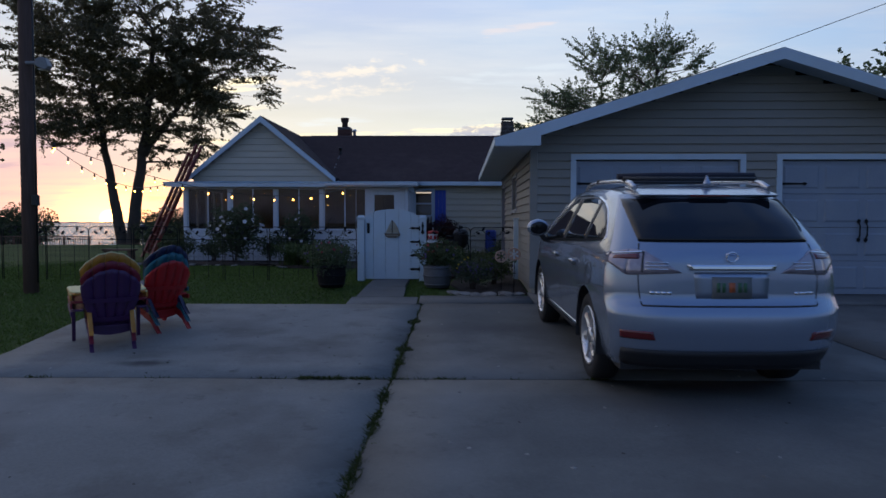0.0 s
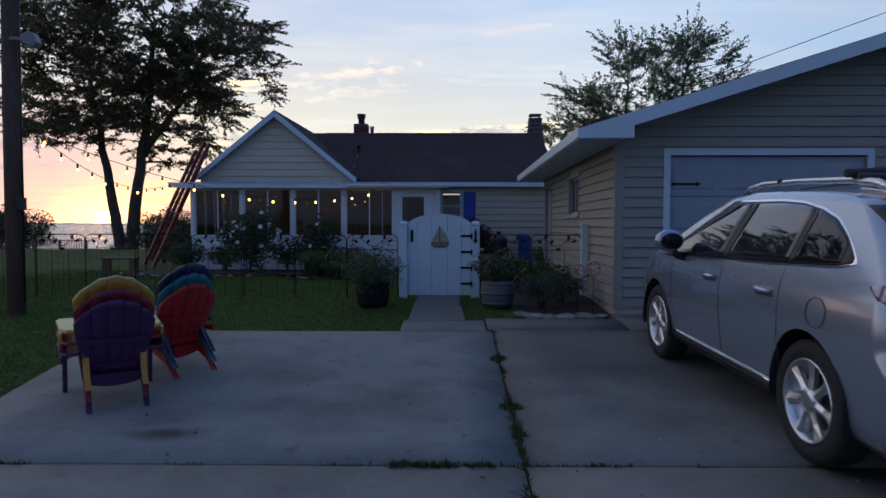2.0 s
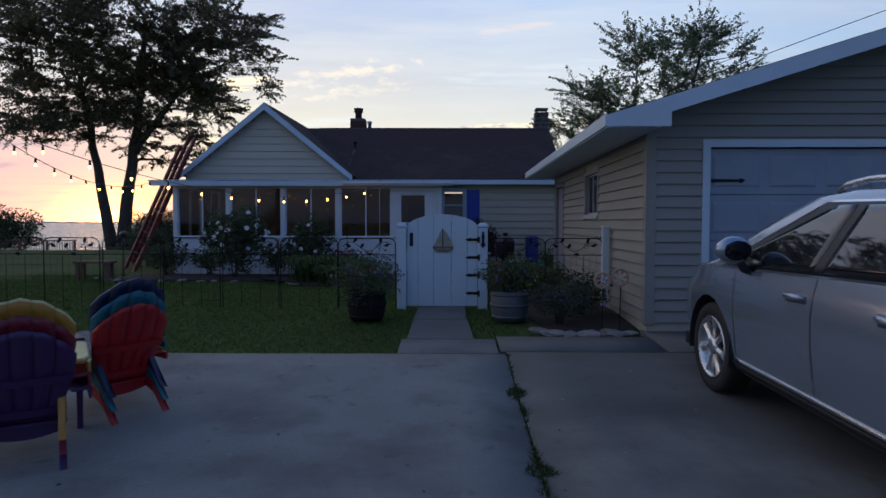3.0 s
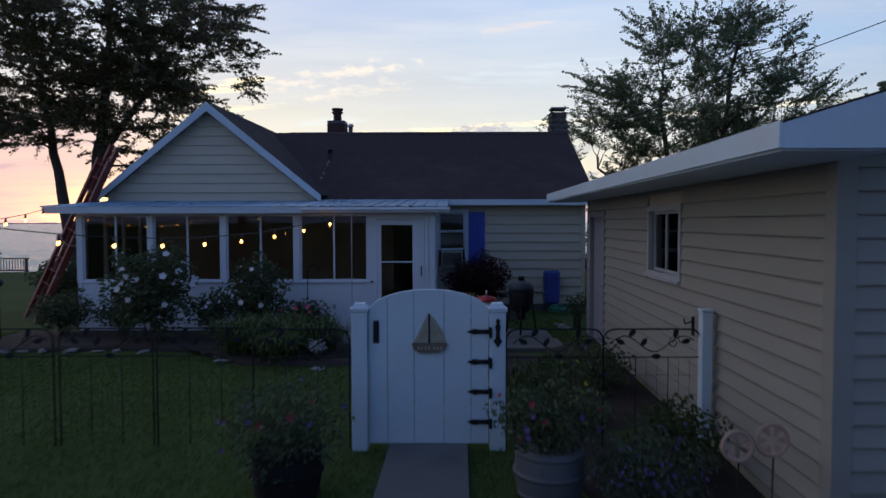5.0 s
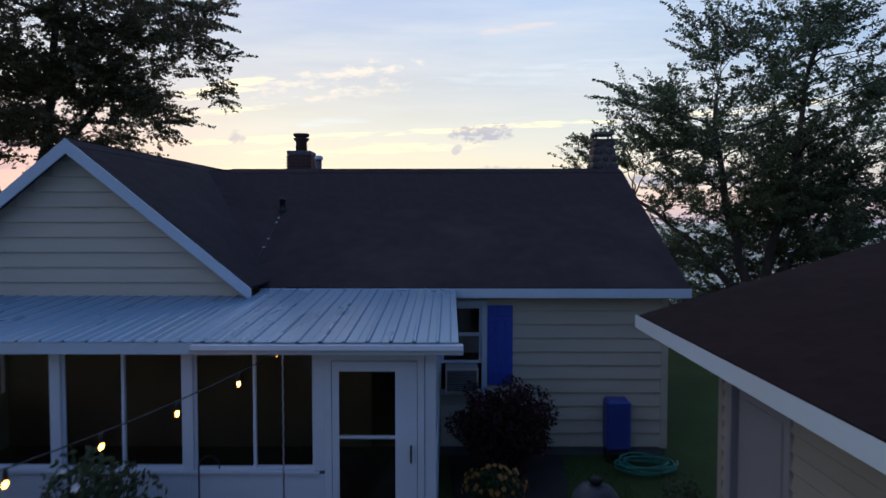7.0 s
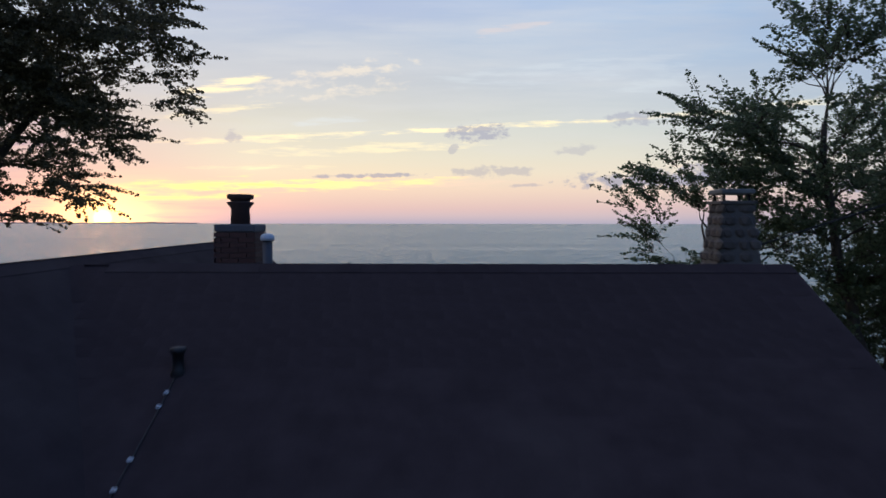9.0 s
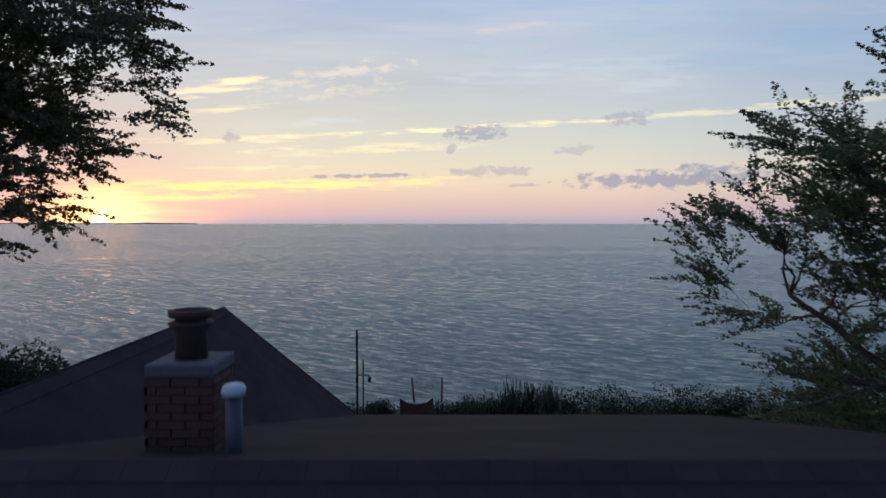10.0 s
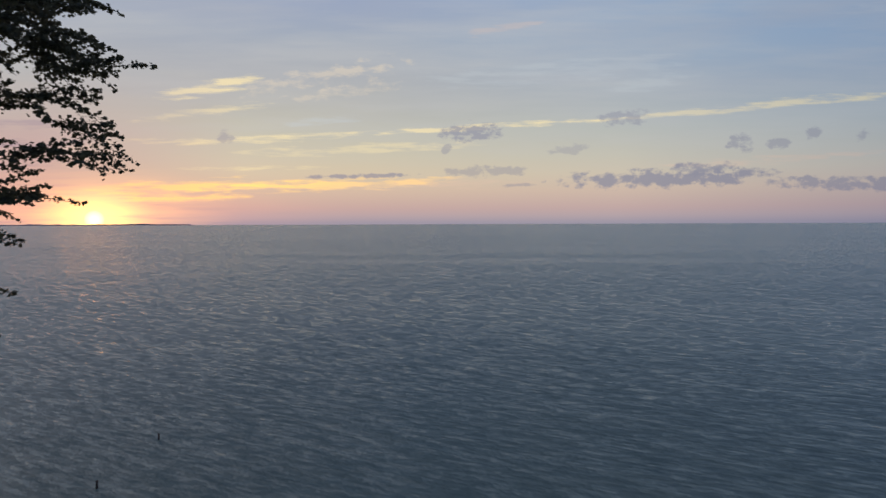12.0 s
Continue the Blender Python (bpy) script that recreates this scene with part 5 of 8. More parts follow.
lathe(bm, [(0.09, 3.60), (0.05, 3.69), (0.05, 3.84), (0.07, 3.84), (0.07, 3.88), (0.03, 3.89)], 12, (-2.52, 24.1, 0))
part("pipe", bm, BLACK_PLASTIC, vent)
cable = thing("roof_cable", (-2.61, 23.4, 3.2), "thin cable clipped down the roof slope", "cable")
bm = bmesh.new()
tube(bm, [(-2.52, 24.1, 3.67), (-2.51, 23.5, 3.355), (-2.52, 22.9, 3.04), (-2.53, 22.2, 2.67)], 0.006, 5)
part("wire", bm, BLACK_PLASTIC, cable)
for y in (23.85, 23.7, 23.2, 22.95, 22.5):
    z = 2.52 + (y - 21.95) * 0.529
    part("clip", box(-2.54, -2.505, y - 0.02, y + 0.02, z + 0.005, z + 0.025), WHITE, cable)

# ---- gate and garden fence ----
gate = thing("garden_gate", (0.35, 13.2, 0.0), "white vinyl arched garden gate with black strap hinges", "gate")
GATE0, GATE1, GATEY = -0.175, 0.885, 13.2


def gate_top(x):
    c, half = (GATE0 + GATE1) / 2, (GATE1 - GATE0) / 2
    t = (x - c) / half
    return 1.19 + 0.215 * math.sqrt(max(0, 1 - t * t * 0.96))


for x in (-0.254, 0.962):
    p = part("post", box(x - 0.07, x + 0.07, GATEY - 0.07, GATEY + 0.07, -0.03, 1.215), VINYL, gate, bevel=0.008)
    bm = bmesh.new()
    quad_box(bm, x - 0.082, x + 0.082, GATEY - 0.082, GATEY + 0.082, 1.216, 1.245)
    vs = [bm.verts.new((x + sx * 0.07, GATEY + sy * 0.07, 1.2455)) for sx, sy in ((-1, -1), (1, -1), (1, 1), (-1, 1))]
    top = [bm.verts.new((x + sx * 0.045, GATEY + sy * 0.045, 1.285)) for sx, sy in ((-1, -1), (1, -1), (1, 1), (-1, 1))]
    for i in range(4):
        bm.faces.new((vs[i], vs[(i + 1) % 4], top[(i + 1) % 4], top[i]))
    bm.faces.new(top)
    part("post_cap", bm, VINYL, p)
widths = [GATE0, GATE0 + 0.165, GATE0 + 0.40, GATE0 + 0.665, GATE0 + 0.905, GATE1]
for a, b in zip(widths, widths[1:]):
    a, b = a + 0.002, b - 0.002
    n = 8
    poly = [(a, 0.03), (b, 0.03)] + [(b + (a - b) * i / n, gate_top(b + (a - b) * i / n)) for i in range(n + 1)]
    part("board", prism(bmesh.new(), poly, 1, GATEY - 0.02, GATEY + 0.02), VINYL, gate, bevel=0.004)
for z in (0.25, 1.0):
    part("rail", box(GATE0 + 0.01, GATE1 - 0.01, GATEY + 0.021, GATEY + 0.06, z, z + 0.1), VINYL, gate)
part("latch", box(-0.135, -0.085, GATEY - 0.036, GATEY - 0.021, 0.93, 1.13), BLACK, gate, bevel=0.004)
for z in (1.03, 0.762, 0.495, 0.225):
    bm = bmesh.new()
    prism(bm, [(0.89, z - 0.022), (0.89, z + 0.022), (0.80, z + 0.018), (0.76, z + 0.026), (0.72, z + 0.012), (0.69, z), (0.72, z - 0.012), (0.76, z - 0.026), (0.80, z - 0.018)], 1, GATEY - 0.030, GATEY - 0.021)
    quad_box(bm, 0.886, 0.912, GATEY - 0.09, GATEY - 0.0205, z - 0.045, z + 0.045)
    part("hinge", bm, BLACK, gate)
# sailboat plaque on the gate
plaque = thing("sailboat_plaque", (0.36, 13.16, 0.9), "tin sailboat ornament on the gate", "ornament")
SAIL = mat("weathered_tin", (0.36, 0.33, 0.26), 0.45, 0.3, var=0.3, s1=8, s2=40, tint=(0.18, 0.12, 0.07), tint_amount=0.6, tint_scale=6)
part("mainsail", prism(bmesh.new(), [(0.345, 1.262), (0.362, 0.995), (0.508, 0.995), (0.475, 1.09), (0.42, 1.19)], 1, GATEY - 0.034, GATEY - 0.024), SAIL, plaque)
part("jib", prism(bmesh.new(), [(0.338, 1.235), (0.353, 0.995), (0.222, 0.995), (0.27, 1.09)], 1, GATEY - 0.034, GATEY - 0.024), SAIL, plaque)
part("mast", box(0.353, 0.367, GATEY - 0.042, GATEY - 0.035, 0.96, 1.25), BLACK, plaque)
HULL = mat("rusty_hull", (0.15, 0.115, 0.085), 0.6, var=0.35, s1=9)
hull = part("hull", prism(bmesh.new(), [(0.205, 0.99), (0.52, 0.99), (0.505, 0.935), (0.44, 0.905), (0.28, 0.905), (0.225, 0.935)], 1, GATEY - 0.045, GATEY - 0.024), HULL, plaque, "dark hull with an illegible pale word")
for i, x in enumerate((0.255, 0.285, 0.32, 0.35, 0.395, 0.425, 0.455)):
    part("lettering_bar", box(x, x + 0.017, GATEY - 0.048, GATEY - 0.0455, 0.935, 0.960), SAIL, hull)
plaque.location.z -= 0.06
knock = thing("post_ornament", (0.962, 13.12, 1.0), "dark iron ornament on the gate post", "ornament")
bm = bmesh.new()
outline = [(0, 1.155), (0.018, 1.14), (0.012, 1.11), (0.026, 1.08), (0.015, 1.04), (0.02, 0.98), (0.04, 0.955), (0.02, 0.93), (0, 0.90)]
prism(bm, [(0.962 + x, z) for x, z in outline] + [(0.962 - x, z) for x, z in reversed(outline[1:-1])], 1, GATEY - 0.085, GATEY - 0.0705)
part("plate", bm, BLACK, knock)


def fence_section(x, label_side):
    """A border fence panel: arched wire frame, scrolls with leaves, thin stakes and wire below."""
    f = thing("garden_fence", (x, 13.2, 0.0), "black wire border fence panel with leafy scrolls", "fence", "garden fence panels")
    W = 0.86
    bm = bmesh.new()
    arch = [(0, 13.2, -0.1), (0, 13.2, 0.9)] + [(0.10 - 0.10 * math.cos(t), 13.2, 0.95 + 0.10 * math.sin(t)) for t in (0.3, 0.7, 1.1, 1.57)]
    arch += [(W - p[0], p[1], p[2]) for p in reversed(arch)]
    tube(bm, [(x + a, b, c) for a, b, c in arch], 0.008, 5)
    part("frame", bm, BLACK, f)
    bm = bmesh.new()
    tube(bm, [(x, 13.2, 0.80), (x + W, 13.2, 0.80)], 0.006, 5)
    part("crossbar", bm, BLACK, f)
    bm = bmesh.new()
    curl = [(x + 0.06 + 0.74 * s, 13.2, 0.92 + 0.07 * math.sin(s * 9.0)) for s in [i / 18 for i in range(19)]]
    tube(bm, curl, 0.005, 5)
    spiral = [(x + 0.62 + 0.06 * (1 - s) * math.cos(s * 11), 13.2, 0.93 + 0.06 * (1 - s) * math.sin(s * 11)) for s in [i / 14 for i in range(14)]]
    tube(bm, spiral, 0.004, 4)
    part("scroll", bm, BLACK, f)
    for s, up in ((0.12, -1), (0.26, 1), (0.40, 1), (0.55, -1), (0.78, 1), (0.9, -1)):
        cx, cz = x + 0.06 + 0.74 * s, 0.92 + 0.07 * math.sin(s * 9.0) + up * 0.045
        bm = bmesh.new()
        pts = [(-0.045, 0), (-0.02, 0.02), (0.015, 0.024), (0.05, 0.0), (0.015, -0.024), (-0.02, -0.02)]
        a = 0.6 * up + s
        prism(bm, [(cx + p * math.cos(a) - q * math.sin(a), cz + p * math.sin(a) + q * math.cos(a)) for p, q in pts], 1, 13.194, 13.199)
        part("leaf", bm, BLACK, f)
    for i in (1, 2):
        bm = bmesh.new()
        tube(bm, [(x + W * i / 3, 13.2, 0.80), (x + W * i / 3, 13.2, 0.0)], 0.005, 4)
        part("stake", bm, BLACK, f)
    bm = bmesh.new()
    for i in range(1, 9):
        tube(bm, [(x + W * i / 9, 13.205, 0.02), (x + W * i / 9, 13.205, 0.79)], 0.0016, 3, False)
    for z in (0.1, 0.28, 0.46, 0.64):
        tube(bm, [(x, 13.205, z), (x + W, 13.205, z)], 0.0016, 3, False)
    part("wire_mesh", bm, BLACK, f)
    return f


first_panel = fence_section(-1.21, "")
for i in range(1, 15):
    copy_thing(first_panel, pose(-1.21 - 0.885 * i, 13.2 + 0.06 * math.sin(i), 0.0, 0, 0, 2.0 * math.sin(i * 2.1)))
copy_thing(first_panel, pose(1.04, 13.2, 0.0))
copy_thing(first_panel, pose(1.90, 13.2, 0.0))
fp = thing("fence_post", (2.77, 13.1, 0), "square white vinyl fence post against the garage", "post")
part("shaft", box(2.745, 2.835, 13.13, 13.23, -0.05, 1.205), VINYL, fp, bevel=0.006)
part("post_cap", box(2.735, 2.845, 13.12, 13.24, 1.206, 1.235), VINYL, fp, bevel=0.01)

# ---- car ----
PAINT = mat("silver_blue_metallic_paint", (0.29, 0.345, 0.435), 0.25, 0.6, var=0.04, s1=1.0, s2=300, bump=0.0, coat=1.0, rough_var=0.03)
CAR_GLASS = mat("privacy_glass", (0.006, 0.007, 0.010), 0.03, 0.0, var=0.1, bump=0.0, spec=0.45, coat=0.0, rough_var=0.01)
CLEAR_GLASS = mat("door_glass", (0.012, 0.014, 0.017), 0.02, 0.0, var=0.1, bump=0.0, spec=0.9, coat=0.35, rough_var=0.01)
DARK_STEEL = mat("dark_brake_steel", (0.05, 0.05, 0.052), 0.6, 0.5, var=0.2)
RUBBER = mat("tyre_rubber", (0.014, 0.014, 0.015), 0.8, var=0.2, bump=0.1)
ALLOY = mat("alloy_rim", (0.62, 0.63, 0.65), 0.28, 0.9, var=0.05, bump=0.0)
RED_LENS = mat("red_lens", (0.13, 0.006, 0.008), 0.2, var=0.15, bump=0.0, coat=1.0)
CLEAR_LENS = mat("smoked_clear_lens", (0.34, 0.29, 0.32), 0.12, 0.4, var=0.3, s1=12, s2=30, bump=0.05, coat=1.0)
CAR_L = 4.77
car = thing("car", (3.66, 5.43, ground_z(0, 5.43) + 0.03), "silver-blue metallic SUV with roof rails parked on the drive", "car", turn=0.8)
ROOT[car] = pose(3.66, 5.43, ground_z(0, 5.43) + 0.032, 1.89, 0, 0.8) @ Matrix.Diagonal((1, 1, 1.06, 1))
car.matrix_world = ROOT[car]


def lerp_table(v, table):
    xs_, ys_ = zip(*table)
    return float(np.interp(v, xs_, ys_))


def car_rear(z):
    return lerp_table(z, ((0.28, 0.10), (0.42, 0.025), (0.58, 0.0), (0.70, 0.01), (0.745, 0.05), (0.78, 0.085), (0.98, 0.10), (1.10, 0.12), (1.19, 0.18), (1.35, 0.34), (1.56, 0.62), (1.60, 0.64), (1.66, 0.66)))


def car_front(z):
    return lerp_table(z, ((0.28, -0.12), (0.45, 0.0), (0.65, 0.0), (0.80, -0.06), (0.92, -0.2)))


def car_half(z):
    return lerp_table(z, ((0.28, 0.85), (0.34, 0.885), (0.46, 0.905), (0.70, 0.935), (0.86, 0.94), (0.98, 0.928), (1.08, 0.905), (1.13, 0.885), (1.35, 0.79), (1.56, 0.685), (1.62, 0.63), (1.66, 0.57)))


def car_top(y0):
    return lerp_table(y0, ((0.22, 1.56), (0.5, 1.575), (1.0, 1.600), (1.7, 1.615), (2.2, 1.608), (2.55, 1.57), (2.9, 1.455), (3.3, 1.27), (3.62, 1.115), (3.75, 1.07), (4.1, 1.02), (4.4, 0.94), (4.55, 0.87)))


def car_taper(y0):
    return 1 - 0.02 * max(0, 1 - (y0 - 0.22) / 0.7) ** 2 - 0.15 * max(0, (y0 - 3.6) / 0.95) ** 2


def car_y(y0, z):
    u = (y0 - 0.22) / (CAR_L - 0.44)
    return y0 + car_rear(z) * max(0, 1 - u) ** 4 + car_front(z) * max(0, u) ** 4


def side_point(y, z, side, off=0.0):
    y0 = y
    for _ in range(6):
        y0 = y0 + (y - car_y(y0, z)) * 0.8
    return Vector((side * (car_half(z) * car_taper(y0) + off), y, z))


def rear_point(s, z, off=0.0):
    return Vector((s * car_half(z) * car_taper(0.22), car_rear(z) + 0.22 * abs(s) ** 4 - off, z))


ARCHES = ((0.95, 0.385), (3.69, 0.385))
bm = bmesh.new()
NU, NV, NS = 96, 30, 24
cols = [0.22 + (CAR_L - 0.44) * i / NU for i in range(NU + 1)]
for side in (-1, 1):
    g = []
    for y0 in cols:
        zt = car_top(y0)
        col = []
        for j in range(NV + 1):
            z = 0.28 + (zt - 0.28) * j / NV
            col.append(bm.verts.new((side * car_half(z) * car_taper(y0), car_y(y0, z), z)))
        g.append(col)
    for a, b in zip(g, g[1:]):
        for j in range(NV):
            c = (a[j].co + b[j + 1].co) / 2
            if any(math.hypot(c.y - ay, c.z - az) < 0.40 for ay, az in ARCHES):
                continue
            bm.faces.new((a[j], b[j], b[j + 1], a[j + 1]) if side > 0 else (a[j], a[j + 1], b[j + 1], b[j])).smooth = True
    for col in g:
        for v in col:
            for ay, az in ARCHES:
                d = math.hypot(v.co.y - ay, v.co.z - az)
                if 0.33 < d < 0.445 and v.link_faces and len(v.link_faces) < 4 and v.co.z > 0.285:
                    k = 0.405 / d
                    v.co.y, v.co.z = ay + (v.co.y - ay) * k, az + (v.co.z - az) * k
ss = [-1 + 2 * i / NS for i in range(NS + 1)]
g = []
for i in range(NU + 1):
    y0, u = cols[i], i / NU
    zt = car_top(y0)
    crown = 0.055 * min(1, u * 14, (1 - u) * 10)
    g.append([bm.verts.new((s * car_half(zt) * car_taper(y0), car_y(y0, zt) - 0.22 * (1 - abs(s) ** 4) * (max(0, 1 - u * 2.2) ** 6 - max(0, 1 - (1 - u) * 2.2) ** 6), zt + crown * (1 - abs(s) ** 2.4))) for s in ss])
for a, b in zip(g, g[1:]):
    for j in range(NS):
        bm.faces.new((a[j], b[j], b[j + 1], a[j + 1])).smooth = True
for end in (0, 1):
    y0 = cols[-1] if end else cols[0]
    zt = car_top(y0)
    g = []
    for j in range(NV + 1):
        z = 0.28 + (zt - 0.28) * j / NV
        w = car_half(z) * car_taper(y0)
        g.append([bm.verts.new((s * w, (CAR_L + car_front(z) - 0.22 * abs(s) ** 4) if end else (car_rear(z) + 0.22 * abs(s) ** 4), z)) for s in ss])
    for a, b in zip(g, g[1:]):
        for j in range(NS):
            bm.faces.new((a[j], a[j + 1], b[j + 1], b[j]) if not end else (a[j], b[j], b[j + 1], a[j + 1])).smooth = True
bmesh.ops.remove_doubles(bm, verts=bm.verts, dist=0.004)
bmesh.ops.delete(bm, geom=[v for v in bm.verts if not v.link_faces], context="VERTS")
body = part("body", bm, PAINT, car, local=True)


def patch(name, point, quad, n, m, material, parent, label="", thick=0.006):
    """A panel on the car's surface: point(u, v) over a quad of (u, v) corners, counter-clockwise."""
    bm = bmesh.new()
    def at(i, j, off):
        s, t = i / n, j / m
        a = [quad[0][k] * (1 - s) * (1 - t) + quad[1][k] * s * (1 - t) + quad[2][k] * s * t + quad[3][k] * (1 - s) * t for k in (0, 1)]
        return bm.verts.new(point(a[0], a[1], off))
    top = [[at(i, j, thick) for j in range(m + 1)] for i in range(n + 1)]
    low = [[at(i, j, -0.004) for j in range(m + 1)] for i in range(n + 1)]
    for i in range(n):
        for j in range(m):
            bm.faces.new((top[i][j], top[i + 1][j], top[i + 1][j + 1], top[i][j + 1])).smooth = True
    loop = [(i, 0) for i in range(n)] + [(n, j) for j in range(m)] + [(i, m) for i in range(n, 0, -1)] + [(0, j) for j in range(m, 0, -1)]
    for (a, b), (c, d) in zip(loop, loop[1:] + loop[:1]):
        bm.faces.new((top[a][b], low[a][b], low[c][d], top[c][d]))
    return part(name, bm, material, parent, label, local=True)


def belt(y):
    return lerp_table(y, ((0.60, 1.205), (0.75, 1.172), (1.3, 1.138), (2.2, 1.095), (3.5, 1.035)))


def arch_line(y):
    return lerp_table(y, ((0.60, 1.215), (0.66, 1.27), (0.78, 1.365), (0.95, 1.455), (1.15, 1.51), (1.4, 1.548), (1.7, 1.562), (2.42, 1.555), (3.5, 1.05)))


for side in (-1, 1):
    P = lambda y, z, off, side=side: side_point(y, z, side, off)
    # one long arch of glass that tapers to a point at the rear pillar
    def side_glass(name, y0, y1, inset, material, label="", thick=0.006, lean0=0.0, lean1=0.0, n=16):
        def at(y, v, off):
            lo, hi = belt(y) + inset, max(belt(y) + inset + 0.004, arch_line(y) - inset)
            return P(y + (lean0 * (y1 - y) + lean1 * (y - y0)) / (y1 - y0) * v, lo + (hi - lo) * v, off)
        patch(name, at, ((y0, 0), (y1, 0), (y1, 1), (y0, 1)), n, 8, material, car, label, thick)
    side_glass("window_trim", 0.60, 3.50, 0.0, CHROME, "thin chrome window surround", 0.003, n=44)
    side_glass("window_reveal", 0.64, 3.44, 0.014, BLACK_PLASTIC, thick=0.006, n=44)
    side_glass("front_door_window", 2.25, 3.30, 0.03, CLEAR_GLASS, thick=0.008, lean0=-0.14)
    side_glass("rear_door_window", 1.27, 2.16, 0.03, CLEAR_GLASS, thick=0.008, lean0=-0.04, lean1=-0.13)
    side_glass("quarter_window", 0.74, 1.22, 0.03, CAR_GLASS, thick=0.008, lean1=-0.04)
    patch("sill_strip", P, ((1.40, 0.345), (3.24, 0.345), (3.24, 0.375), (1.40, 0.375)), 20, 1, CHROME, car, "bright strip along the sill", 0.008)
    patch("sill_cladding", P, ((1.36, 0.285), (3.28, 0.285), (3.28, 0.338), (1.36, 0.338)), 20, 2, BLACK_PLASTIC, car, thick=0.01)
    for y0, y1, ztop in ((2.165, 2.177, 1.09), (1.265, 1.275, 1.13), (3.22, 3.23, 1.03)):
        patch("door_seam", P, ((y0, 0.39), (y1, 0.39), (y1, ztop), (y0, ztop)), 1, 14, BLACK_PLASTIC, car, thick=0.0012)
    for yh in (2.36, 1.46):
        # flat darker patch behind the handle, coloured as the shade of a hollow
        patch("handle_recess", P, ((yh - 0.13, 0.93), (yh + 0.11, 0.92), (yh + 0.11, 0.985), (yh - 0.13, 0.995)), 6, 3, mat("shadow_paint", (0.16, 0.175, 0.2), 0.4, 0.6) if "shadow_paint" not in bpy.data.materials else bpy.data.materials["shadow_paint"], car, thick=0.002)
        bm = bmesh.new()
        pts = [P(yh + t * 0.12, 0.965, 0.012 + 0.03 * (1 - t * t)) for t in (-1, -0.6, 0, 0.6, 1)]
        tube(bm, pts, [0.012, 0.018, 0.02, 0.018, 0.012], 8)
        part("door_handle", bm, PAINT, car, local=True)
    if side < 0:
        rim_pts = [P(0.835 + 0.098 * math.cos(t), 0.91 + 0.088 * math.sin(t), 0.002) for t in [2 * math.pi * k / 24 for k in range(25)]]
        bm = bmesh.new()
        tube(bm, rim_pts, 0.0035, 5, False)
        part("fuel_flap", bm, BLACK_PLASTIC, car, "round seam of the fuel flap", local=True)
    # mirror
    bm = bmesh.new()
    bmesh.ops.create_icosphere(bm, subdivisions=3, radius=1.0)
    for v in bm.verts:
        v.co = Vector((v.co.x * 0.135, v.co.y * (0.075 if v.co.y < 0 else 0.11), v.co.z * 0.098))
    for f in bm.faces:
        f.smooth = True
    bmesh.ops.transform(bm, matrix=pose(side * 1.055, 2.98, 1.205), verts=bm.verts)
    mirror = part("mirror", bm, PAINT, car, local=True)
    bm = bmesh.new()
    tube(bm, [(side * 0.88, 3.02, 1.05), (side * 0.97, 3.0, 1.07), (side * 1.02, 2.99, 1.14)], [0.035, 0.03, 0.035], 8)
    part("mirror_arm", bm, BLACK_PLASTIC, mirror, local=True)
    bm = bmesh.new()
    bmesh.ops.create_icosphere(bm, subdivisions=2, radius=1.0)
    for v in bm.verts:
        v.co = Vector((side * 1.055 + v.co.x * 0.105, 2.912 + v.co.y * 0.012, 1.203 + v.co.z * 0.072))
    part("mirror_face", bm, CAR_GLASS, mirror, local=True)
    # roof rail
    bm = bmesh.new()
    rx = side * 0.575
    tube(bm, [(rx, 0.72, 1.61), (rx, 0.85, 1.648), (rx, 1.1, 1.672), (rx, 1.7, 1.682), (rx, 2.2, 1.675), (rx, 2.42, 1.645), (rx, 2.52, 1.605)], [0.02, 0.026, 0.022, 0.02, 0.022, 0.026, 0.02], 8)
    part("roof_rail", bm, ALLOY, car, local=True)
    # wheels with arch liners
    for ay, az in ARCHES:
        bm = bmesh.new()
        arc = [(ay + 0.41 * math.cos(t), az + 0.41 * math.sin(t)) for t in [math.pi * i / 16 - 0.25 for i in range(17)] + [math.pi + 0.25]]
        inner, outer = side * 0.55, side * (car_half(0.7) * car_taper(ay) - 0.012)
        a = [bm.verts.new((outer, y, z)) for y, z in arc]
        b = [bm.verts.new((inner, y, z)) for y, z in arc]
        for i in range(len(arc) - 1):
            bm.faces.new((a[i], a[i + 1], b[i + 1], b[i]))
        bm.faces.new(b)
        part("arch_liner", bm, BLACK_PLASTIC, car, local=True)
        bm = bmesh.new()
        lathe(bm, [(0.245, -0.10), (0.30, -0.115), (0.345, -0.105), (0.362, -0.08), (0.366, 0.0), (0.362, 0.08), (0.345, 0.105), (0.30, 0.115), (0.245, 0.10), (0.24, 0.0)], 40)
        turn_wheel = Matrix.Translation((side * 0.79, ay, 0.366)) @ Matrix.Diagonal((1, 1.055, 1, 1)) @ pose(0, 0, 0, 0, 90 * side, 0)
        bmesh.ops.transform(bm, matrix=turn_wheel, verts=bm.verts)
        wheel = part("wheel", bm, RUBBER, car, "black tyre on a seven-spoke alloy rim", local=True)
        bm = bmesh.new()
        lathe(bm, [(0.20, 0.0), (0.225, 0.06), (0.236, 0.105), (0.248, 0.113), (0.250, 0.10), (0.246, 0.02)], 40)
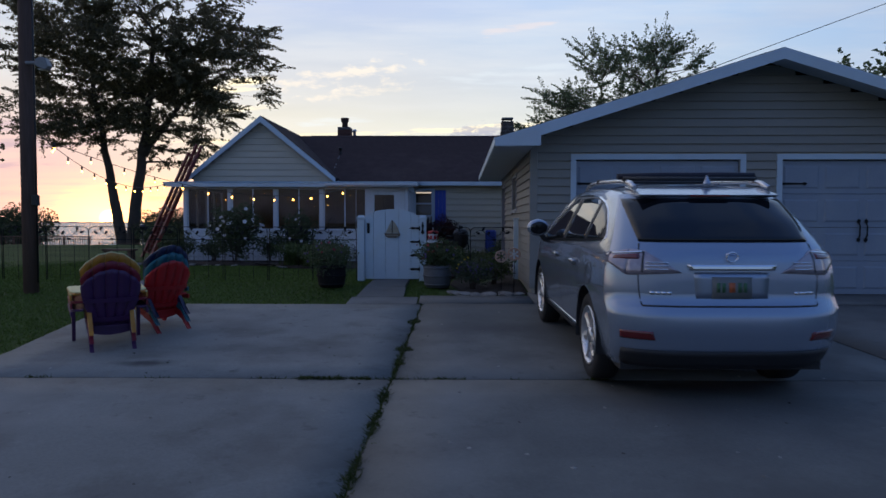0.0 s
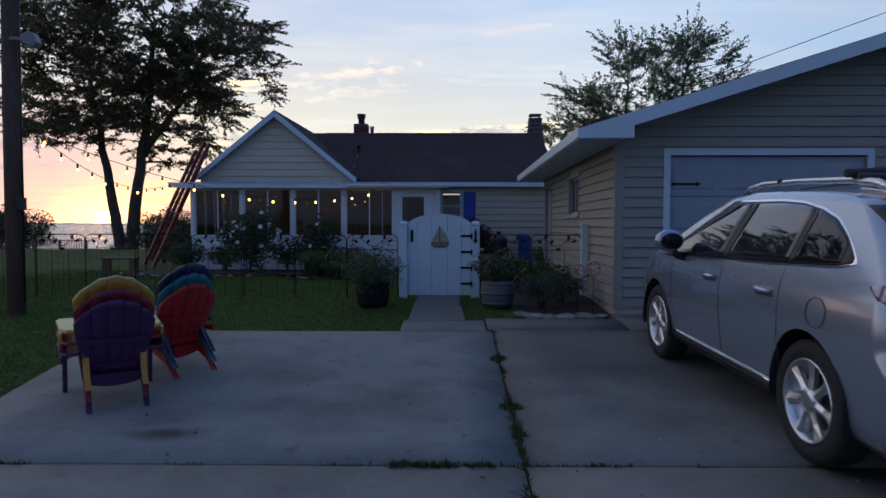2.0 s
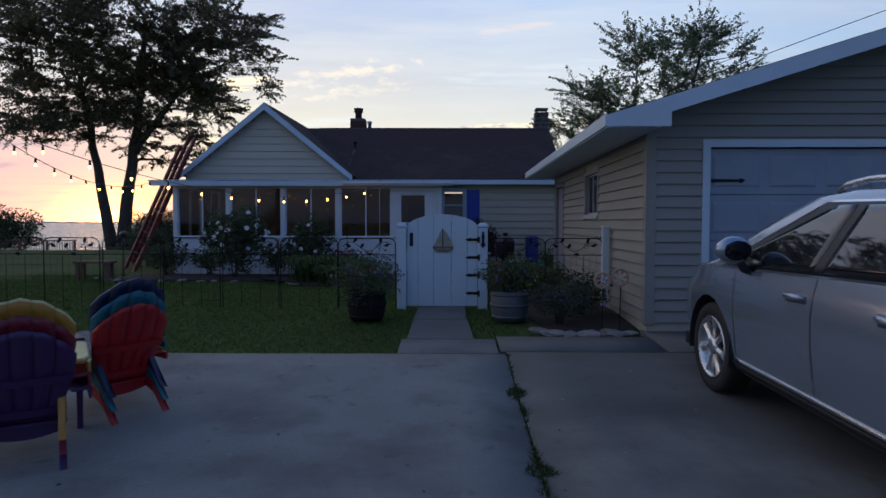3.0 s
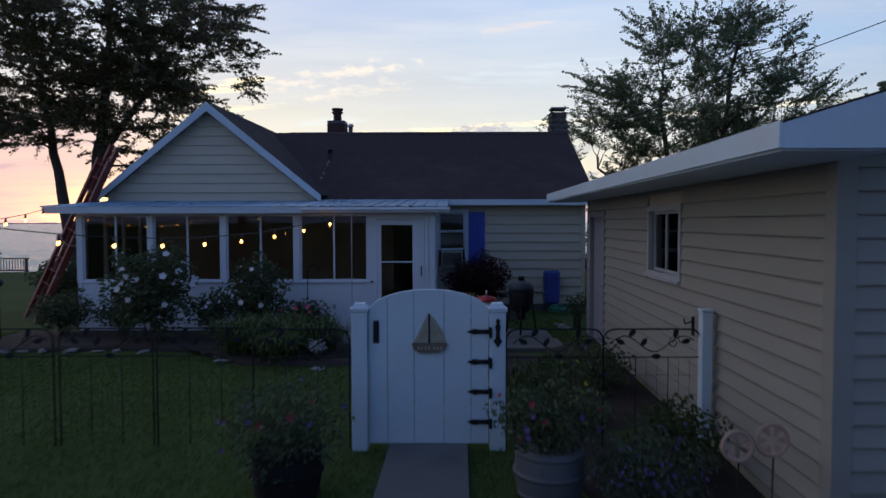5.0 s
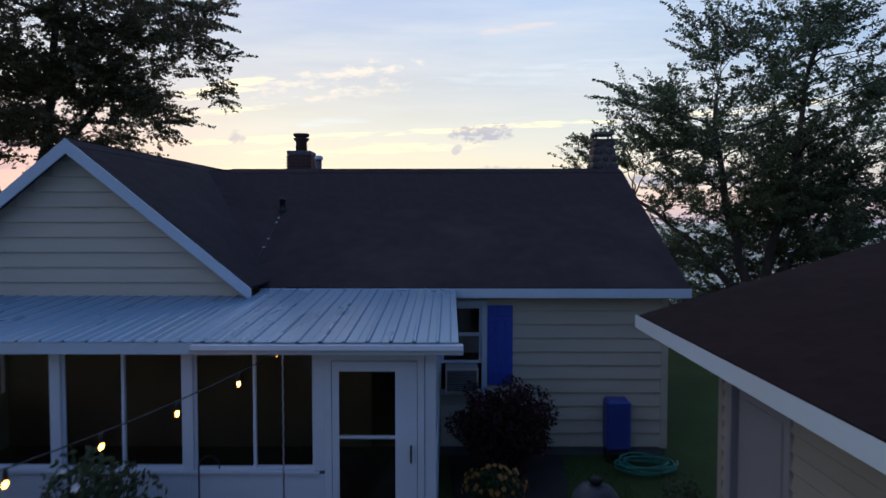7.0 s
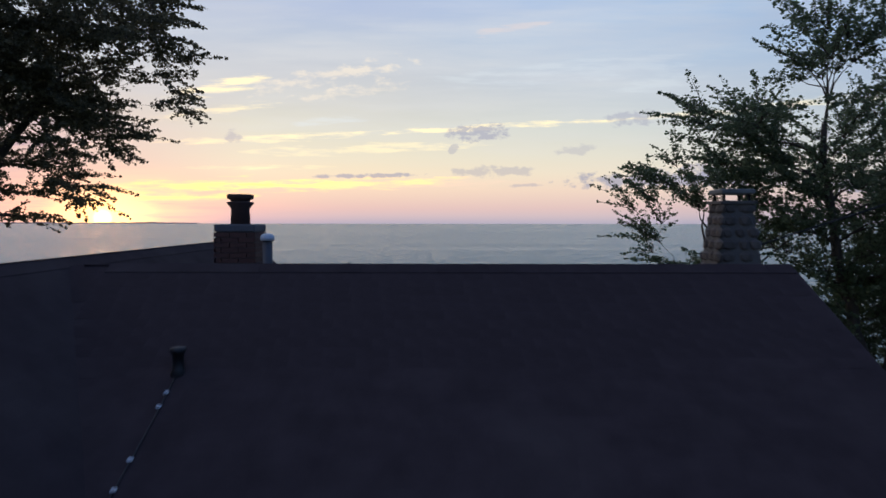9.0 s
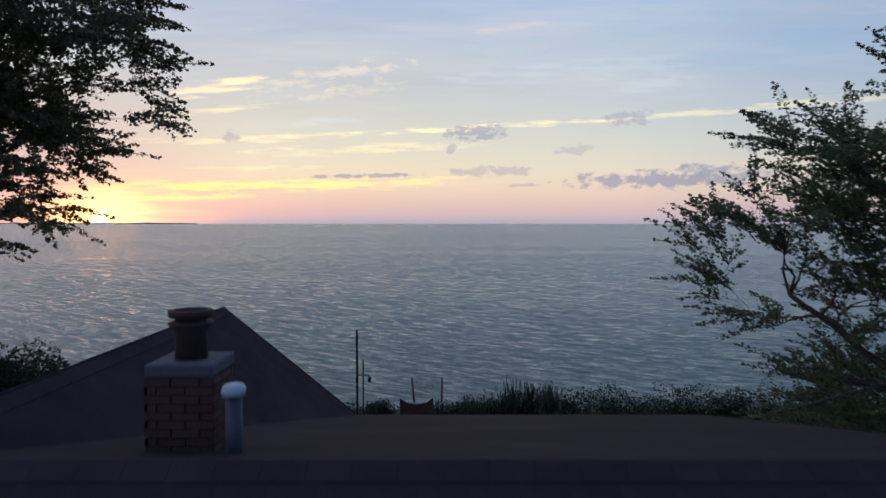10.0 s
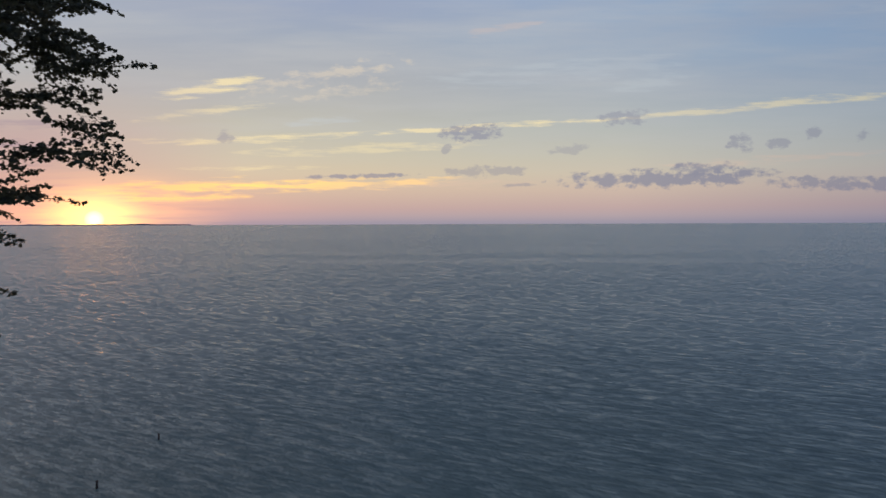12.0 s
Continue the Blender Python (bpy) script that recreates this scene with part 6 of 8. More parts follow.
        for k in range(7):
            t = 2 * math.pi * k / 7
            # a broad spoke with a ridge down its middle
            spoke = [((0.05, -0.030), (0.05, 0.0), (0.05, 0.030)), ((0.14, -0.026), (0.14, 0.0), (0.14, 0.026)), ((0.240, -0.044), (0.240, 0.0), (0.240, 0.044))]
            rows = []
            for line, lift in zip(spoke, (0.100, 0.094, 0.100)):
                row = []
                for j, (r, q) in enumerate(line):
                    row.append(bm.verts.new((r * math.cos(t) - q * math.sin(t), r * math.sin(t) + q * math.cos(t), lift - (0.0 if j == 1 else 0.014))))
                for r, q in (line[2], line[0]):
                    row.append(bm.verts.new((r * math.cos(t) - q * math.sin(t), r * math.sin(t) + q * math.cos(t), 0.05)))
                rows.append(row)
            for r0, r1 in zip(rows, rows[1:]):
                for j in range(5):
                    bm.faces.new((r0[j], r0[(j + 1) % 5], r1[(j + 1) % 5], r1[j]))
        lathe(bm, [(0.075, 0.05), (0.07, 0.10), (0.04, 0.108), (0.005, 0.108)], 20)
        bmesh.ops.transform(bm, matrix=turn_wheel, verts=bm.verts)
        part("rim", bm, ALLOY, wheel, local=True)
        bm = bmesh.new()
        lathe(bm, [(0.17, 0.0), (0.17, 0.03), (0.06, 0.035)], 30)
        bmesh.ops.transform(bm, matrix=turn_wheel, verts=bm.verts)
        part("brake_disc", bm, DARK_STEEL, wheel, local=True)
R = rear_point
patch("rear_window", R, ((-0.80, 1.205), (0.80, 1.205), (0.99, 1.525), (-0.99, 1.525)), 26, 8, CAR_GLASS, car, "dark wide rear window", 0.006)
bm = bmesh.new()
prism(bm, [(0.60, 1.536), (0.55, 1.553), (0.82, 1.615), (1.02, 1.630), (1.02, 1.58)], 0, -0.58, 0.58)
spoil = part("spoiler", bm, PAINT, car, local=True, bevel=0.012)
part("brake_light", box(-0.16, 0.16, 0.535, 0.56, 1.540, 1.553), RED_LENS, spoil, local=True)
patch("tailgate_seam", R, ((-0.74, 0.742), (0.74, 0.742), (0.74, 0.752), (-0.74, 0.752)), 20, 1, BLACK_PLASTIC, car, thick=0.003)
for s in (-1, 1):
    patch("tailgate_seam", R, ((s * 0.735, 0.75), (s * 0.745, 0.75), (s * 0.80, 1.19), (s * 0.79, 1.19)), 1, 12, BLACK_PLASTIC, car, thick=0.002)
    lamp = patch("tail_lamp", R, ((s * 0.42, 0.985), (s * 0.86, 0.962), (s * 0.86, 1.152), (s * 0.74, 1.140)), 12, 5, CLEAR_LENS, car, "clear and red tail lamp", 0.012)
    patch("lamp_corner", R, ((s * 0.861, 0.962), (s * 1.0, 1.045), (s * 1.0, 1.125), (s * 0.861, 1.152)), 6, 5, CLEAR_LENS, lamp, thick=0.012)
    patch("lamp_seam", R, ((s * 0.735, 0.985), (s * 0.75, 0.985), (s * 0.76, 1.135), (s * 0.745, 1.135)), 1, 5, BLACK_PLASTIC, lamp, thick=0.0135)
    patch("lamp_top_strip", R, ((s * 0.76, 1.128), (s * 0.99, 1.112), (s * 0.99, 1.122), (s * 0.76, 1.140)), 8, 1, CHROME, lamp, thick=0.0145)
    for zz in (1.005, 1.03, 1.055):
        patch("lamp_bar", R, ((s * 0.54, zz), (s * 0.72, zz), (s * 0.72, zz + 0.007), (s * 0.54, zz + 0.007)), 6, 1, CHROME, lamp, thick=0.0145)
    patch("red_section", R, ((s * 0.78, 1.080), (s * 0.975, 1.078), (s * 0.965, 1.105), (s * 0.78, 1.122)), 6, 3, RED_LENS, lamp, thick=0.0135)
    PS = lambda y, z, off, side=s: side_point(y, z, side, off)
    patch("lamp_side", PS, ((0.335, 1.045), (0.37, 1.07), (0.43, 1.112), (0.335, 1.125)), 4, 3, CLEAR_LENS, lamp, thick=0.01)
    patch("reflector", R, ((s * 0.66, 0.50), (s * 0.93, 0.50), (s * 0.93, 0.565), (s * 0.68, 0.565)), 8, 3, RED_LENS, car, thick=0.006)
patch("garnish", R, ((-0.36, 1.005), (0.36, 1.005), (0.38, 1.045), (-0.38, 1.045)), 16, 3, CHROME, car, "wide chrome tailgate bar", 0.022)
patch("plate_recess", R, ((-0.30, 0.80), (0.30, 0.80), (0.32, 0.99), (-0.32, 0.99)), 8, 4, PAINT, car, thick=0.001)
plate = patch("number_plate", R, ((-0.165, 0.80), (0.165, 0.80), (0.165, 0.955), (-0.165, 0.955)), 4, 2, mat("plate_white", (0.17, 0.175, 0.17), 0.5), car, "pale plate with an orange-red middle", 0.008)
GREEN_BAR, RED_BAR = mat("plate_green", (0.05, 0.14, 0.06), 0.5), mat("plate_orange", (0.5, 0.12, 0.04), 0.5)
for a, b, m_ in ((-0.13, -0.10, GREEN_BAR), (-0.085, -0.055, GREEN_BAR), (-0.025, 0.025, RED_BAR), (0.05, 0.08, GREEN_BAR), (0.095, 0.125, GREEN_BAR)):
    patch("plate_bar", R, ((a, 0.845), (b, 0.845), (b, 0.915), (a, 0.915)), 1, 1, m_, plate, thick=0.010)
bm = bmesh.new()
ov = [(0.045 * math.cos(t), 0.034 * math.sin(t)) for t in [2 * math.pi * i / 20 for i in range(20)]]
tube(bm, [R(0, 1.10) + Vector((a, -0.018, b)) for a, b in ov + ov[:1]], 0.006, 6)
part("badge", bm, CHROME, car, "plain chrome oval badge", local=True)
for s in (-1, 1):
    for i in range(4):
        a = s * 0.60 + i * 0.045 - 0.07
        patch("badge_bar", R, ((a, 0.825), (a + 0.034, 0.825), (a + 0.034, 0.848), (a, 0.848)), 1, 1, CHROME, car, thick=0.006)
patch("rear_valance", R, ((-0.95, 0.283), (0.95, 0.283), (0.93, 0.425), (-0.93, 0.425)), 20, 3, BLACK_PLASTIC, car, "black lower bumper", 0.008)
part("underbody", box(-0.80, 0.80, 0.25, 4.5, 0.24, 0.34), BLACK_PLASTIC, car, local=True)
# cross bars and a rolled cover on the roof
for y in (1.0, 1.95):
    bm = bmesh.new()
    tube(bm, [(-0.60, y, 1.692), (0.60, y, 1.692)], 0.018, 8)
    part("cross_bar", bm, BLACK_PLASTIC, car, local=True)
bm = bmesh.new()
tube(bm, [(-0.63, 1.08, 1.712), (-0.3, 1.08, 1.718), (0.3, 1.08, 1.722), (0.62, 1.08, 1.724)], [0.026, 0.031, 0.031, 0.026], 8)
part("foam_pad", bm, mat("navy_foam_pad", (0.018, 0.02, 0.035), 0.8), car, "dark foam pad round the cross bar", local=True)
bm = bmesh.new()
lathe(bm, [(0.04, 1.64), (0.035, 1.655), (0.015, 1.685), (0.004, 1.72)], 10, (0.1, 0.86, 0))
part("aerial", bm, PAINT, car, local=True)
WS = lambda s, y0, off: Vector((s * car_half(car_top(y0)) * car_taper(y0), y0, car_top(y0) + 0.055 * (1 - abs(s) ** 2.4) + off))
patch("windscreen", WS, ((-0.92, 2.62), (0.92, 2.62), (0.95, 3.56), (-0.95, 3.56)), 16, 10, CAR_GLASS, car, thick=0.004)

# ---- stacked garden chairs ----
def resin(name, c):
    return mat(name, c, 0.42, var=0.10, s1=4, s2=80, bump=0.05, tint=tuple(v * 0.6 for v in c), tint_amount=0.3, tint_scale=5)


def garden_chair(m, colour, label):
    """A moulded fan-back garden chair: y forwards, standing on z = 0."""
    c = thing("adirondack_chair", (0, 0, 0), label, "chair", "stacked garden chairs")
    c.matrix_world = m

    def half_width(s):
        return lerp_table(s, ((0.0, 0.215), (0.12, 0.235), (0.30, 0.290), (0.45, 0.312), (0.60, 0.318), (0.80, 0.318)))

    def tilt(x, s, off=0.0):
        """A point on the leaning, slightly hollow back: s metres up from the seat."""
        return Vector((x, -0.19 - s * 0.40 - 0.045 * (1 - (x / 0.32) ** 2) + off, 0.25 + s * 0.90))
    n = 5
    for k in range(n):
        bm = bmesh.new()
        rows = []
        for j in range(11):
            s = j / 10
            row = []
            for e, o in ((0, 0), (1, 0), (2, 0), (2, -0.016), (1, -0.020), (0, -0.016)):
                f = -1 + 2 * (k + (0.012, 0.5, 0.988)[e]) / n
                top = 0.690 - 0.205 * abs(f) ** 2.1 - (0.012 if e != 1 else 0.0)
                h = s * top
                row.append(bm.verts.new(tilt(f * half_width(h), h, o)))
            rows.append(row)
        for r0, r1 in zip(rows, rows[1:]):
            for i in range(6):
                bm.faces.new((r0[i], r0[(i + 1) % 6], r1[(i + 1) % 6], r1[i])).smooth = i in (0, 1, 3, 4)
        bm.faces.new(rows[0])
        bm.faces.new(rows[-1][::-1])
        part("back_slat", bm, colour, c, local=True)
    for s, w in ((0.06, 0.235), (0.30, 0.285)):
        bm = bmesh.new()
        ring_pts = [[bm.verts.new(tilt(x * w, s + dz, dy)) for dz, dy in ((-0.028, -0.018), (-0.028, -0.040), (0.028, -0.040), (0.028, -0.018))] for x in (-1, -0.5, 0, 0.5, 1)]
        for p, q in zip(ring_pts, ring_pts[1:]):
            for i in range(4):
                bm.faces.new((p[i], p[(i + 1) % 4], q[(i + 1) % 4], q[i]))
        bm.faces.new(ring_pts[0][::-1])
        bm.faces.new(ring_pts[-1])
        part("back_rail", bm, colour, c, local=True)
    for k in range(6):
        y = 0.36 - k * 0.102
        z = 0.365 - (0.36 - y) * 0.22
        bm = bmesh.new()
        prism(bm, [(y, z - 0.022), (y, z), (y - 0.098, z - 0.021), (y - 0.098, z - 0.043)], 0, -0.25, 0.25)
        part("seat_slat", bm, colour, c, local=True)
    # curved apron under the back of the seat
    bm = bmesh.new()
    arc = [(-0.225 + 0.45 * i / 8, 0.155 - 0.035 * math.sin(math.pi * i / 8)) for i in range(9)]
    prism(bm, arc + [(0.225, 0.25), (-0.225, 0.25)], 1, -0.215, -0.195)
    part("seat_apron", bm, colour, c, local=True)
    for s in (-1, 1):
        bm = bmesh.new()
        prism(bm, [(s * 0.25, 0.40), (s * 0.30, 0.43), (s * 0.39, 0.42), (s * 0.415, 0.34), (s * 0.40, -0.16), (s * 0.36, -0.25), (s * 0.28, -0.25), (s * 0.25, -0.10)], 2, 0.400, 0.425)
        part("arm", bm, colour, c, local=True, bevel=0.008)
        bm = bmesh.new()
        prism(bm, [(-0.24, 0.345), (0.40, 0.355), (0.40, 0.401), (-0.24, 0.401)], 0, min(s * 0.385, s * 0.405), max(s * 0.385, s * 0.405))
        part("arm_skirt", bm, colour, c, local=True)
        bm = bmesh.new()
        prism(bm, [(0.27, 0.0), (0.33, 0.0), (0.38, 0.399), (0.23, 0.399)], 0, min(s * 0.335, s * 0.375), max(s * 0.335, s * 0.375))
        part("front_leg", bm, colour, c, local=True, bevel=0.006)
        # rear leg: a tapering blade that splays out towards its foot
        bm = bmesh.new()
        rows = []
        for t, (y, z, deep) in zip((0, 0.2, 0.6, 1.0), ((0.30, 0.345, 0.05), (-0.05, 0.285, 0.06), (-0.36, 0.165, 0.05), (-0.53, 0.0, 0.032))):
            xo = s * (0.225 - 0.01 * t)
            rows.append([bm.verts.new((xo + dx, y + dy * 0.4, z + (dy if z > 0 else 0))) for dx, dy in ((-0.022, -deep), (0.022, -deep), (0.022, deep), (-0.022, deep))])
        for p, q in zip(rows, rows[1:]):
            for i in range(4):
                bm.faces.new((p[i], p[(i + 1) % 4], q[(i + 1) % 4], q[i]))
        bm.faces.new(rows[0][::-1])
        bm.faces.new(rows[-1])
        part("rear_leg", bm, colour, c, local=True, bevel=0.004)
    return c


PURPLE, MAROON = resin("purple_resin", (0.060, 0.018, 0.080)), resin("maroon_resin", (0.20, 0.014, 0.03))
ORANGE, PALE = resin("orange_resin", (0.50, 0.22, 0.03)), resin("pale_yellow_resin", (0.62, 0.60, 0.30))
RED, TEAL, NAVY = resin("red_resin", (0.42, 0.012, 0.014)), resin("teal_resin", (0.015, 0.13, 0.17)), resin("navy_resin", (0.012, 0.018, 0.06))
for x, y, yaw, lift, stack in ((-2.35, 7.72, 33, 0.086, ((PURPLE, "purple"), (MAROON, "maroon"), (ORANGE, "orange"), (PALE, "pale yellow"))),
                         (-2.29, 8.64, 55, 0.094, ((RED, "bright red"), (TEAL, "teal"), (NAVY, "navy blue")))):
    for i, (col, word) in enumerate(stack):
        m = pose(x, y, ground_z(x, y) + 0.032, 1.2, 0, yaw) @ Matrix.Diagonal((0.94, 0.94, 1.0, 1.0)) @ pose(0, 0.018 * i, lift * min(i, 2) + 0.012 * max(0, i - 2))
        garden_chair(m, col, f"{word} plastic Adirondack chair in a nested stack" if i else f"{word} plastic Adirondack chair at the foot of a stack")

# ---- utility pole, lamp, string lights, wires ----
pole = thing("utility_pole", (-5.75, 11.55, -0.05), "round dark wooden utility pole on the lawn", "pole")
bm = bmesh.new()
tube(bm, [(-5.75, 11.55, -0.3), (-5.75, 11.55, 3), (-5.74, 11.56, 6), (-5.73, 11.56, 9.2)], [0.122, 0.116, 0.110, 0.100], 16)
part("shaft", bm, POLE_WOOD, pole)
bm = bmesh.new()
tube(bm, [(-5.59, 11.5, 0.1), (-5.59, 11.51, 3.2), (-5.61, 11.52, 7.5)], 0.016, 6)
part("conduit", bm, BLACK_PLASTIC, pole)
part("junction_box", box(-5.63, -5.54, 11.42, 11.52, 1.42, 1.60), BLACK_PLASTIC, pole, bevel=0.008)
LAMP_GREY = mat("dull_grey_casting", (0.22, 0.23, 0.24), 0.6, 0.3)
yl = thing("yard_light", (-5.61, 11.45, 3.8), "boxy grey floodlight bracketed to the pole", "lamp")
part("bracket", box(-5.67, -5.45, 11.40, 11.45, 3.80, 3.85), LAMP_GREY, yl, bevel=0.01)
bm = bmesh.new()
prism(bm, [(-5.47, 3.76), (-5.29, 3.69), (-5.24, 3.76), (-5.29, 3.89), (-5.36, 3.91), (-5.46, 3.87)], 1, 11.34, 11.48)
head = part("head", bm, LAMP_GREY, yl, bevel=0.012)
part("lens", box(-5.43, -5.31, 11.36, 11.46, 3.70, 3.715), mat("frosted_lens", (0.35, 0.35, 0.36), 0.3), head)

BULB = lamp_mat("warm_filament_bulb", (1.0, 0.42, 0.08), 11.0)


def string_lights(name, a, b, sag, count, label, phase):
    s = thing(name, (a[0], a[1], a[2]), label, "string lights")
    pts = []
    for i in range(33):
        t = i / 32
        p = Vector(a).lerp(Vector(b), t)
        p.z -= sag * 4 * t * (1 - t)
        pts.append(p)
    bm = bmesh.new()
    tube(bm, pts, 0.006, 5)
    part("wire", bm, BLACK_PLASTIC, s)
    for k in range(count):
        t = (k + phase) / count
        p = Vector(a).lerp(Vector(b), t)
        p.z -= sag * 4 * t * (1 - t)
        bm = bmesh.new()
        lathe(bm, [(0.013, p.z + 0.005), (0.017, p.z - 0.03), (0.017, p.z - 0.075), (0.013, p.z - 0.08)], 8, (p.x, p.y, 0))
        sock = part("socket", bm, BLACK_PLASTIC, s)
        bm = bmesh.new()
        lathe(bm, [(0.010, p.z - 0.08), (0.015, p.z - 0.088), (0.019, p.z - 0.104), (0.015, p.z - 0.120), (0.006, p.z - 0.128)], 10, (p.x, p.y, 0))
        part("bulb", bm, BULB, sock, "glowing amber bulb")
    return s


string_lights("string_lights", (-5.63, 11.6, 2.68), (-6.72, 18.98, 2.24), 0.42, 12, "string of glowing amber bulbs from pole to porch corner", 0.95)
string_lights("string_lights", (-5.63, 11.6, 2.62), (-1.34, 18.94, 2.14), 0.56, 13, "sagging string of glowing amber bulbs to the porch eave", 0.45)
wire = thing("power_line", (2.2, 29, 3.6), "thin black overhead power line to the house", "cable")
bm = bmesh.new()
pts = []
for i in range(25):
    t = i / 24
    p = Vector((2.6, 28.6, 3.9)).lerp(Vector((34, 21, 14.4)), t)
    p.z -= -1.5 * t * (1 - t)
    pts.append(p)
tube(bm, pts, 0.014, 5)
part("wire", bm, BLACK_PLASTIC, wire)

# ---- ladder against the house ----
ladder = thing("extension_ladder", (-7.9, 20.5, 0), "worn dark red extension ladder leaning on the roof edge", "ladder")
LADDER = mat("worn_red_paint", (0.16, 0.026, 0.022), 0.55, var=0.3, s1=2, s2=40, tint=(0.20, 0.18, 0.17), tint_amount=0.5, tint_scale=3.0)
la, lb = Vector((-8.05, 20.55, 0.0)), Vector((-6.62, 21.15, 3.65))
up = (lb - la).normalized()
across = Vector((0.88, -0.47, 0)).normalized()
across = (across - up * across.dot(up)).normalized()
deep = up.cross(across)
span = (lb - la).length
for off, shift, r0, r1 in ((-0.20, 0, 0, span - 0.35), (0.20, 0, 0, span - 0.35), (-0.125, 0.09, 0.2, span), (0.125, 0.09, 0.2, span)):
    bm = bmesh.new()
    c0, c1 = la + up * r0 + across * off + deep * shift, la + up * r1 + across * off + deep * shift
    vs = [[bm.verts.new(c + across * i * 0.036 + deep * j * 0.042) for i, j in ((-1, -1), (1, -1), (1, 1), (-1, 1))] for c in (c0, c1)]
    for i in range(4):
        bm.faces.new((vs[0][i], vs[0][(i + 1) % 4], vs[1][(i + 1) % 4], vs[1][i]))
    bm.faces.new(vs[0][::-1])
    bm.faces.new(vs[1])
    part("rail", bm, LADDER, ladder, bevel=0.005)
for k in range(13):
    for shift, w, r0 in ((0, 0.20, 0.2), (0.09, 0.125, 0.35)):
        c = la + up * (r0 + k * 0.3) + deep * shift
        if (c - la).dot(up) > span - (0.40 if shift == 0 else 0.05):
            continue
        bm = bmesh.new()
        tube(bm, [c - across * w, c + across * w], 0.019, 6)
        part("rung", bm, LADDER, ladder)
bm = bmesh.new()
c = la + up * 1.75
tube(bm, [c + across * (0.29 * math.cos(t)) + deep * (0.03 + 0.12 * math.sin(t)) + up * 0.05 * math.sin(2 * t) for t in [2 * math.pi * i / 18 for i in range(19)]], 0.010, 6, False)
part("rope", bm, GREY_WOOD, ladder, "pale rope tied round the rails")

# ---- planting ----
def leafy_points(rng, n, centre, radii, shell=0.5):
    d = rng.normal(size=(n, 3))
    d /= np.linalg.norm(d, axis=1)[:, None]
    r = rng.uniform(size=n) ** shell
    lump = 1 + 0.22 * np.sin(d[:, 0] * 5 + centre[0]) * np.cos(d[:, 1] * 4 + centre[1] * 3) + 0.15 * np.sin(d[:, 2] * 7 + d[:, 0] * 6)
    return np.array(centre) + d * (r * lump)[:, None] * np.array(radii)


def flower_mesh(bm, p, r, facing, petals=5):
    f = Vector(facing).normalized()
    a = f.orthogonal().normalized()
    b = f.cross(a)
    for k in range(petals):
        t = 2 * math.pi * k / petals
        d, s = a * math.cos(t) + b * math.sin(t), -a * math.sin(t) + b * math.cos(t)
        q = [p, p + d * r * 0.55 + s * r * 0.42 + f * r * 0.12, p + d * r + f * r * 0.25, p + d * r * 0.55 - s * r * 0.42 + f * r * 0.12]
        bm.faces.new([bm.verts.new(v) for v in q])
    return bm


def shrub(name, at, radii, material, label, category, leaf=0.06, count=2500, seed=0, flower=None, blooms=0, bloom=0.055, lift=0.15, front_only=True):
    rng, rnd = np.random.default_rng(seed), random.Random(seed)
    s = thing(name, at, label, category)
    base = Vector(at)
    for k in range(7):
        bm = bmesh.new()
        t = rnd.uniform(0, 6.28)
        tip = base + Vector((math.cos(t) * radii[0] * rnd.uniform(0.2, 0.8), math.sin(t) * radii[1] * rnd.uniform(0.2, 0.8), lift + radii[2] * rnd.uniform(0.9, 1.8)))
        mid = base.lerp(tip, 0.5) + Vector((rnd.uniform(-.05, .05), rnd.uniform(-.05, .05), 0.08))
        tube(bm, [base + Vector((rnd.uniform(-.06, .06), rnd.uniform(-.06, .06), -0.05)), mid, tip], [0.014, 0.010, 0.004], 5)
        part("stem", bm, BARK, s)
    c = base + Vector((0, 0, lift + radii[2]))
    pts = leafy_points(rng, count, tuple(c), radii, 0.45)
    pts = pts[pts[:, 2] > base.z + 0.03]
    me = leaves_mesh("foliage", pts - np.array(at), rng.uniform(0.6, 1.3, len(pts)) * leaf, rng, material)
    ob = new("foliage", me)
    ob.parent, ob["kind"] = s, "stuff"
    for k in range(blooms):
        for _ in range(30):
            d = Vector((rnd.gauss(0, 1), rnd.gauss(0, 1) - (0.9 if front_only else 0), rnd.gauss(0.35, 0.7))).normalized()
            p = c + Vector((d.x * radii[0], d.y * radii[1], d.z * radii[2])) * rnd.uniform(0.9, 1.12)
            if p.z > base.z + 0.15:
                break
        bm = bmesh.new()
        flower_mesh(bm, p, bloom * rnd.uniform(0.8, 1.2), d + Vector((0, -0.6, 0.2)))
        part("flower", bm, flower, s)
    return s


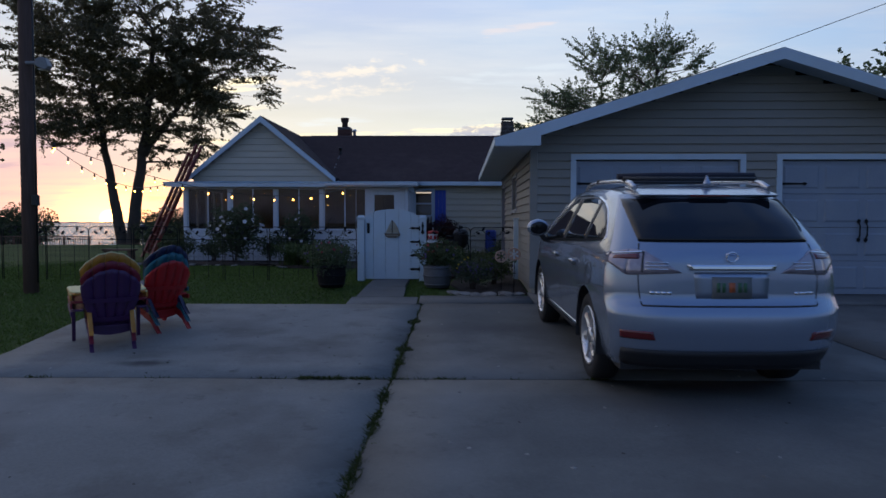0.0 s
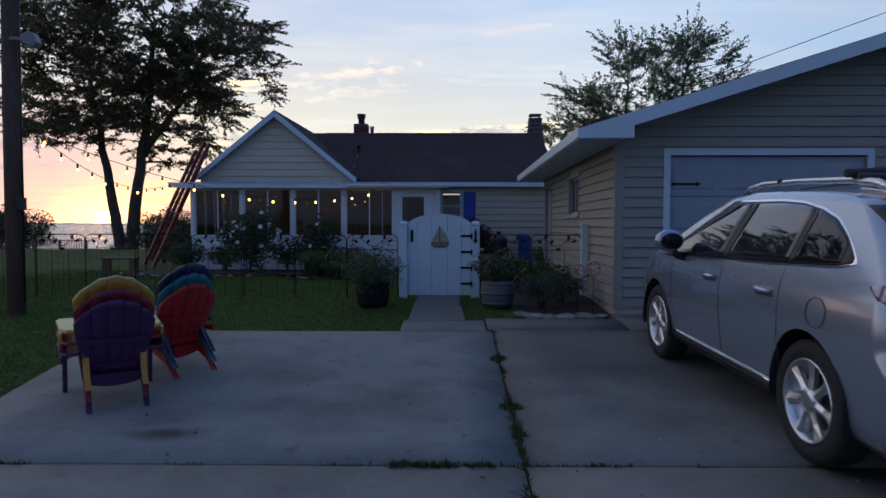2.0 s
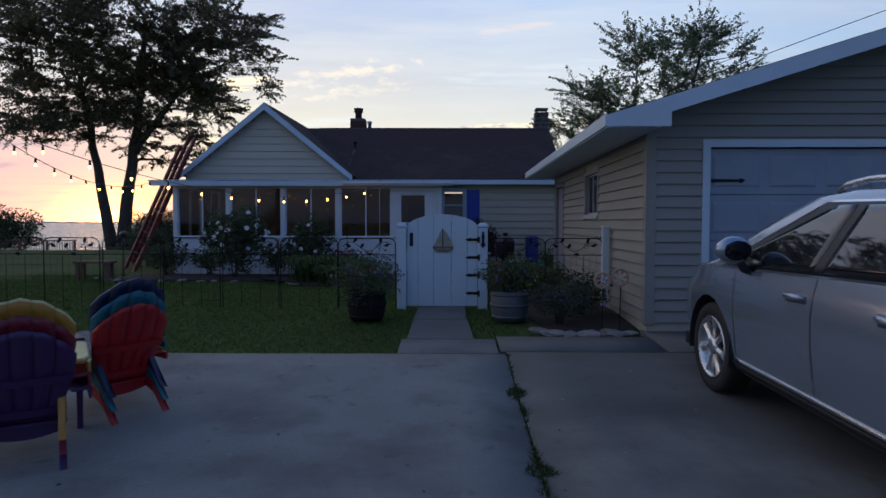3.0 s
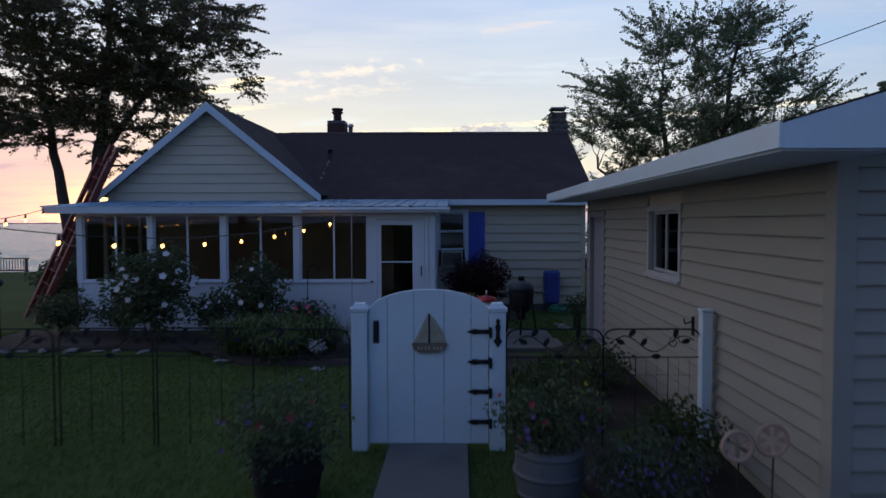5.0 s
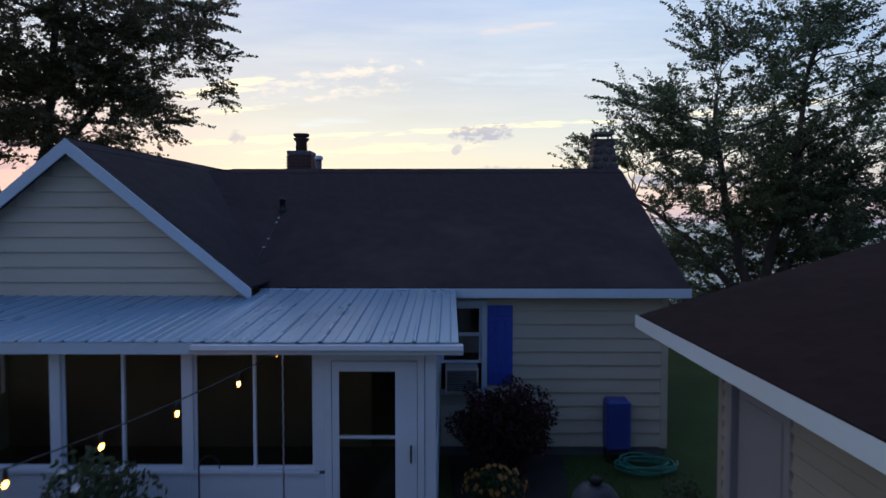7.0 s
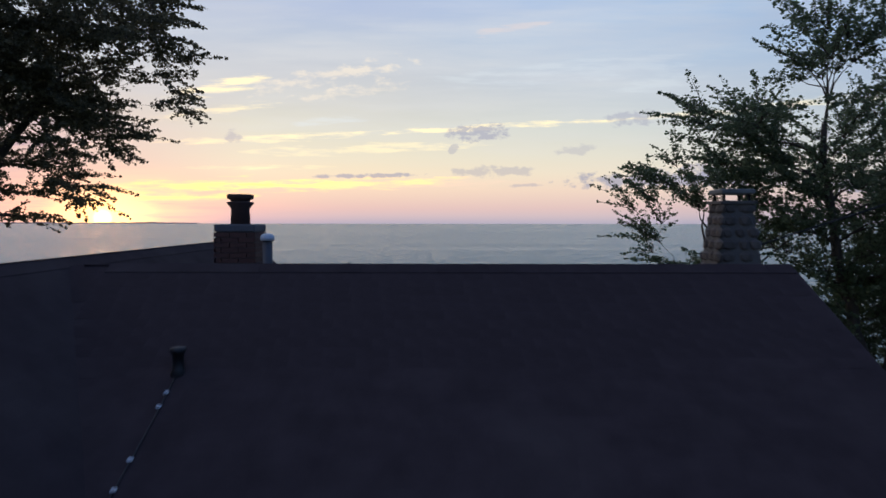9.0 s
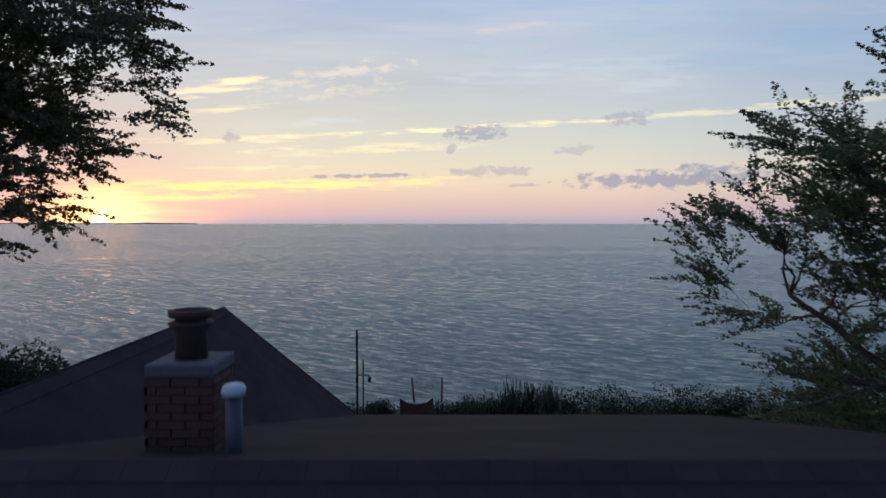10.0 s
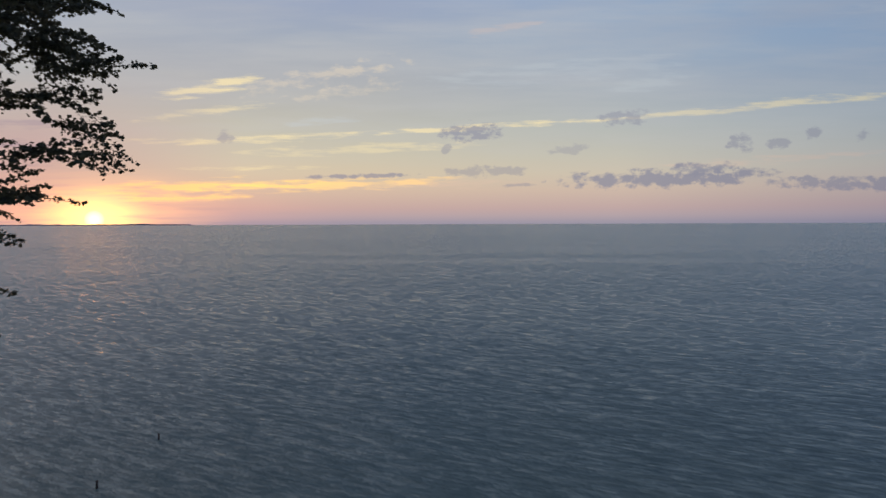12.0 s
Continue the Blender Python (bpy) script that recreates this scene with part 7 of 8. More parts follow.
def clump(name, at, height, spread, material, label, category, blades=160, seed=0, width=0.014):
    """Arching grass-like leaves from one root."""
    rnd = random.Random(seed)
    v, f = [], []
    for k in range(blades):
        t, r = rnd.uniform(0, 6.28), spread * rnd.uniform(0.25, 1)
        d, n = Vector((math.cos(t), math.sin(t), 0)), Vector((-math.sin(t), math.cos(t), 0))
        h, root = height * rnd.uniform(0.6, 1.1), Vector((rnd.gauss(0, spread * 0.18), rnd.gauss(0, spread * 0.18), 0))
        o = len(v)
        for j, (a, z) in enumerate(((0, 0), (0.28, 0.62), (0.65, 1.0), (1.0, 0.82))):
            p = root + d * r * a + Vector((0, 0, h * z))
            w = width * (1, 1, 0.75, 0.15)[j]
            v += [tuple(p - n * w / 2), tuple(p + n * w / 2)]
        f += [(o, o + 1, o + 3, o + 2), (o + 2, o + 3, o + 5, o + 4), (o + 4, o + 5, o + 7, o + 6)]
    e = thing(name, at, label, category)
    ob = new("leaf_mass", cloud_mesh("leaf_mass", v, f, material))
    ob.parent, ob["kind"] = e, "stuff"
    return e


PETAL_WHITE = mat("white_petal", (0.55, 0.54, 0.55), 0.6, var=0.05, bump=0)
LEAF_LILY = leaf_mat("daylily_leaves", (0.034, 0.066, 0.014), (0.084, 0.120, 0.032), 0.7, 0.25)
PETAL_PINK = mat("pink_petal", (0.42, 0.05, 0.09), 0.6, var=0.1, bump=0)
PETAL_PURPLE = mat("violet_petal", (0.07, 0.035, 0.15), 0.6, var=0.1, bump=0)
PETAL_RED = mat("red_petal", (0.17, 0.012, 0.016), 0.7, var=0.1, bump=0)
PETAL_GOLD = mat("golden_petal", (0.32, 0.13, 0.010), 0.6, var=0.15, bump=0)
PETAL_YELLOW = mat("yellow_petal", (0.6, 0.45, 0.03), 0.6, var=0.1, bump=0)


def bed(name, poly, z, label):
    bm = bmesh.new()
    cx, cy = sum(p[0] for p in poly) / len(poly), sum(p[1] for p in poly) / len(poly)
    fine = []
    for (a, b), (c, d) in zip(poly, poly[1:] + poly[:1]):
        n = max(1, int(math.hypot(c - a, d - b) / 0.25))
        fine += [(a + (c - a) * i / n, b + (d - b) * i / n) for i in range(n)]
    rings = []
    for s, h in ((1.0, -0.05), (0.985, 0.01), (0.9, 0.04), (0.6, 0.06), (0.3, 0.06)):
        rings.append([bm.verts.new((cx + (x - cx) * s, cy + (y - cy) * s, ground_z(x, y) + z + h + (0.02 * noise.noise((x * 6 * s, y * 6, s * 9)) if s < 0.98 else 0))) for x, y in fine])
    for a, b in zip(rings, rings[1:]):
        skin(bm, a, b)
    bm.faces.new(rings[-1])
    single(name, bm, MULCH, label, "flower bed", kind="structure")


bed("porch_bed", [(-7.4, 17.9), (-6.4, 17.35), (-4.6, 17.45), (-3.2, 17.3), (-2.4, 16.5), (-1.2, 16.3), (-0.50, 16.5), (-0.82, 19.15), (-6.4, 19.2), (-7.3, 19.2)], 0.0, "dark mulch bed along the porch wall")
bed("garage_bed", [(1.72, 11.52), (2.1, 11.34), (2.84, 11.46), (2.90, 18.2), (2.45, 18.15), (2.05, 17.9), (1.95, 16.4), (1.75, 14.0), (1.5, 12.6)], 0.0, "dark mulch bed beside the garage wall")
bed("path_bed", [(0.72, 13.5), (1.5, 13.4), (1.9, 15.0), (1.9, 16.9), (1.34, 17.3), (1.25, 18.4), (1.05, 19.5), (0.27, 19.5), (0.38, 17.2), (0.62, 15.2)], 0.0, "dark mulch bed beside the path")
bed("house_bed", [(0.5, 19.6), (1.1, 19.8), (1.9, 20.6), (2.1, 22.2), (0.4, 22.2)], 0.0, "dark mulch bed by the house wall")


def stones(points, rnd, size=(0.055, 0.12), label="rough pale edging stone round the bed", gaps=0.22):
    for x, y in points:
        if rnd.random() < gaps:
            continue
        bm = bmesh.new()
        bmesh.ops.create_icosphere(bm, subdivisions=2, radius=1.0)
        a, b, c = rnd.uniform(*size) * rnd.uniform(0.8, 1.6), rnd.uniform(*size) * 0.8, rnd.uniform(*size) * 0.34
        for v in bm.verts:
            k = 1 + 0.55 * noise.noise(v.co * 1.9 + Vector((x * 3, y * 3, 0)))
            v.co = Vector((v.co.x * a * k, v.co.y * b * k, v.co.z * c * k))
        bmesh.ops.transform(bm, matrix=pose(0, 0, 0, rnd.uniform(-8, 8), rnd.uniform(-8, 8), rnd.uniform(0, 360)), verts=bm.verts)
        ob = single("edging_stone", bm, STONE, label, "stone", "edging stones")
        ob.location = (x, y, ground_z(x, y) + c * 0.45)


def along(poly, step, rnd):
    out = []
    for (a, b), (c, d) in zip(poly, poly[1:]):
        n = max(1, int(math.hypot(c - a, d - b) / step))
        out += [(a + (c - a) * (i + rnd.uniform(-.2, .2)) / n, b + (d - b) * (i + rnd.uniform(-.2, .2)) / n) for i in range(n)]
    return out


rnd = random.Random(21)
stones(along([(-7.4, 17.85), (-6.4, 17.28), (-4.6, 17.38), (-3.2, 17.22), (-2.4, 16.42), (-1.2, 16.22), (-0.78, 16.5)], 0.34, rnd), rnd)
stones(along([(-0.58, 16.7), (-0.85, 19.0)], 0.36, rnd), rnd, (0.04, 0.08), gaps=0.4)
stones(along([(1.55, 11.46), (1.95, 11.28), (2.40, 11.31), (2.86, 11.42)], 0.20, rnd), rnd, (0.09, 0.14), "flat grey edging stone round the garage bed", 0.0)
stones(along([(2.66, 19.95), (2.74, 19.5), (2.95, 19.0)], 0.2, rnd), rnd, (0.07, 0.13), "small pale stone at the lawn's edge")

shrub("rose_of_sharon", (-4.35, 17.95, 0), (0.72, 0.55, 0.74), LEAF_DARK, "dark leafy hibiscus bush with large white blooms", "shrub", 0.085, 4200, 31, PETAL_WHITE, 20, 0.058)
shrub("rose_of_sharon", (-2.75, 18.35, 0), (0.50, 0.42, 0.62), LEAF_DARK, "upright dark hibiscus bush with few white blooms", "shrub", 0.08, 3000, 32, PETAL_WHITE, 7, 0.054)
shrub("low_shrub", (-3.55, 18.5, 0), (0.42, 0.35, 0.34), LEAF_DARK, "low dark green shrub against the porch", "shrub", 0.07, 1300, 33, PETAL_WHITE, 3, 0.04)
shrub("low_shrub", (-6.15, 18.55, 0), (0.55, 0.4, 0.33), LEAF_DARK, "rounded dark shrub at the porch corner", "shrub", 0.07, 1800, 34)
shrub("low_shrub", (-8.5, 22.6, 0), (0.75, 0.7, 0.52), LEAF_DARK, "dark shrub beyond the ladder", "shrub", 0.09, 3200, 35)
shrub("low_shrub", (-5.2, 18.6, 0), (0.4, 0.35, 0.28), LEAF_DARK, "small dark shrub below the porch sill", "shrub", 0.07, 1100, 36, PETAL_WHITE, 2, 0.04)
shrub("rose_bush", (-1.95, 18.45, 0), (0.48, 0.36, 0.26), LEAF_MID, "low rose bush with pink blooms", "shrub", 0.06, 1500, 37, PETAL_PINK, 9, 0.045)
shrub("burgundy_shrub", (1.15, 21.3, 0), (0.68, 0.55, 0.56), LEAF_RED, "rounded burgundy-leaved shrub by the house wall", "shrub", 0.055, 13000, 38)
shrub("chrysanthemum", (0.95, 20.25, 0), (0.36, 0.32, 0.24), LEAF_MID, "mound of golden chrysanthemums", "flowers", 0.045, 1500, 39, PETAL_GOLD, 70, 0.032, 0.08, False)
shrub("catmint", (1.92, 11.95, 0), (0.42, 0.36, 0.24), LEAF_GREY, "grey-green catmint spilling by the garage bed", "shrub", 0.035, 3600, 40, PETAL_PURPLE, 60, 0.014, 0.04)
shrub("catmint", (2.35, 12.6, 0), (0.36, 0.40, 0.26), LEAF_MID, "leafy perennial against the garage wall", "shrub", 0.045, 1900, 41, PETAL_PURPLE, 12, 0.016, 0.06)
shrub("catmint", (1.55, 14.0, 0), (0.45, 0.5, 0.28), LEAF_MID, "mixed perennials in the bed behind the fence", "shrub", 0.05, 2400, 42, PETAL_YELLOW, 8, 0.03, 0.06)
shrub("catmint", (2.3, 15.2, 0), (0.42, 0.8, 0.24), LEAF_DARK, "dark perennials along the garage wall", "shrub", 0.05, 2400, 43, PETAL_PURPLE, 8, 0.022, 0.05)
shrub("low_shrub", (2.98, 19.75, 0), (0.24, 0.36, 0.24), LEAF_DARK, "small dark plant behind the garage corner", "shrub", 0.05, 900, 48)
shrub("catmint", (0.62, 18.0, 0), (0.22, 0.55, 0.16), LEAF_DARK, "low dark perennials between path and grill", "shrub", 0.045, 1300, 49)
shrub("phlox", (0.64, 16.2, 0), (0.2, 0.3, 0.14), LEAF_MID, "small pale pink flowers beside the path", "flowers", 0.035, 700, 44, mat("pale_pink_petal", (0.55, 0.35, 0.42), 0.6, bump=0), 16, 0.028, 0.05)
shrub("dusty_miller", (-0.98, 18.05, 0), (0.20, 0.2, 0.15), leaf_mat("silver_leaves", (0.30, 0.32, 0.33), (0.5, 0.52, 0.52)), "silvery white foliage plant in the bed", "flowers", 0.06, 420, 45)
shrub("dusty_miller", (-0.92, 17.15, 0), (0.15, 0.15, 0.10), bpy.data.materials["silver_leaves"], "small silvery plant in the bed", "flowers", 0.05, 300, 46)
shrub("dusty_miller", (-1.35, 16.6, 0), (0.14, 0.14, 0.09), bpy.data.materials["silver_leaves"], "small silvery plant at the bed's edge", "flowers", 0.05, 260, 47)
for i, (x, y, h) in enumerate(((-2.55, 17.05, 0.55), (-1.5, 17.25, 0.48), (-2.1, 17.5, 0.50), (-1.95, 16.75, 0.36))):
    clump("daylily", (x, y, 0.03), h, 0.66, LEAF_LILY, "arching green daylily clump in the porch bed", "plant", 340, 60 + i, 0.02)
for i, (x, y, h) in enumerate(((1.2, 13.7, 0.5), (1.7, 14.8, 0.45), (0.95, 15.6, 0.4))):
    clump("iris_clump", (x, y, 0.03), h, 0.28, LEAF_MID, "upright sword-leaved clump in the bed", "plant", 80, 80 + i, 0.018)

BARREL = mat("grey_resin_barrel", (0.095, 0.10, 0.112), 0.55, var=0.2, s1=5, s2=60, stretch=(1, 1, 0.2))
DARK_BARREL = mat("dark_barrel", (0.013, 0.013, 0.014), 0.8, var=0.2, s1=5, s2=60, stretch=(1, 1, 0.2), spec=0.15)


def barrel_planter(at, material, label, seed, flowers, spill=0.0, r=0.26, h=0.40):
    b = thing("barrel_planter", at, label, "planter")
    x, y, z = at
    prof = [(r * 0.80, 0.0), (r * 0.93, h * 0.25), (r * 0.99, h * 0.5), (r * 0.97, h * 0.8), (r * 0.93, h), (r * 0.86, h), (r * 0.86, h - 0.05), (0.02, h - 0.05)]
    part("tub", lathe(bmesh.new(), [(a, z + q) for a, q in prof], 28, (x, y, 0)), material, b)
    for q, k in ((0.12, 0.885), (0.5, 1.0), (0.86, 0.965)):
        part("hoop", lathe(bmesh.new(), [(r * k - 0.01, z + h * q), (r * k + 0.008, z + h * q), (r * k + 0.008, z + h * q + 0.03), (r * k - 0.01, z + h * q + 0.03)], 28, (x, y, 0)), material, b)
    s = shrub("potted_flowers", (x, y, z + h - 0.06 - spill), (0.42 + 0.4 * spill, 0.38 + 0.4 * spill, 0.26 + 0.6 * spill), LEAF_DARK, "trailing potted flowers filling the barrel", "flowers", 0.042, 3000, seed, flowers[0], 8, 0.024, 0.0)
    for fl in flowers[1:]:
        rr = random.Random(seed + 9)
        for _ in range(6):
            d = Vector((rr.gauss(0, 1), rr.gauss(-0.7, 0.8), abs(rr.gauss(0, 0.8)))).normalized()
            bm = bmesh.new()
            flower_mesh(bm, Vector((x, y, z + h + 0.16)) + Vector((d.x * 0.44, d.y * 0.4, d.z * 0.24)), 0.026, d)
            part("flower", bm, fl, s)


barrel_planter((1.27, 12.2, ground_z(0, 12.2)), BARREL, "grey half-barrel planter beside the gate", 101, (PETAL_RED, PETAL_PURPLE))
barrel_planter((-0.66, 12.2, ground_z(0, 12.2)), DARK_BARREL, "dark half-barrel planter by the gate post", 102, (PETAL_PURPLE, PETAL_RED), 0.18)

# ---- garden ornaments and gear ----
lh = thing("toy_lighthouse", (1.07, 16.68, 0), "red and white wooden garden lighthouse", "ornament")
RED_PAINT = mat("red_paint", (0.38, 0.02, 0.025), 0.45, var=0.12, bump=0.05)
for k in range(8):
    bm = bmesh.new()
    t0, t1 = math.pi / 4 * (k - 0.5), math.pi / 4 * (k + 0.5)
    vs = [bm.verts.new((1.07 + r * math.cos(t), 16.68 + r * math.sin(t), z)) for r, z, t in ((0.235, 0.04, t0), (0.235, 0.04, t1), (0.135, 0.64, t1), (0.135, 0.64, t0))]
    vi = [bm.verts.new((v.co.x * 1.0 - (v.co.x - 1.07) * 0.08, v.co.y - (v.co.y - 16.68) * 0.08, v.co.z)) for v in vs]
    bm.faces.new(vs)
    for i in range(4):
        bm.faces.new((vs[i], vi[i], vi[(i + 1) % 4], vs[(i + 1) % 4]))
    part("tower_board", bm, RED_PAINT if k % 2 else WHITE, lh)


def octagon(z0, z1, r0, r1, sides=8):
    return lathe(bmesh.new(), [(r0, z0), (r1, z1)], sides, (1.07, 16.68, 0))


part("base", octagon(0.0, 0.04, 0.28, 0.28), WHITE, lh)
part("gallery", octagon(0.64, 0.69, 0.24, 0.23), WHITE, lh)
lantern = part("lantern_room", octagon(0.69, 0.87, 0.125, 0.12), WHITE, lh)
for k in range(8):
    t = math.pi / 4 * k + math.pi / 8
    bm = box(0.1, 0.125, -0.028, 0.028, 0.73, 0.82)
    bmesh.ops.transform(bm, matrix=pose(1.07, 16.68, 0, 0, 0, math.degrees(t)), verts=bm.verts)
    part("lantern_pane", bm, RED_PAINT, lantern)
    bm = bmesh.new()
    tube(bm, [(1.07 + 0.215 * math.cos(t), 16.68 + 0.215 * math.sin(t), 0.69), (1.07 + 0.215 * math.cos(t), 16.68 + 0.215 * math.sin(t), 0.78)], 0.008, 5)
    part("rail_post", bm, BLACK, lh)
part("roof", octagon(0.87, 0.93, 0.155, 0.12), RED_PAINT, lh)
part("dome", octagon(0.93, 0.95, 0.12, 0.03), RED_PAINT, lh)
part("finial", octagon(0.95, 1.02, 0.018, 0.012), STEEL, lh)

pav = thing("paving_slab", (1.88, 18.4, 0), "grey concrete paving slabs under the grill", "paving")
for x0, x1, y0, y1 in ((1.44, 2.29, 18.35, 19.24), (1.39, 2.36, 17.46, 18.31)):
    part("slab", box(x0, x1, y0, y1, -0.05, 0.045, 0.01), CONCRETE_DARK, pav)
G = (1.80, 18.78, 0)
grill = thing("kettle_grill", (G[0], G[1], 0.045), "black egg-shaped grill with a grey domed lid on thin legs", "grill")
for lx, ly in ((-0.03, -0.21), (0.27, 0.05), (-0.25, 0.08)):
    bm = bmesh.new()
    tube(bm, [(G[0] + lx, G[1] + ly, 0.046), (G[0] + lx * 0.75, G[1] + ly * 0.75, 0.60)], 0.017, 7)
    part("leg", bm, BLACK, grill)
part("ash_pot", lathe(bmesh.new(), [(0.02, 0.29), (0.07, 0.29), (0.09, 0.41), (0.07, 0.415)], 18, G), BLACK, grill)
part("bowl", lathe(bmesh.new(), [(0.07, 0.41), (0.16, 0.46), (0.21, 0.58), (0.225, 0.78), (0.22, 0.80)], 24, G), BLACK, grill)
lid = part("lid", lathe(bmesh.new(), [(0.225, 0.805), (0.215, 0.87), (0.165, 0.94), (0.08, 0.975), (0.04, 0.98)], 24, G), mat("grey_enamel", (0.045, 0.05, 0.06), 0.55, var=0.15, spec=0.3), grill)
part("vent", lathe(bmesh.new(), [(0.05, 0.98), (0.05, 1.01), (0.075, 1.015), (0.04, 1.05)], 12, G), BLACK, lid)
for s in (-1, 1):
    part("side_shelf", box(G[0] + min(s * 0.23, s * 0.42), G[0] + max(s * 0.23, s * 0.42), G[1] - 0.13, G[1] + 0.13, 0.76, 0.78), BLACK, grill)
reel = thing("hose_reel", (2.86, 22.05, 0.0), "blue plastic hose reel box by the house wall", "hose reel")
BLUE_PLASTIC = mat("blue_plastic", (0.03, 0.055, 0.26), 0.45, var=0.12)
part("case", box(2.68, 3.03, 21.90, 22.20, 0.16, 0.90, 0.04), BLUE_PLASTIC, reel)
part("lid", box(2.67, 3.04, 21.88, 22.21, 0.905, 0.95, 0.015), BLUE_PLASTIC, reel)
part("drum", lathe(bmesh.new(), [(0.13, 21.86), (0.13, 21.899)], 18), BLACK_PLASTIC, reel)
reel.children[-1].matrix_basis = pose(0, 0, 0)
for v in reel.children[-1].data.vertices:
    p = v.co + Vector((2.86, 22.05, 0))
    v.co = Vector((p.x - 2.86, p.z - 22.05, p.y - 22.05 + 0.55))
for x in (2.70, 2.99):
    part("foot", box(x, x + 0.04, 21.92, 22.18, -0.02, 0.16), BLACK_PLASTIC, reel)
hose = thing("garden_hose", (3.15, 21.6, 0), "loosely coiled green garden hose on the grass", "hose")
bm = bmesh.new()
pts = []
for i in range(150):
    t = i / 149 * 2 * math.pi * 6
    pts.append((3.15 + (0.36 + 0.07 * math.sin(t * 0.37)) * math.cos(t), 21.6 + (0.27 + 0.06 * math.cos(t * 0.53)) * math.sin(t), 0.04 + 0.02 * (i / 25) + 0.015 * math.sin(t * 2.3)))
tube(bm, pts, 0.013, 6)
part("coil", bm, mat("green_hose", (0.02, 0.20, 0.13), 0.4, var=0.1), hose)

for i, (x, z, r) in enumerate(((2.38, 0.56, 0.095), (2.60, 0.60, 0.10))):
    o = thing("wheel_ornament", (x, 11.62, 0), "tan metal wheel ornament on a garden stake", "ornament", "wheel ornaments")
    RUST = mat("pinkish_rusted_tin", (0.42, 0.27, 0.20), 0.6, var=0.2) if i == 0 else bpy.data.materials["pinkish_rusted_tin"]
    bm = bmesh.new()
    tube(bm, [(x, 11.62, -0.1), (x + 0.01, 11.62, z - r)], 0.006, 5)
    part("stake", bm, BLACK, o)
    bm = bmesh.new()
    circ = [Vector((x + r * math.cos(t), 11.62, z + r * math.sin(t))) for t in [2 * math.pi * k / 20 for k in range(21)]]
    tube(bm, circ, 0.014, 6, False)
    rim_part = part("rim", bm, RUST, o)
    for k in range(6):
        t = math.pi / 3 * k
        bm = bmesh.new()
        prism(bm, [(x + 0.02 * math.cos(t), z + 0.02 * math.sin(t)), (x + r * math.cos(t + 0.35), z + r * math.sin(t + 0.35)), (x + r * math.cos(t - 0.25), z + r * math.sin(t - 0.25))], 1, 11.617, 11.623)
        part("blade", bm, RUST, o)
hook = thing("shepherd_hook", (-1.95, 18.75, 0), "thin black shepherd hook in the bed", "hook")
bm = bmesh.new()
tube(bm, [(-1.95, 18.75, -0.1), (-1.95, 18.75, 1.15)] + [(-1.95 + 0.10 - 0.10 * math.cos(t), 18.75, 1.15 + 0.10 * math.sin(t)) for t in (0.5, 1.1, 1.6, 2.2, 2.8, 3.4)], 0.008, 6)
part("rod", bm, BLACK, hook)
chain = thing("rain_chain", (-1.2, 18.95, 0), "thin rain chain hanging from the gutter", "chain")
bm = bmesh.new()
tube(bm, [(-1.2 + 0.006 * math.sin(i * 2.4), 18.95 + 0.006 * math.cos(i * 2.4), 2.18 - i * 0.045) for i in range(48)], 0.009, 5)
part("strand", bm, STEEL, chain)
mn = thing("wall_bracket", (2.84, 13.6, 0.95), "small dark iron hook on the garage wall", "hook")
part("plate", box(2.80, 2.823, 13.6, 13.63, 0.92, 1.10), BLACK, mn, bevel=0.004)
bm = bmesh.new()
tube(bm, [(2.80, 13.615, 1.05), (2.735, 13.615, 1.03), (2.725, 13.615, 1.08)], 0.007, 5)
part("hook", bm, BLACK, mn)
# the garage and all that is fixed to it stand about one degree askew to the house
ASKEW = Matrix.Translation((GX0, GY0, 0)) @ Matrix.Rotation(radians(-0.9), 4, "Z") @ Matrix.Translation((-GX0, -GY0, 0))
for fixed in (garage, *garage_doors, side_window, sd, mn):
    fixed.matrix_world = ASKEW @ ROOT[fixed]
rail = thing("path_rail", (0.45, 18.3, 0), "low black iron hand rail beside the path", "rail")
for y in (17.3, 18.9):
    bm = bmesh.new()
    tube(bm, [(0.42, y, -0.05), (0.42, y, 0.72)], 0.014, 6)
    part("post", bm, BLACK, rail)
bm = bmesh.new()
tube(bm, [(0.42, 17.3, 0.72), (0.42, 18.9, 0.72)], 0.014, 6)
part("top_bar", bm, BLACK, rail)
bench = thing("garden_bench", (-7.35, 17.6, 0), "small dark wooden bench by the bed", "bench")
part("seat", box(-7.75, -6.95, 17.45, 17.8, 0.38, 0.43), DECK_WOOD, bench, bevel=0.006)
for x in (-7.70, -7.07):
    for y in (17.48, 17.71):
        part("leg", box(x, x + 0.07, y, y + 0.06, -0.03, 0.379), DECK_WOOD, bench)
ball = thing("gazing_ball", (-6.95, 18.1, 0), "dark gazing ball on a thin stand", "ornament")
bm = bmesh.new()
tube(bm, [(-6.95, 18.1, -0.05), (-6.95, 18.1, 0.95)], 0.012, 6)
part("stand", bm, BLACK, ball)
bm = bmesh.new()
bmesh.ops.create_uvsphere(bm, u_segments=18, v_segments=10, radius=0.075)
bmesh.ops.translate(bm, verts=bm.verts, vec=(-6.95, 18.1, 1.01))
part("globe", bm, mat("dark_mirror_glass", (0.05, 0.05, 0.06), 0.08, 0.6, bump=0), ball)

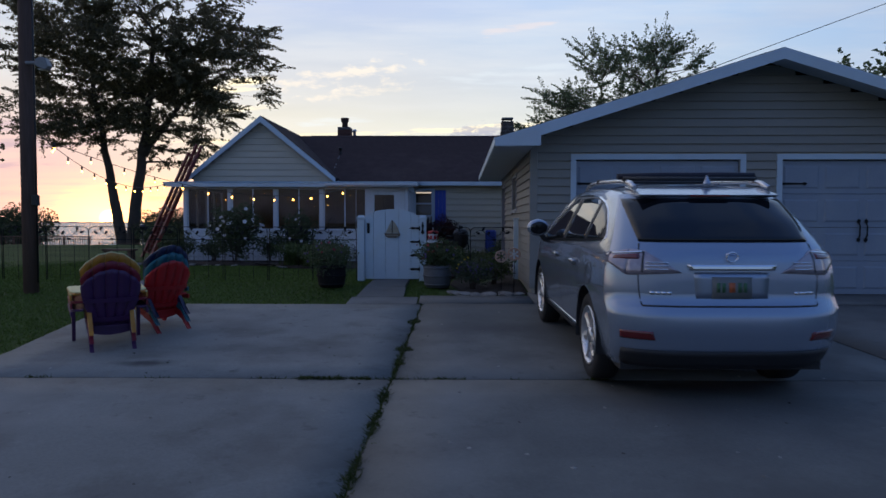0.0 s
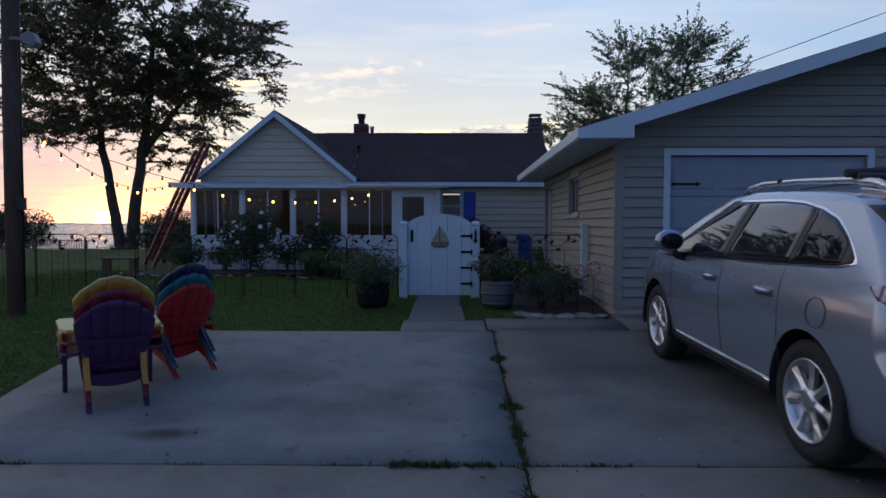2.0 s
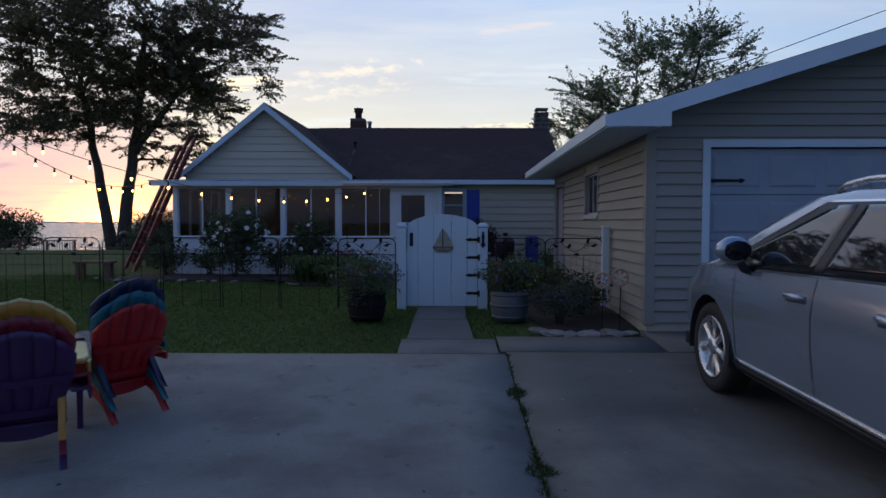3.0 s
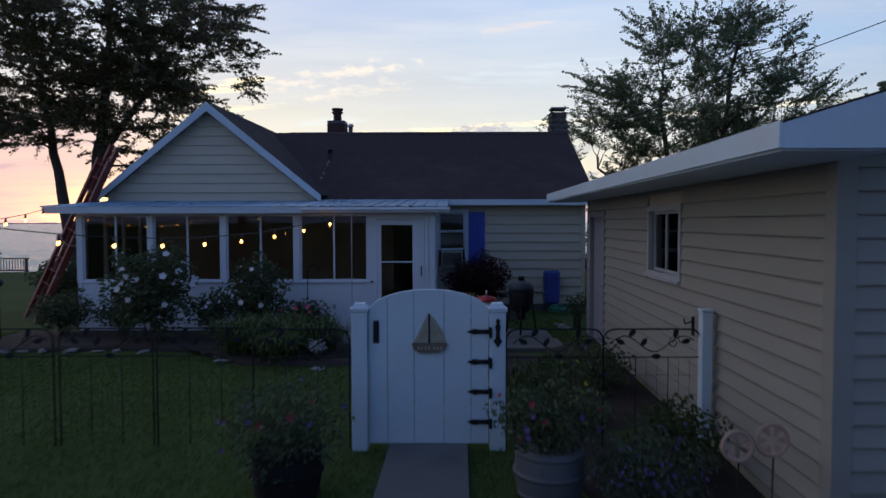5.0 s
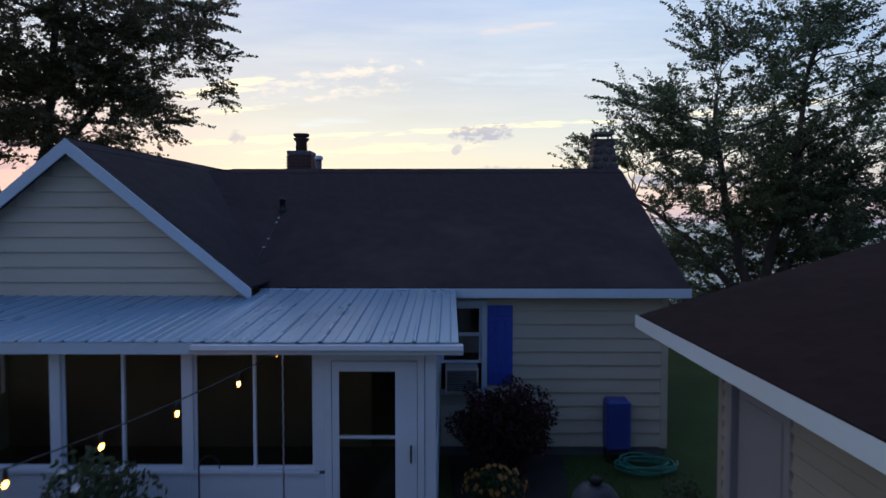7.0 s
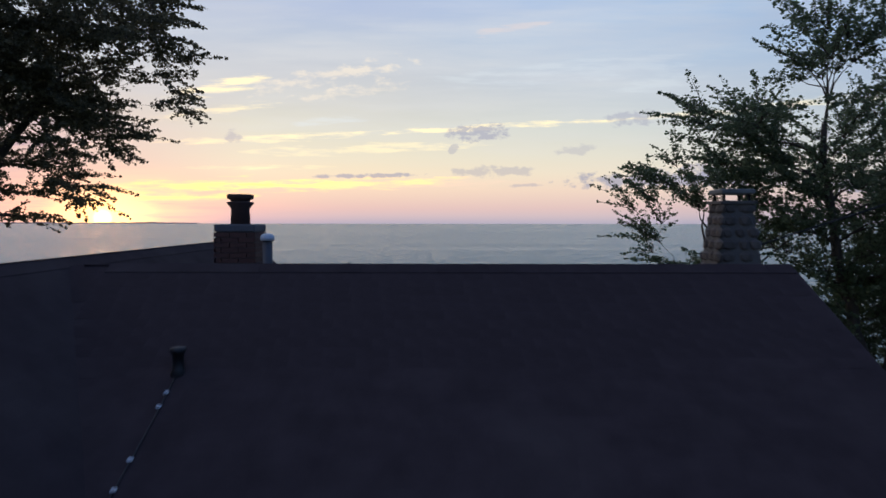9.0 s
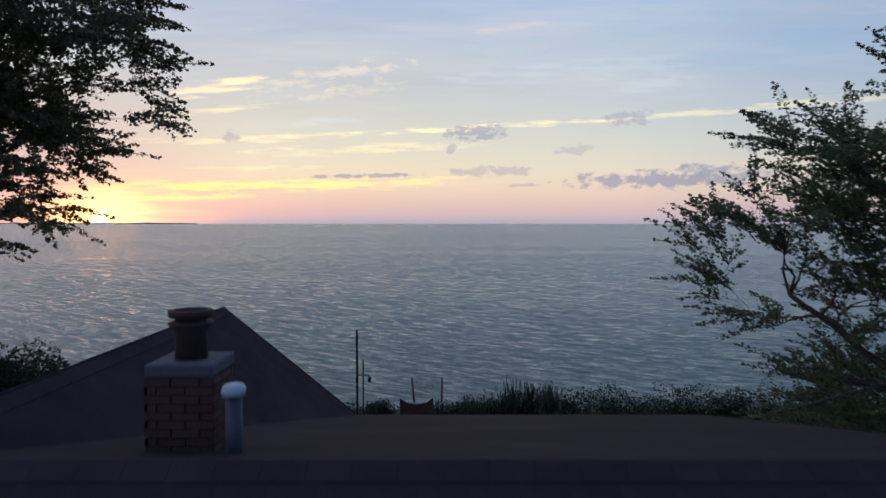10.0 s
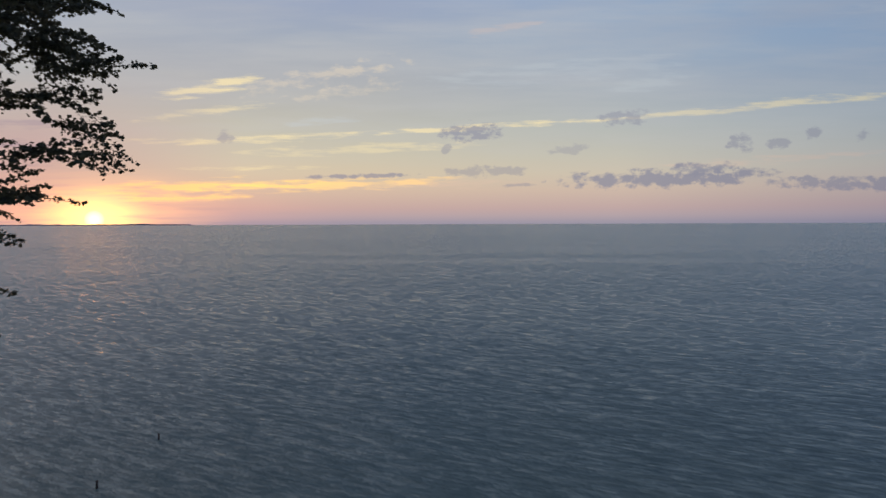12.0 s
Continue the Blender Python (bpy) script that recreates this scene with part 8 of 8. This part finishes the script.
# ---- bluff and shore ----
dr = thing("bluff_railing", (-22.5, 38, -0.3), "weathered brown wooden deck railing at the bluff", "railing")
zb = ground_z(0, 38)
for i in range(5):
    x = -25.7 + i * 1.5
    part("post", box(x - 0.05, x + 0.05, 37.95, 38.05, zb - 0.1, 0.28), DECK_WOOD, dr)
part("top_rail", box(-25.8, -19.6, 37.93, 38.07, 0.28, 0.33), DECK_WOOD, dr)
part("bottom_rail", box(-25.8, -19.6, 37.97, 38.03, zb + 0.12, zb + 0.18), DECK_WOOD, dr)
for i in range(44):
    x = -25.6 + i * 0.138
    part("baluster", box(x - 0.02, x + 0.02, 37.955, 37.968, zb + 0.1, 0.27), DECK_WOOD, dr)
lowf = thing("low_fence", (-18.5, 38.5, -0.4), "low dark wire fence along the bluff", "fence")
for i in range(6):
    x = -19.4 + i * 0.8
    part("picket", box(x, x + 0.05, 38.45, 38.5, ground_z(0, 38.5) - 0.1, 0.0 - 0.02 * i), DECK_WOOD, lowf)
part("wire", box(-19.4, -15.3, 38.46, 38.49, -0.12, -0.09), DECK_WOOD, lowf)
st = thing("bluff_stair", (-1.6, 45, ground_z(0, 45)), "wooden stair head leading down to the water", "stairs")
part("platform", box(-2.0, -0.85, 45.2, 46.6, -1.12, -1.0), GREY_WOOD, st)
bm = bmesh.new()
prism(bm, [(-2.35, -1.25), (-1.15, -1.25), (-1.15, -0.24), (-1.4, -0.42), (-1.75, -0.48), (-2.1, -0.42), (-2.35, -0.26)], 1, 44.45, 44.53)
part("front_panel", bm, mat("red_brown_board", (0.10, 0.04, 0.03), 0.8, var=0.3), st)
for x, lean in ((-1.9, -0.14), (-0.86, 0.03)):
    bm = bmesh.new()
    tube(bm, [(x, 46.5, -1.2), (x + lean, 47.05, -0.14)], 0.045, 6)
    part("hand_post", bm, DECK_WOOD, st)
    bm = bmesh.new()
    tube(bm, [(x, 46.5, -1.0), (x, 49.5, -2.9)], 0.05, 6)
    part("stringer", bm, GREY_WOOD, st)
for i in range(7):
    part("tread", box(-1.9, -0.86, 46.65 + i * 0.4, 46.9 + i * 0.4, -1.22 - i * 0.25, -1.18 - i * 0.25), GREY_WOOD, st)
tp = thing("garden_pole", (-2.37, 33.35, 0), "thin dark pole behind the house", "pole")
bm = bmesh.new()
tube(bm, [(-2.37, 33.35, -0.2), (-2.37, 33.35, 4.08)], 0.022, 6)
part("shaft", bm, BLACK, tp)
bf = thing("bird_feeder_pole", (-3.6, 44, ground_z(0, 44)), "thin pole with small hanging feeders", "bird feeder")
bm = bmesh.new()
tube(bm, [(-3.6, 44, -1.2), (-3.6, 44, 1.25)], 0.025, 6)
part("shaft", bm, BLACK, bf)
bm = bmesh.new()
tube(bm, [(-3.82, 44, 0.62), (-3.75, 44, 0.70), (-3.6, 44, 0.66), (-3.45, 44, 0.70), (-3.38, 44, 0.62)], 0.014, 5)
part("arm", bm, BLACK, bf)
for x in (-3.82, -3.38):
    part("feeder", lathe(bmesh.new(), [(0.02, 0.63), (0.06, 0.60), (0.05, 0.48), (0.07, 0.46), (0.02, 0.45)], 10, (x, 44, 0)), BLACK, bf)
for x, y in ((-16.6, 61.9), (-16.55, 56.0)):
    w = thing("mooring_stake", (x, y, LAKE_Z), "thin dark stake standing in the lake", "stake", "mooring stakes")
    bm = bmesh.new()
    tube(bm, [(x, y, LAKE_Z - 0.6), (x + 0.02, y, LAKE_Z + 0.32)], [0.055, 0.05], 8)
    part("shaft", bm, DECK_WOOD, w)

# ---- trees ----
def tree(name, at, stems, blobs, clusters, per, leaf, leaf_material, label, seed, twig=1.1, limb_r=0.11, rise=0.12, droop=0.10, spray=0.125, lobes=0.5, void=-1.0):
    rng, rnd = np.random.default_rng(seed), random.Random(seed)
    tr = thing(name, at, label, "tree")
    nodes = []
    for pts, r0, r1 in stems:
        n = 7
        fine = []
        for i in range(n * (len(pts) - 1) + 1):
            k, t = min(i // n, len(pts) - 2), (i - n * min(i // n, len(pts) - 2)) / n
            fine.append(Vector(pts[k]).lerp(Vector(pts[k + 1]), t) + Vector((noise.noise((i * 0.4, seed, 0)), noise.noise((i * 0.4, seed, 5)), 0)) * 0.12)
        rad = [r0 + (r1 - r0) * (i / (len(fine) - 1)) ** 0.8 for i in range(len(fine))]
        rad[0] *= 1.35
        bm = bmesh.new()
        tube(bm, fine, rad, 10)
        part("trunk", bm, BARK, tr)
        nodes += [(p, r) for p, r in zip(fine, rad)][int(len(fine) * 0.28):]
    total = sum(b[1][0] * b[1][1] * b[1][2] for b in blobs)
    cl = []
    for c, r in blobs:
        k = max(6, int(clusters * r[0] * r[1] * r[2] / total))
        d = rng.normal(size=(k, 3))
        d /= np.linalg.norm(d, axis=1)[:, None]
        spots = [Vector(c) + Vector((a[0] * r[0], a[1] * r[1], a[2] * r[2])) * s for a, s in zip(d, rng.uniform(0.12, 1, k) ** 0.42)]
        cl += [p for p in spots if noise.noise((p.x * lobes + seed, p.y * lobes, p.z * lobes * 1.5)) > void]
    start = Vector(stems[0][0][-1])
    trunk_tops = [Vector(s[0][-1]) for s in stems]
    cl.sort(key=lambda p: min((p - q).length for q in trunk_tops))
    bm = bmesh.new()
    centres = []
    mids = Vector((sum(b[0][0] for b in blobs) / len(blobs), sum(b[0][1] for b in blobs) / len(blobs), 0))
    for p in cl:
        best, bd = None, 1e9
        for q, r in nodes:
            d = (p - q).length + max(0, q.z - p.z + 0.3) * 0.9 + (0.6 if r < 0.03 else 0)
            if d < bd:
                best, bd = (q, r), d
        q, r = best
        L = (p - q).length
        r0 = min(r * 0.75, limb_r * min(1, 0.25 + L / 6))
        mid1 = q.lerp(p, 0.35) + Vector((rnd.gauss(0, .06), rnd.gauss(0, .06), 0.10)) * L
        mid2 = q.lerp(p, 0.70) + Vector((rnd.gauss(0, .05), rnd.gauss(0, .05), 0.07)) * L
        tube(bm, [q, mid1, mid2, p], [r0, r0 * 0.75, r0 * 0.5, max(0.008, r0 * 0.25)], 5, False)
        nodes += [(mid1, r0 * 0.75), (mid2, r0 * 0.5), (p, max(0.012, r0 * 0.25))]
        outw = (p - q).normalized()
        away = Vector((p.x - mids.x, p.y - mids.y, 0)).normalized()
        for _ in range(6):
            d = (outw * 0.45 + away * 0.55 + Vector((rnd.gauss(0, 0.62), rnd.gauss(0, 0.62), rnd.gauss(rise, 0.28)))).normalized()
            length = twig * rnd.uniform(0.45, 1.25)
            tip = p + d * length + Vector((0, 0, -droop * length))
            bend = p.lerp(tip, 0.5) + Vector((0, 0, 0.05 * length))
            tube(bm, [p, bend, tip], [0.012, 0.009, 0.003], 3, False)
            # a spray of leaves: broad near the limb, narrow past the twig's tip, flatter than wide
            m = int(per / 6 * length / twig)
            t = rng.uniform(0.12, 1.06, m)[:, None]
            lift = 4 * 0.05 * length * t * (1 - t) * np.array([0, 0, 1.0])
            off = rng.normal(size=(m, 3)) * spray * np.array([1.0, 1.0, 0.55]) * (1.25 - 0.85 * t)
            centres.append(np.array(p)[None] + np.array(tip - p)[None] * t + lift + off)
    part("limb", bm, BARK, tr)
    pts = np.concatenate(centres)
    ob = new("crown", leaves_mesh("crown", pts - np.array(at), rng.uniform(0.6, 1.25, len(pts)) * leaf, rng, leaf_material, narrow=0.75))
    ob.parent, ob["kind"] = tr, "stuff"
    return tr


tree("maple_tree", (-20.1, 43.5, ground_z(0, 43.5)),
     [([(-20.4, 43.5, -1.2), (-21.0, 43.5, 2.2), (-21.7, 43.7, 6.0), (-22.7, 44.0, 10.5)], 0.44, 0.15),
      ([(-19.9, 43.4, -1.2), (-19.6, 43.4, 2.2), (-19.0, 43.4, 6.0), (-18.5, 43.5, 9.8), (-18.3, 43.6, 14.0)], 0.50, 0.13),
      ([(-19.05, 43.4, 5.7), (-17.4, 43.8, 8.1), (-15.4, 44.2, 10.8)], 0.28, 0.08)],
     [((-19.2, 44, 13.0), (7.4, 6.8, 6.4)), ((-14.7, 44.4, 11.5), (4.2, 4.6, 3.6)), ((-23.6, 43.4, 9.8), (4.6, 4.8, 4.0)), ((-18.0, 45.0, 8.2), (5.2, 4.2, 2.8)), ((-17.6, 45.2, 6.3), (2.0, 2.2, 1.6))],
     920, 370, 0.148, LEAF_MAPLE, "large two-trunk maple in dark summer leaf", 7, 1.65, 0.2, 0.04, 0.10, 0.125, 0.42, -0.10)
tree("lakeside_tree", (10.5, 34.2, ground_z(0, 34.2)),
     [([(10.5, 34.2, -0.5), (10.3, 34.2, 1.6), (9.7, 34.4, 4.0), (9.3, 34.6, 7.5)], 0.24, 0.07),
      ([(10.6, 34.2, -0.5), (10.9, 34.0, 2.0), (11.6, 33.8, 5.0), (12.0, 33.6, 9.0)], 0.22, 0.06),
      ([(10.5, 34.3, 0.6), (8.9, 35.2, 2.8), (7.2, 36.4, 4.4)], 0.15, 0.05),
      ([(10.6, 34.2, 0.8), (12.6, 34.6, 3.0), (14.4, 35.0, 5.6)], 0.15, 0.05)],
     [((10.8, 34.2, 7.2), (4.4, 4.2, 2.9)), ((7.9, 36.0, 6.1), (2.3, 2.6, 1.9)), ((7.1, 37.0, 4.5), (1.9, 1.7, 1.2)), ((13.3, 34.6, 5.5), (2.8, 2.8, 2.8)), ((9.8, 35.6, 3.4), (3.8, 2.8, 2.2)), ((6.0, 38.0, 5.0), (1.0, 1.2, 0.8)), ((12.2, 35.0, 1.7), (4.6, 2.6, 1.7)), ((9.6, 36.4, 1.3), (2.8, 2.2, 1.4)), ((12.8, 34.4, 3.4), (3.4, 2.6, 2.0)), ((10.0, 35.2, 2.3), (3.6, 2.6, 1.5)), ((14.2, 35.2, 2.6), (2.8, 2.6, 1.9)), ((12.6, 35.0, 4.4), (3.2, 2.4, 2.2)), ((9.6, 35.0, 4.8), (3.0, 2.4, 1.8)), ((9.4, 34.2, 9.5), (0.9, 0.9, 1.2)), ((11.8, 33.8, 9.9), (0.9, 0.9, 1.3)), ((7.9, 36.0, 7.7), (0.8, 0.8, 0.9))],
     760, 380, 0.095, LEAF_RIGHT, "multi-stemmed leafy tree on the lawn by the lake", 8, 1.3, 0.10, 0.40, 0.0, 0.092, 0.55, -0.07)
tree("background_tree", (33, 48, -0.4), [([(33, 48, -1.5), (33.2, 48, 5), (33, 48.3, 9)], 0.35, 0.12)],
     [((33, 48, 9.3), (5.5, 5, 4.3))], 110, 84, 0.34, LEAF_RIGHT, "rounded tree behind the garage", 9, 1.3, 0.14)
tree("background_tree", (-39.5, 50, -0.4), [([(-39.5, 50, -2.5), (-39.2, 50, 4), (-39.6, 50.2, 7)], 0.35, 0.12)],
     [((-39, 50, 7.2), (5.2, 4.6, 3.2))], 100, 84, 0.34, LEAF_MAPLE, "dark tree at the edge of the lawn", 10, 1.2, 0.14)
for i, (x, y, r, h) in enumerate(((-26.0, 41.0, 2.3, 1.35), (-29.5, 41, 2.4, 1.5), (-33.5, 42, 2.6, 1.6))):
    shrub("lakeside_bush", (x, y, ground_z(0, y)), (r, r * 0.8, h), LEAF_DARK, "dark rounded bush at the lawn's edge", "bush", 0.16, 10000, 120 + i, lift=0.2)
for i, (x, y, r, h) in enumerate(((-14.7, 42.4, 2.2, 1.42), (-17.2, 42.6, 2.2, 1.5), (-12.3, 43.2, 1.4, 0.78), (-10.8, 43.8, 1.3, 0.42), (-8.4, 43.9, 1.3, 0.36), (-6.2, 44.0, 1.2, 0.40), (-4.6, 44.2, 0.9, 0.36), (-3.1, 44.3, 0.6, 0.40),
                                 (-0.2, 44.0, 0.9, 0.42), (1.2, 43.6, 0.9, 0.55), (2.3, 43.4, 0.8, 0.70), (3.4, 43.2, 1.0, 0.66), (4.7, 43.1, 1.2, 0.78), (6.1, 43.0, 0.9, 0.62), (7.4, 42.8, 1.4, 0.84), (8.6, 42.8, 0.9, 0.70), (9.8, 42.6, 1.3, 0.86), (11.6, 42.4, 1.6, 0.78), (14.0, 42.2, 1.8, 1.0), (16.8, 42.2, 2.2, 1.1), (20, 42, 2.6, 1.2), (3.0, 41.4, 1.3, 0.5), (5.2, 40.9, 1.5, 0.55), (7.4, 40.6, 1.4, 0.5), (9.6, 40.2, 1.6, 0.6), (12.0, 39.8, 1.7, 0.7), (1.2, 42.2, 0.9, 0.35))):
    shrub("bluff_bush", (x, y, ground_z(0, y) - 0.05), (r, r * 0.6, h), LEAF_BLUFF, "dark wild bush on the bluff edge", "bush", 0.14 if i < 2 else 0.085, 12000 if i < 2 else 3200, 140 + i, lift=0.05)
rnd = random.Random(77)
for i in range(34):
    x = rnd.uniform(-8, 12) if i > 9 else rnd.gauss(2.4, 1.0)
    y = (44.1 if x < 0 else 43.4 - 0.09 * x) + rnd.uniform(-0.5, 0.4)
    h = rnd.uniform(0.45, 0.9) if x < 0 else rnd.uniform(0.7, 1.25) + (0.4 if 1.4 < x < 3.6 else 0.0)
    clump("wild_grass", (x, y, ground_z(0, y) - 0.02), h, h * rnd.uniform(0.35, 0.6), LEAF_GREY if i % 3 == 0 else LEAF_BLUFF, "tall wild grass on the bluff edge", "plant", rnd.randint(40, 90), 170 + i, 0.020)

# ---- weeds in the joints, grass ----
def lawn(seed, n, x0, x1, y0, y1, keep, material=GRASS):
    rng = np.random.default_rng(seed)
    x, y = rng.uniform(x0, x1, n), rng.uniform(y0, y1, n)
    ok = np.array([keep(a, b) for a, b in zip(x, y)])
    if x1 - x0 > 8:
        ok &= (rng.uniform(size=n) < (x - x0) / 3.0) & (rng.uniform(size=n) < (y - y0) / 2.0)
    x, y = x[ok], y[ok]
    z = np.array([ground_z(a, b) for a, b in zip(x, y)]) - 0.015
    m = len(x)
    t = rng.uniform(0, 6.28, m)
    h, w = rng.uniform(0.02, 0.042, m), rng.uniform(0.006, 0.010, m)
    dx, dy = rng.normal(0, 0.025, m), rng.normal(0, 0.025, m)
    a = np.stack([x - np.cos(t) * w, y - np.sin(t) * w, z], 1)
    b = np.stack([x + np.cos(t) * w, y + np.sin(t) * w, z], 1)
    c = np.stack([x + dx, y + dy, z + h], 1)
    v = np.stack([a, b, c], 1).reshape(-1, 3)
    f = np.arange(3 * m).reshape(-1, 3)
    return cloud_mesh("grass", v.tolist(), f.tolist(), material)


def lawn_here(x, y):
    if drive_left(y) - 0.02 < x < 11.3 and y < (10.32 if x < -0.06 else 10.42):
        return False
    if (-0.04 if y < 13.3 else -0.6 if y > 15 else -0.15) < x < 0.72 and y < 19.2:
        return False
    if x > 1.0 and y < 11.0:
        return False
    if x > 2.8 and y < 18.3:
        return False
    if x > 1.3 and y > 11.4 and y < 17.9:
        return False
    if y > 13.4 and 0.6 < x < 1.9 and y < 17:
        return False
    if y > 17.4 + 0.9 * max(0, min(1, (-x - 2.4) / -1.2)) and -7.3 < x < -0.7:
        return False
    if y > 16.4 and -2.6 < x < -0.7:
        return False
    if y > 19.2 and x < 0.3:
        return False
    return True


def joint_weed_here(x, y):
    w = 0.007 + 0.035 * max(0, noise.noise((y * 5.0, 4.0, 0)) - 0.02)
    for c, half, wide in ((9.0, 0.20, 0.085), (8.55, 0.08, 0.04), (7.42, 0.26, 0.075), (6.85, 0.22, 0.06), (5.75, 0.25, 0.05), (5.1, 0.3, 0.055), (4.2, 0.4, 0.04), (3.1, 0.35, 0.03)):
        if abs(y - c) < half:
            w = max(w, wide * (1 - (abs(y - c) / half) ** 2) * (0.75 + 0.9 * noise.noise((y * 9.0, c, 0))))
    if y > 9.25 or 7.75 < y < 8.4:
        w *= 0.5
    return abs(x - joint_x(y) - 0.007 - 0.025 * noise.noise((y * 2.3, 8, 0))) < w


def cross_weed_here(x, y):
    w = 0.016 * max(0, noise.noise((x * 3.0, 7.3, 0)) + 0.02)
    for x0, x1, wide in ((0.14, 0.56, 0.045), (0.60, 0.78, 0.03)):
        if x0 < x < x1:
            w = wide * (0.6 + 0.8 * abs(noise.noise((x * 11, 2, 0))))
    return abs(y - 6.272) < w


# crumbs of stone and dead leaves blown over the slabs
rng = np.random.default_rng(5)
v, f = [], []
for k in range(170):
    x, y = rng.uniform(-2.6, 5.0), rng.uniform(2.6, 10.2)
    r, z = rng.uniform(0.006, 0.020), ground_z(0, y) + 0.031
    o, t0 = len(v), rng.uniform(0, 6.28)
    for q in range(5):
        rr = r * rng.uniform(0.6, 1.3)
        v.append((x + rr * math.cos(t0 + q * 1.257), y + rr * math.sin(t0 + q * 1.257), z))
    v.append((x, y, z + r * rng.uniform(0.3, 0.8)))
    f += [(o + q, o + (q + 1) % 5, o + 5) for q in range(5)]
ob = new("drive_crumbs", cloud_mesh("drive_crumbs", v, f, leaf_mat("crumb_grit", (0.03, 0.028, 0.025), (0.34, 0.33, 0.30), 0.9, 0.0)))
tagged(ob, "small stone crumbs and leaf bits on the drive", "grit", kind="stuff")
for seed, box_, test, word in ((3, (0.75, 1.3, 2.2, 10.3), joint_weed_here, "long"), (4, (-3.0, 3.0, 6.18, 6.37), cross_weed_here, "cross")):
    ob = new("joint_weed", lawn(seed, 42000 if word == "long" else 14000, *box_, test, WEED))
    ob.location = (0, 0, 0.035)
    tagged(ob, f"ragged weeds growing in the {word} concrete joint", "weeds", kind="stuff")
ob = new("grass", lawn(1, 290000, -11.5, 2.8, 3.5, 22.0, lawn_here))
tagged(ob, "short mown grass of the front lawn", "grass", kind="stuff")

# ---- shingles, the nearest as single pieces ----
shingles(mroof, *front, SHINGLE, 1, 290, keep=lambda p: p.x > CX + (CZ - p.z) / CSL - 0.1)
shingles(mrear, *rear, SHINGLE, 2, 0, keep=lambda p: p.x > CX + (CZ - p.z) / CSL - 0.1)
gq = ((GRX0, GRY0, 2.50), (GRX0, GRY1, 2.50), (GXM, GRY1, GRIDGE), (GXM, GRY0, GRIDGE))
shingles(groof, *gq, SHINGLE_BROWN, 3, 290, near_top=False)
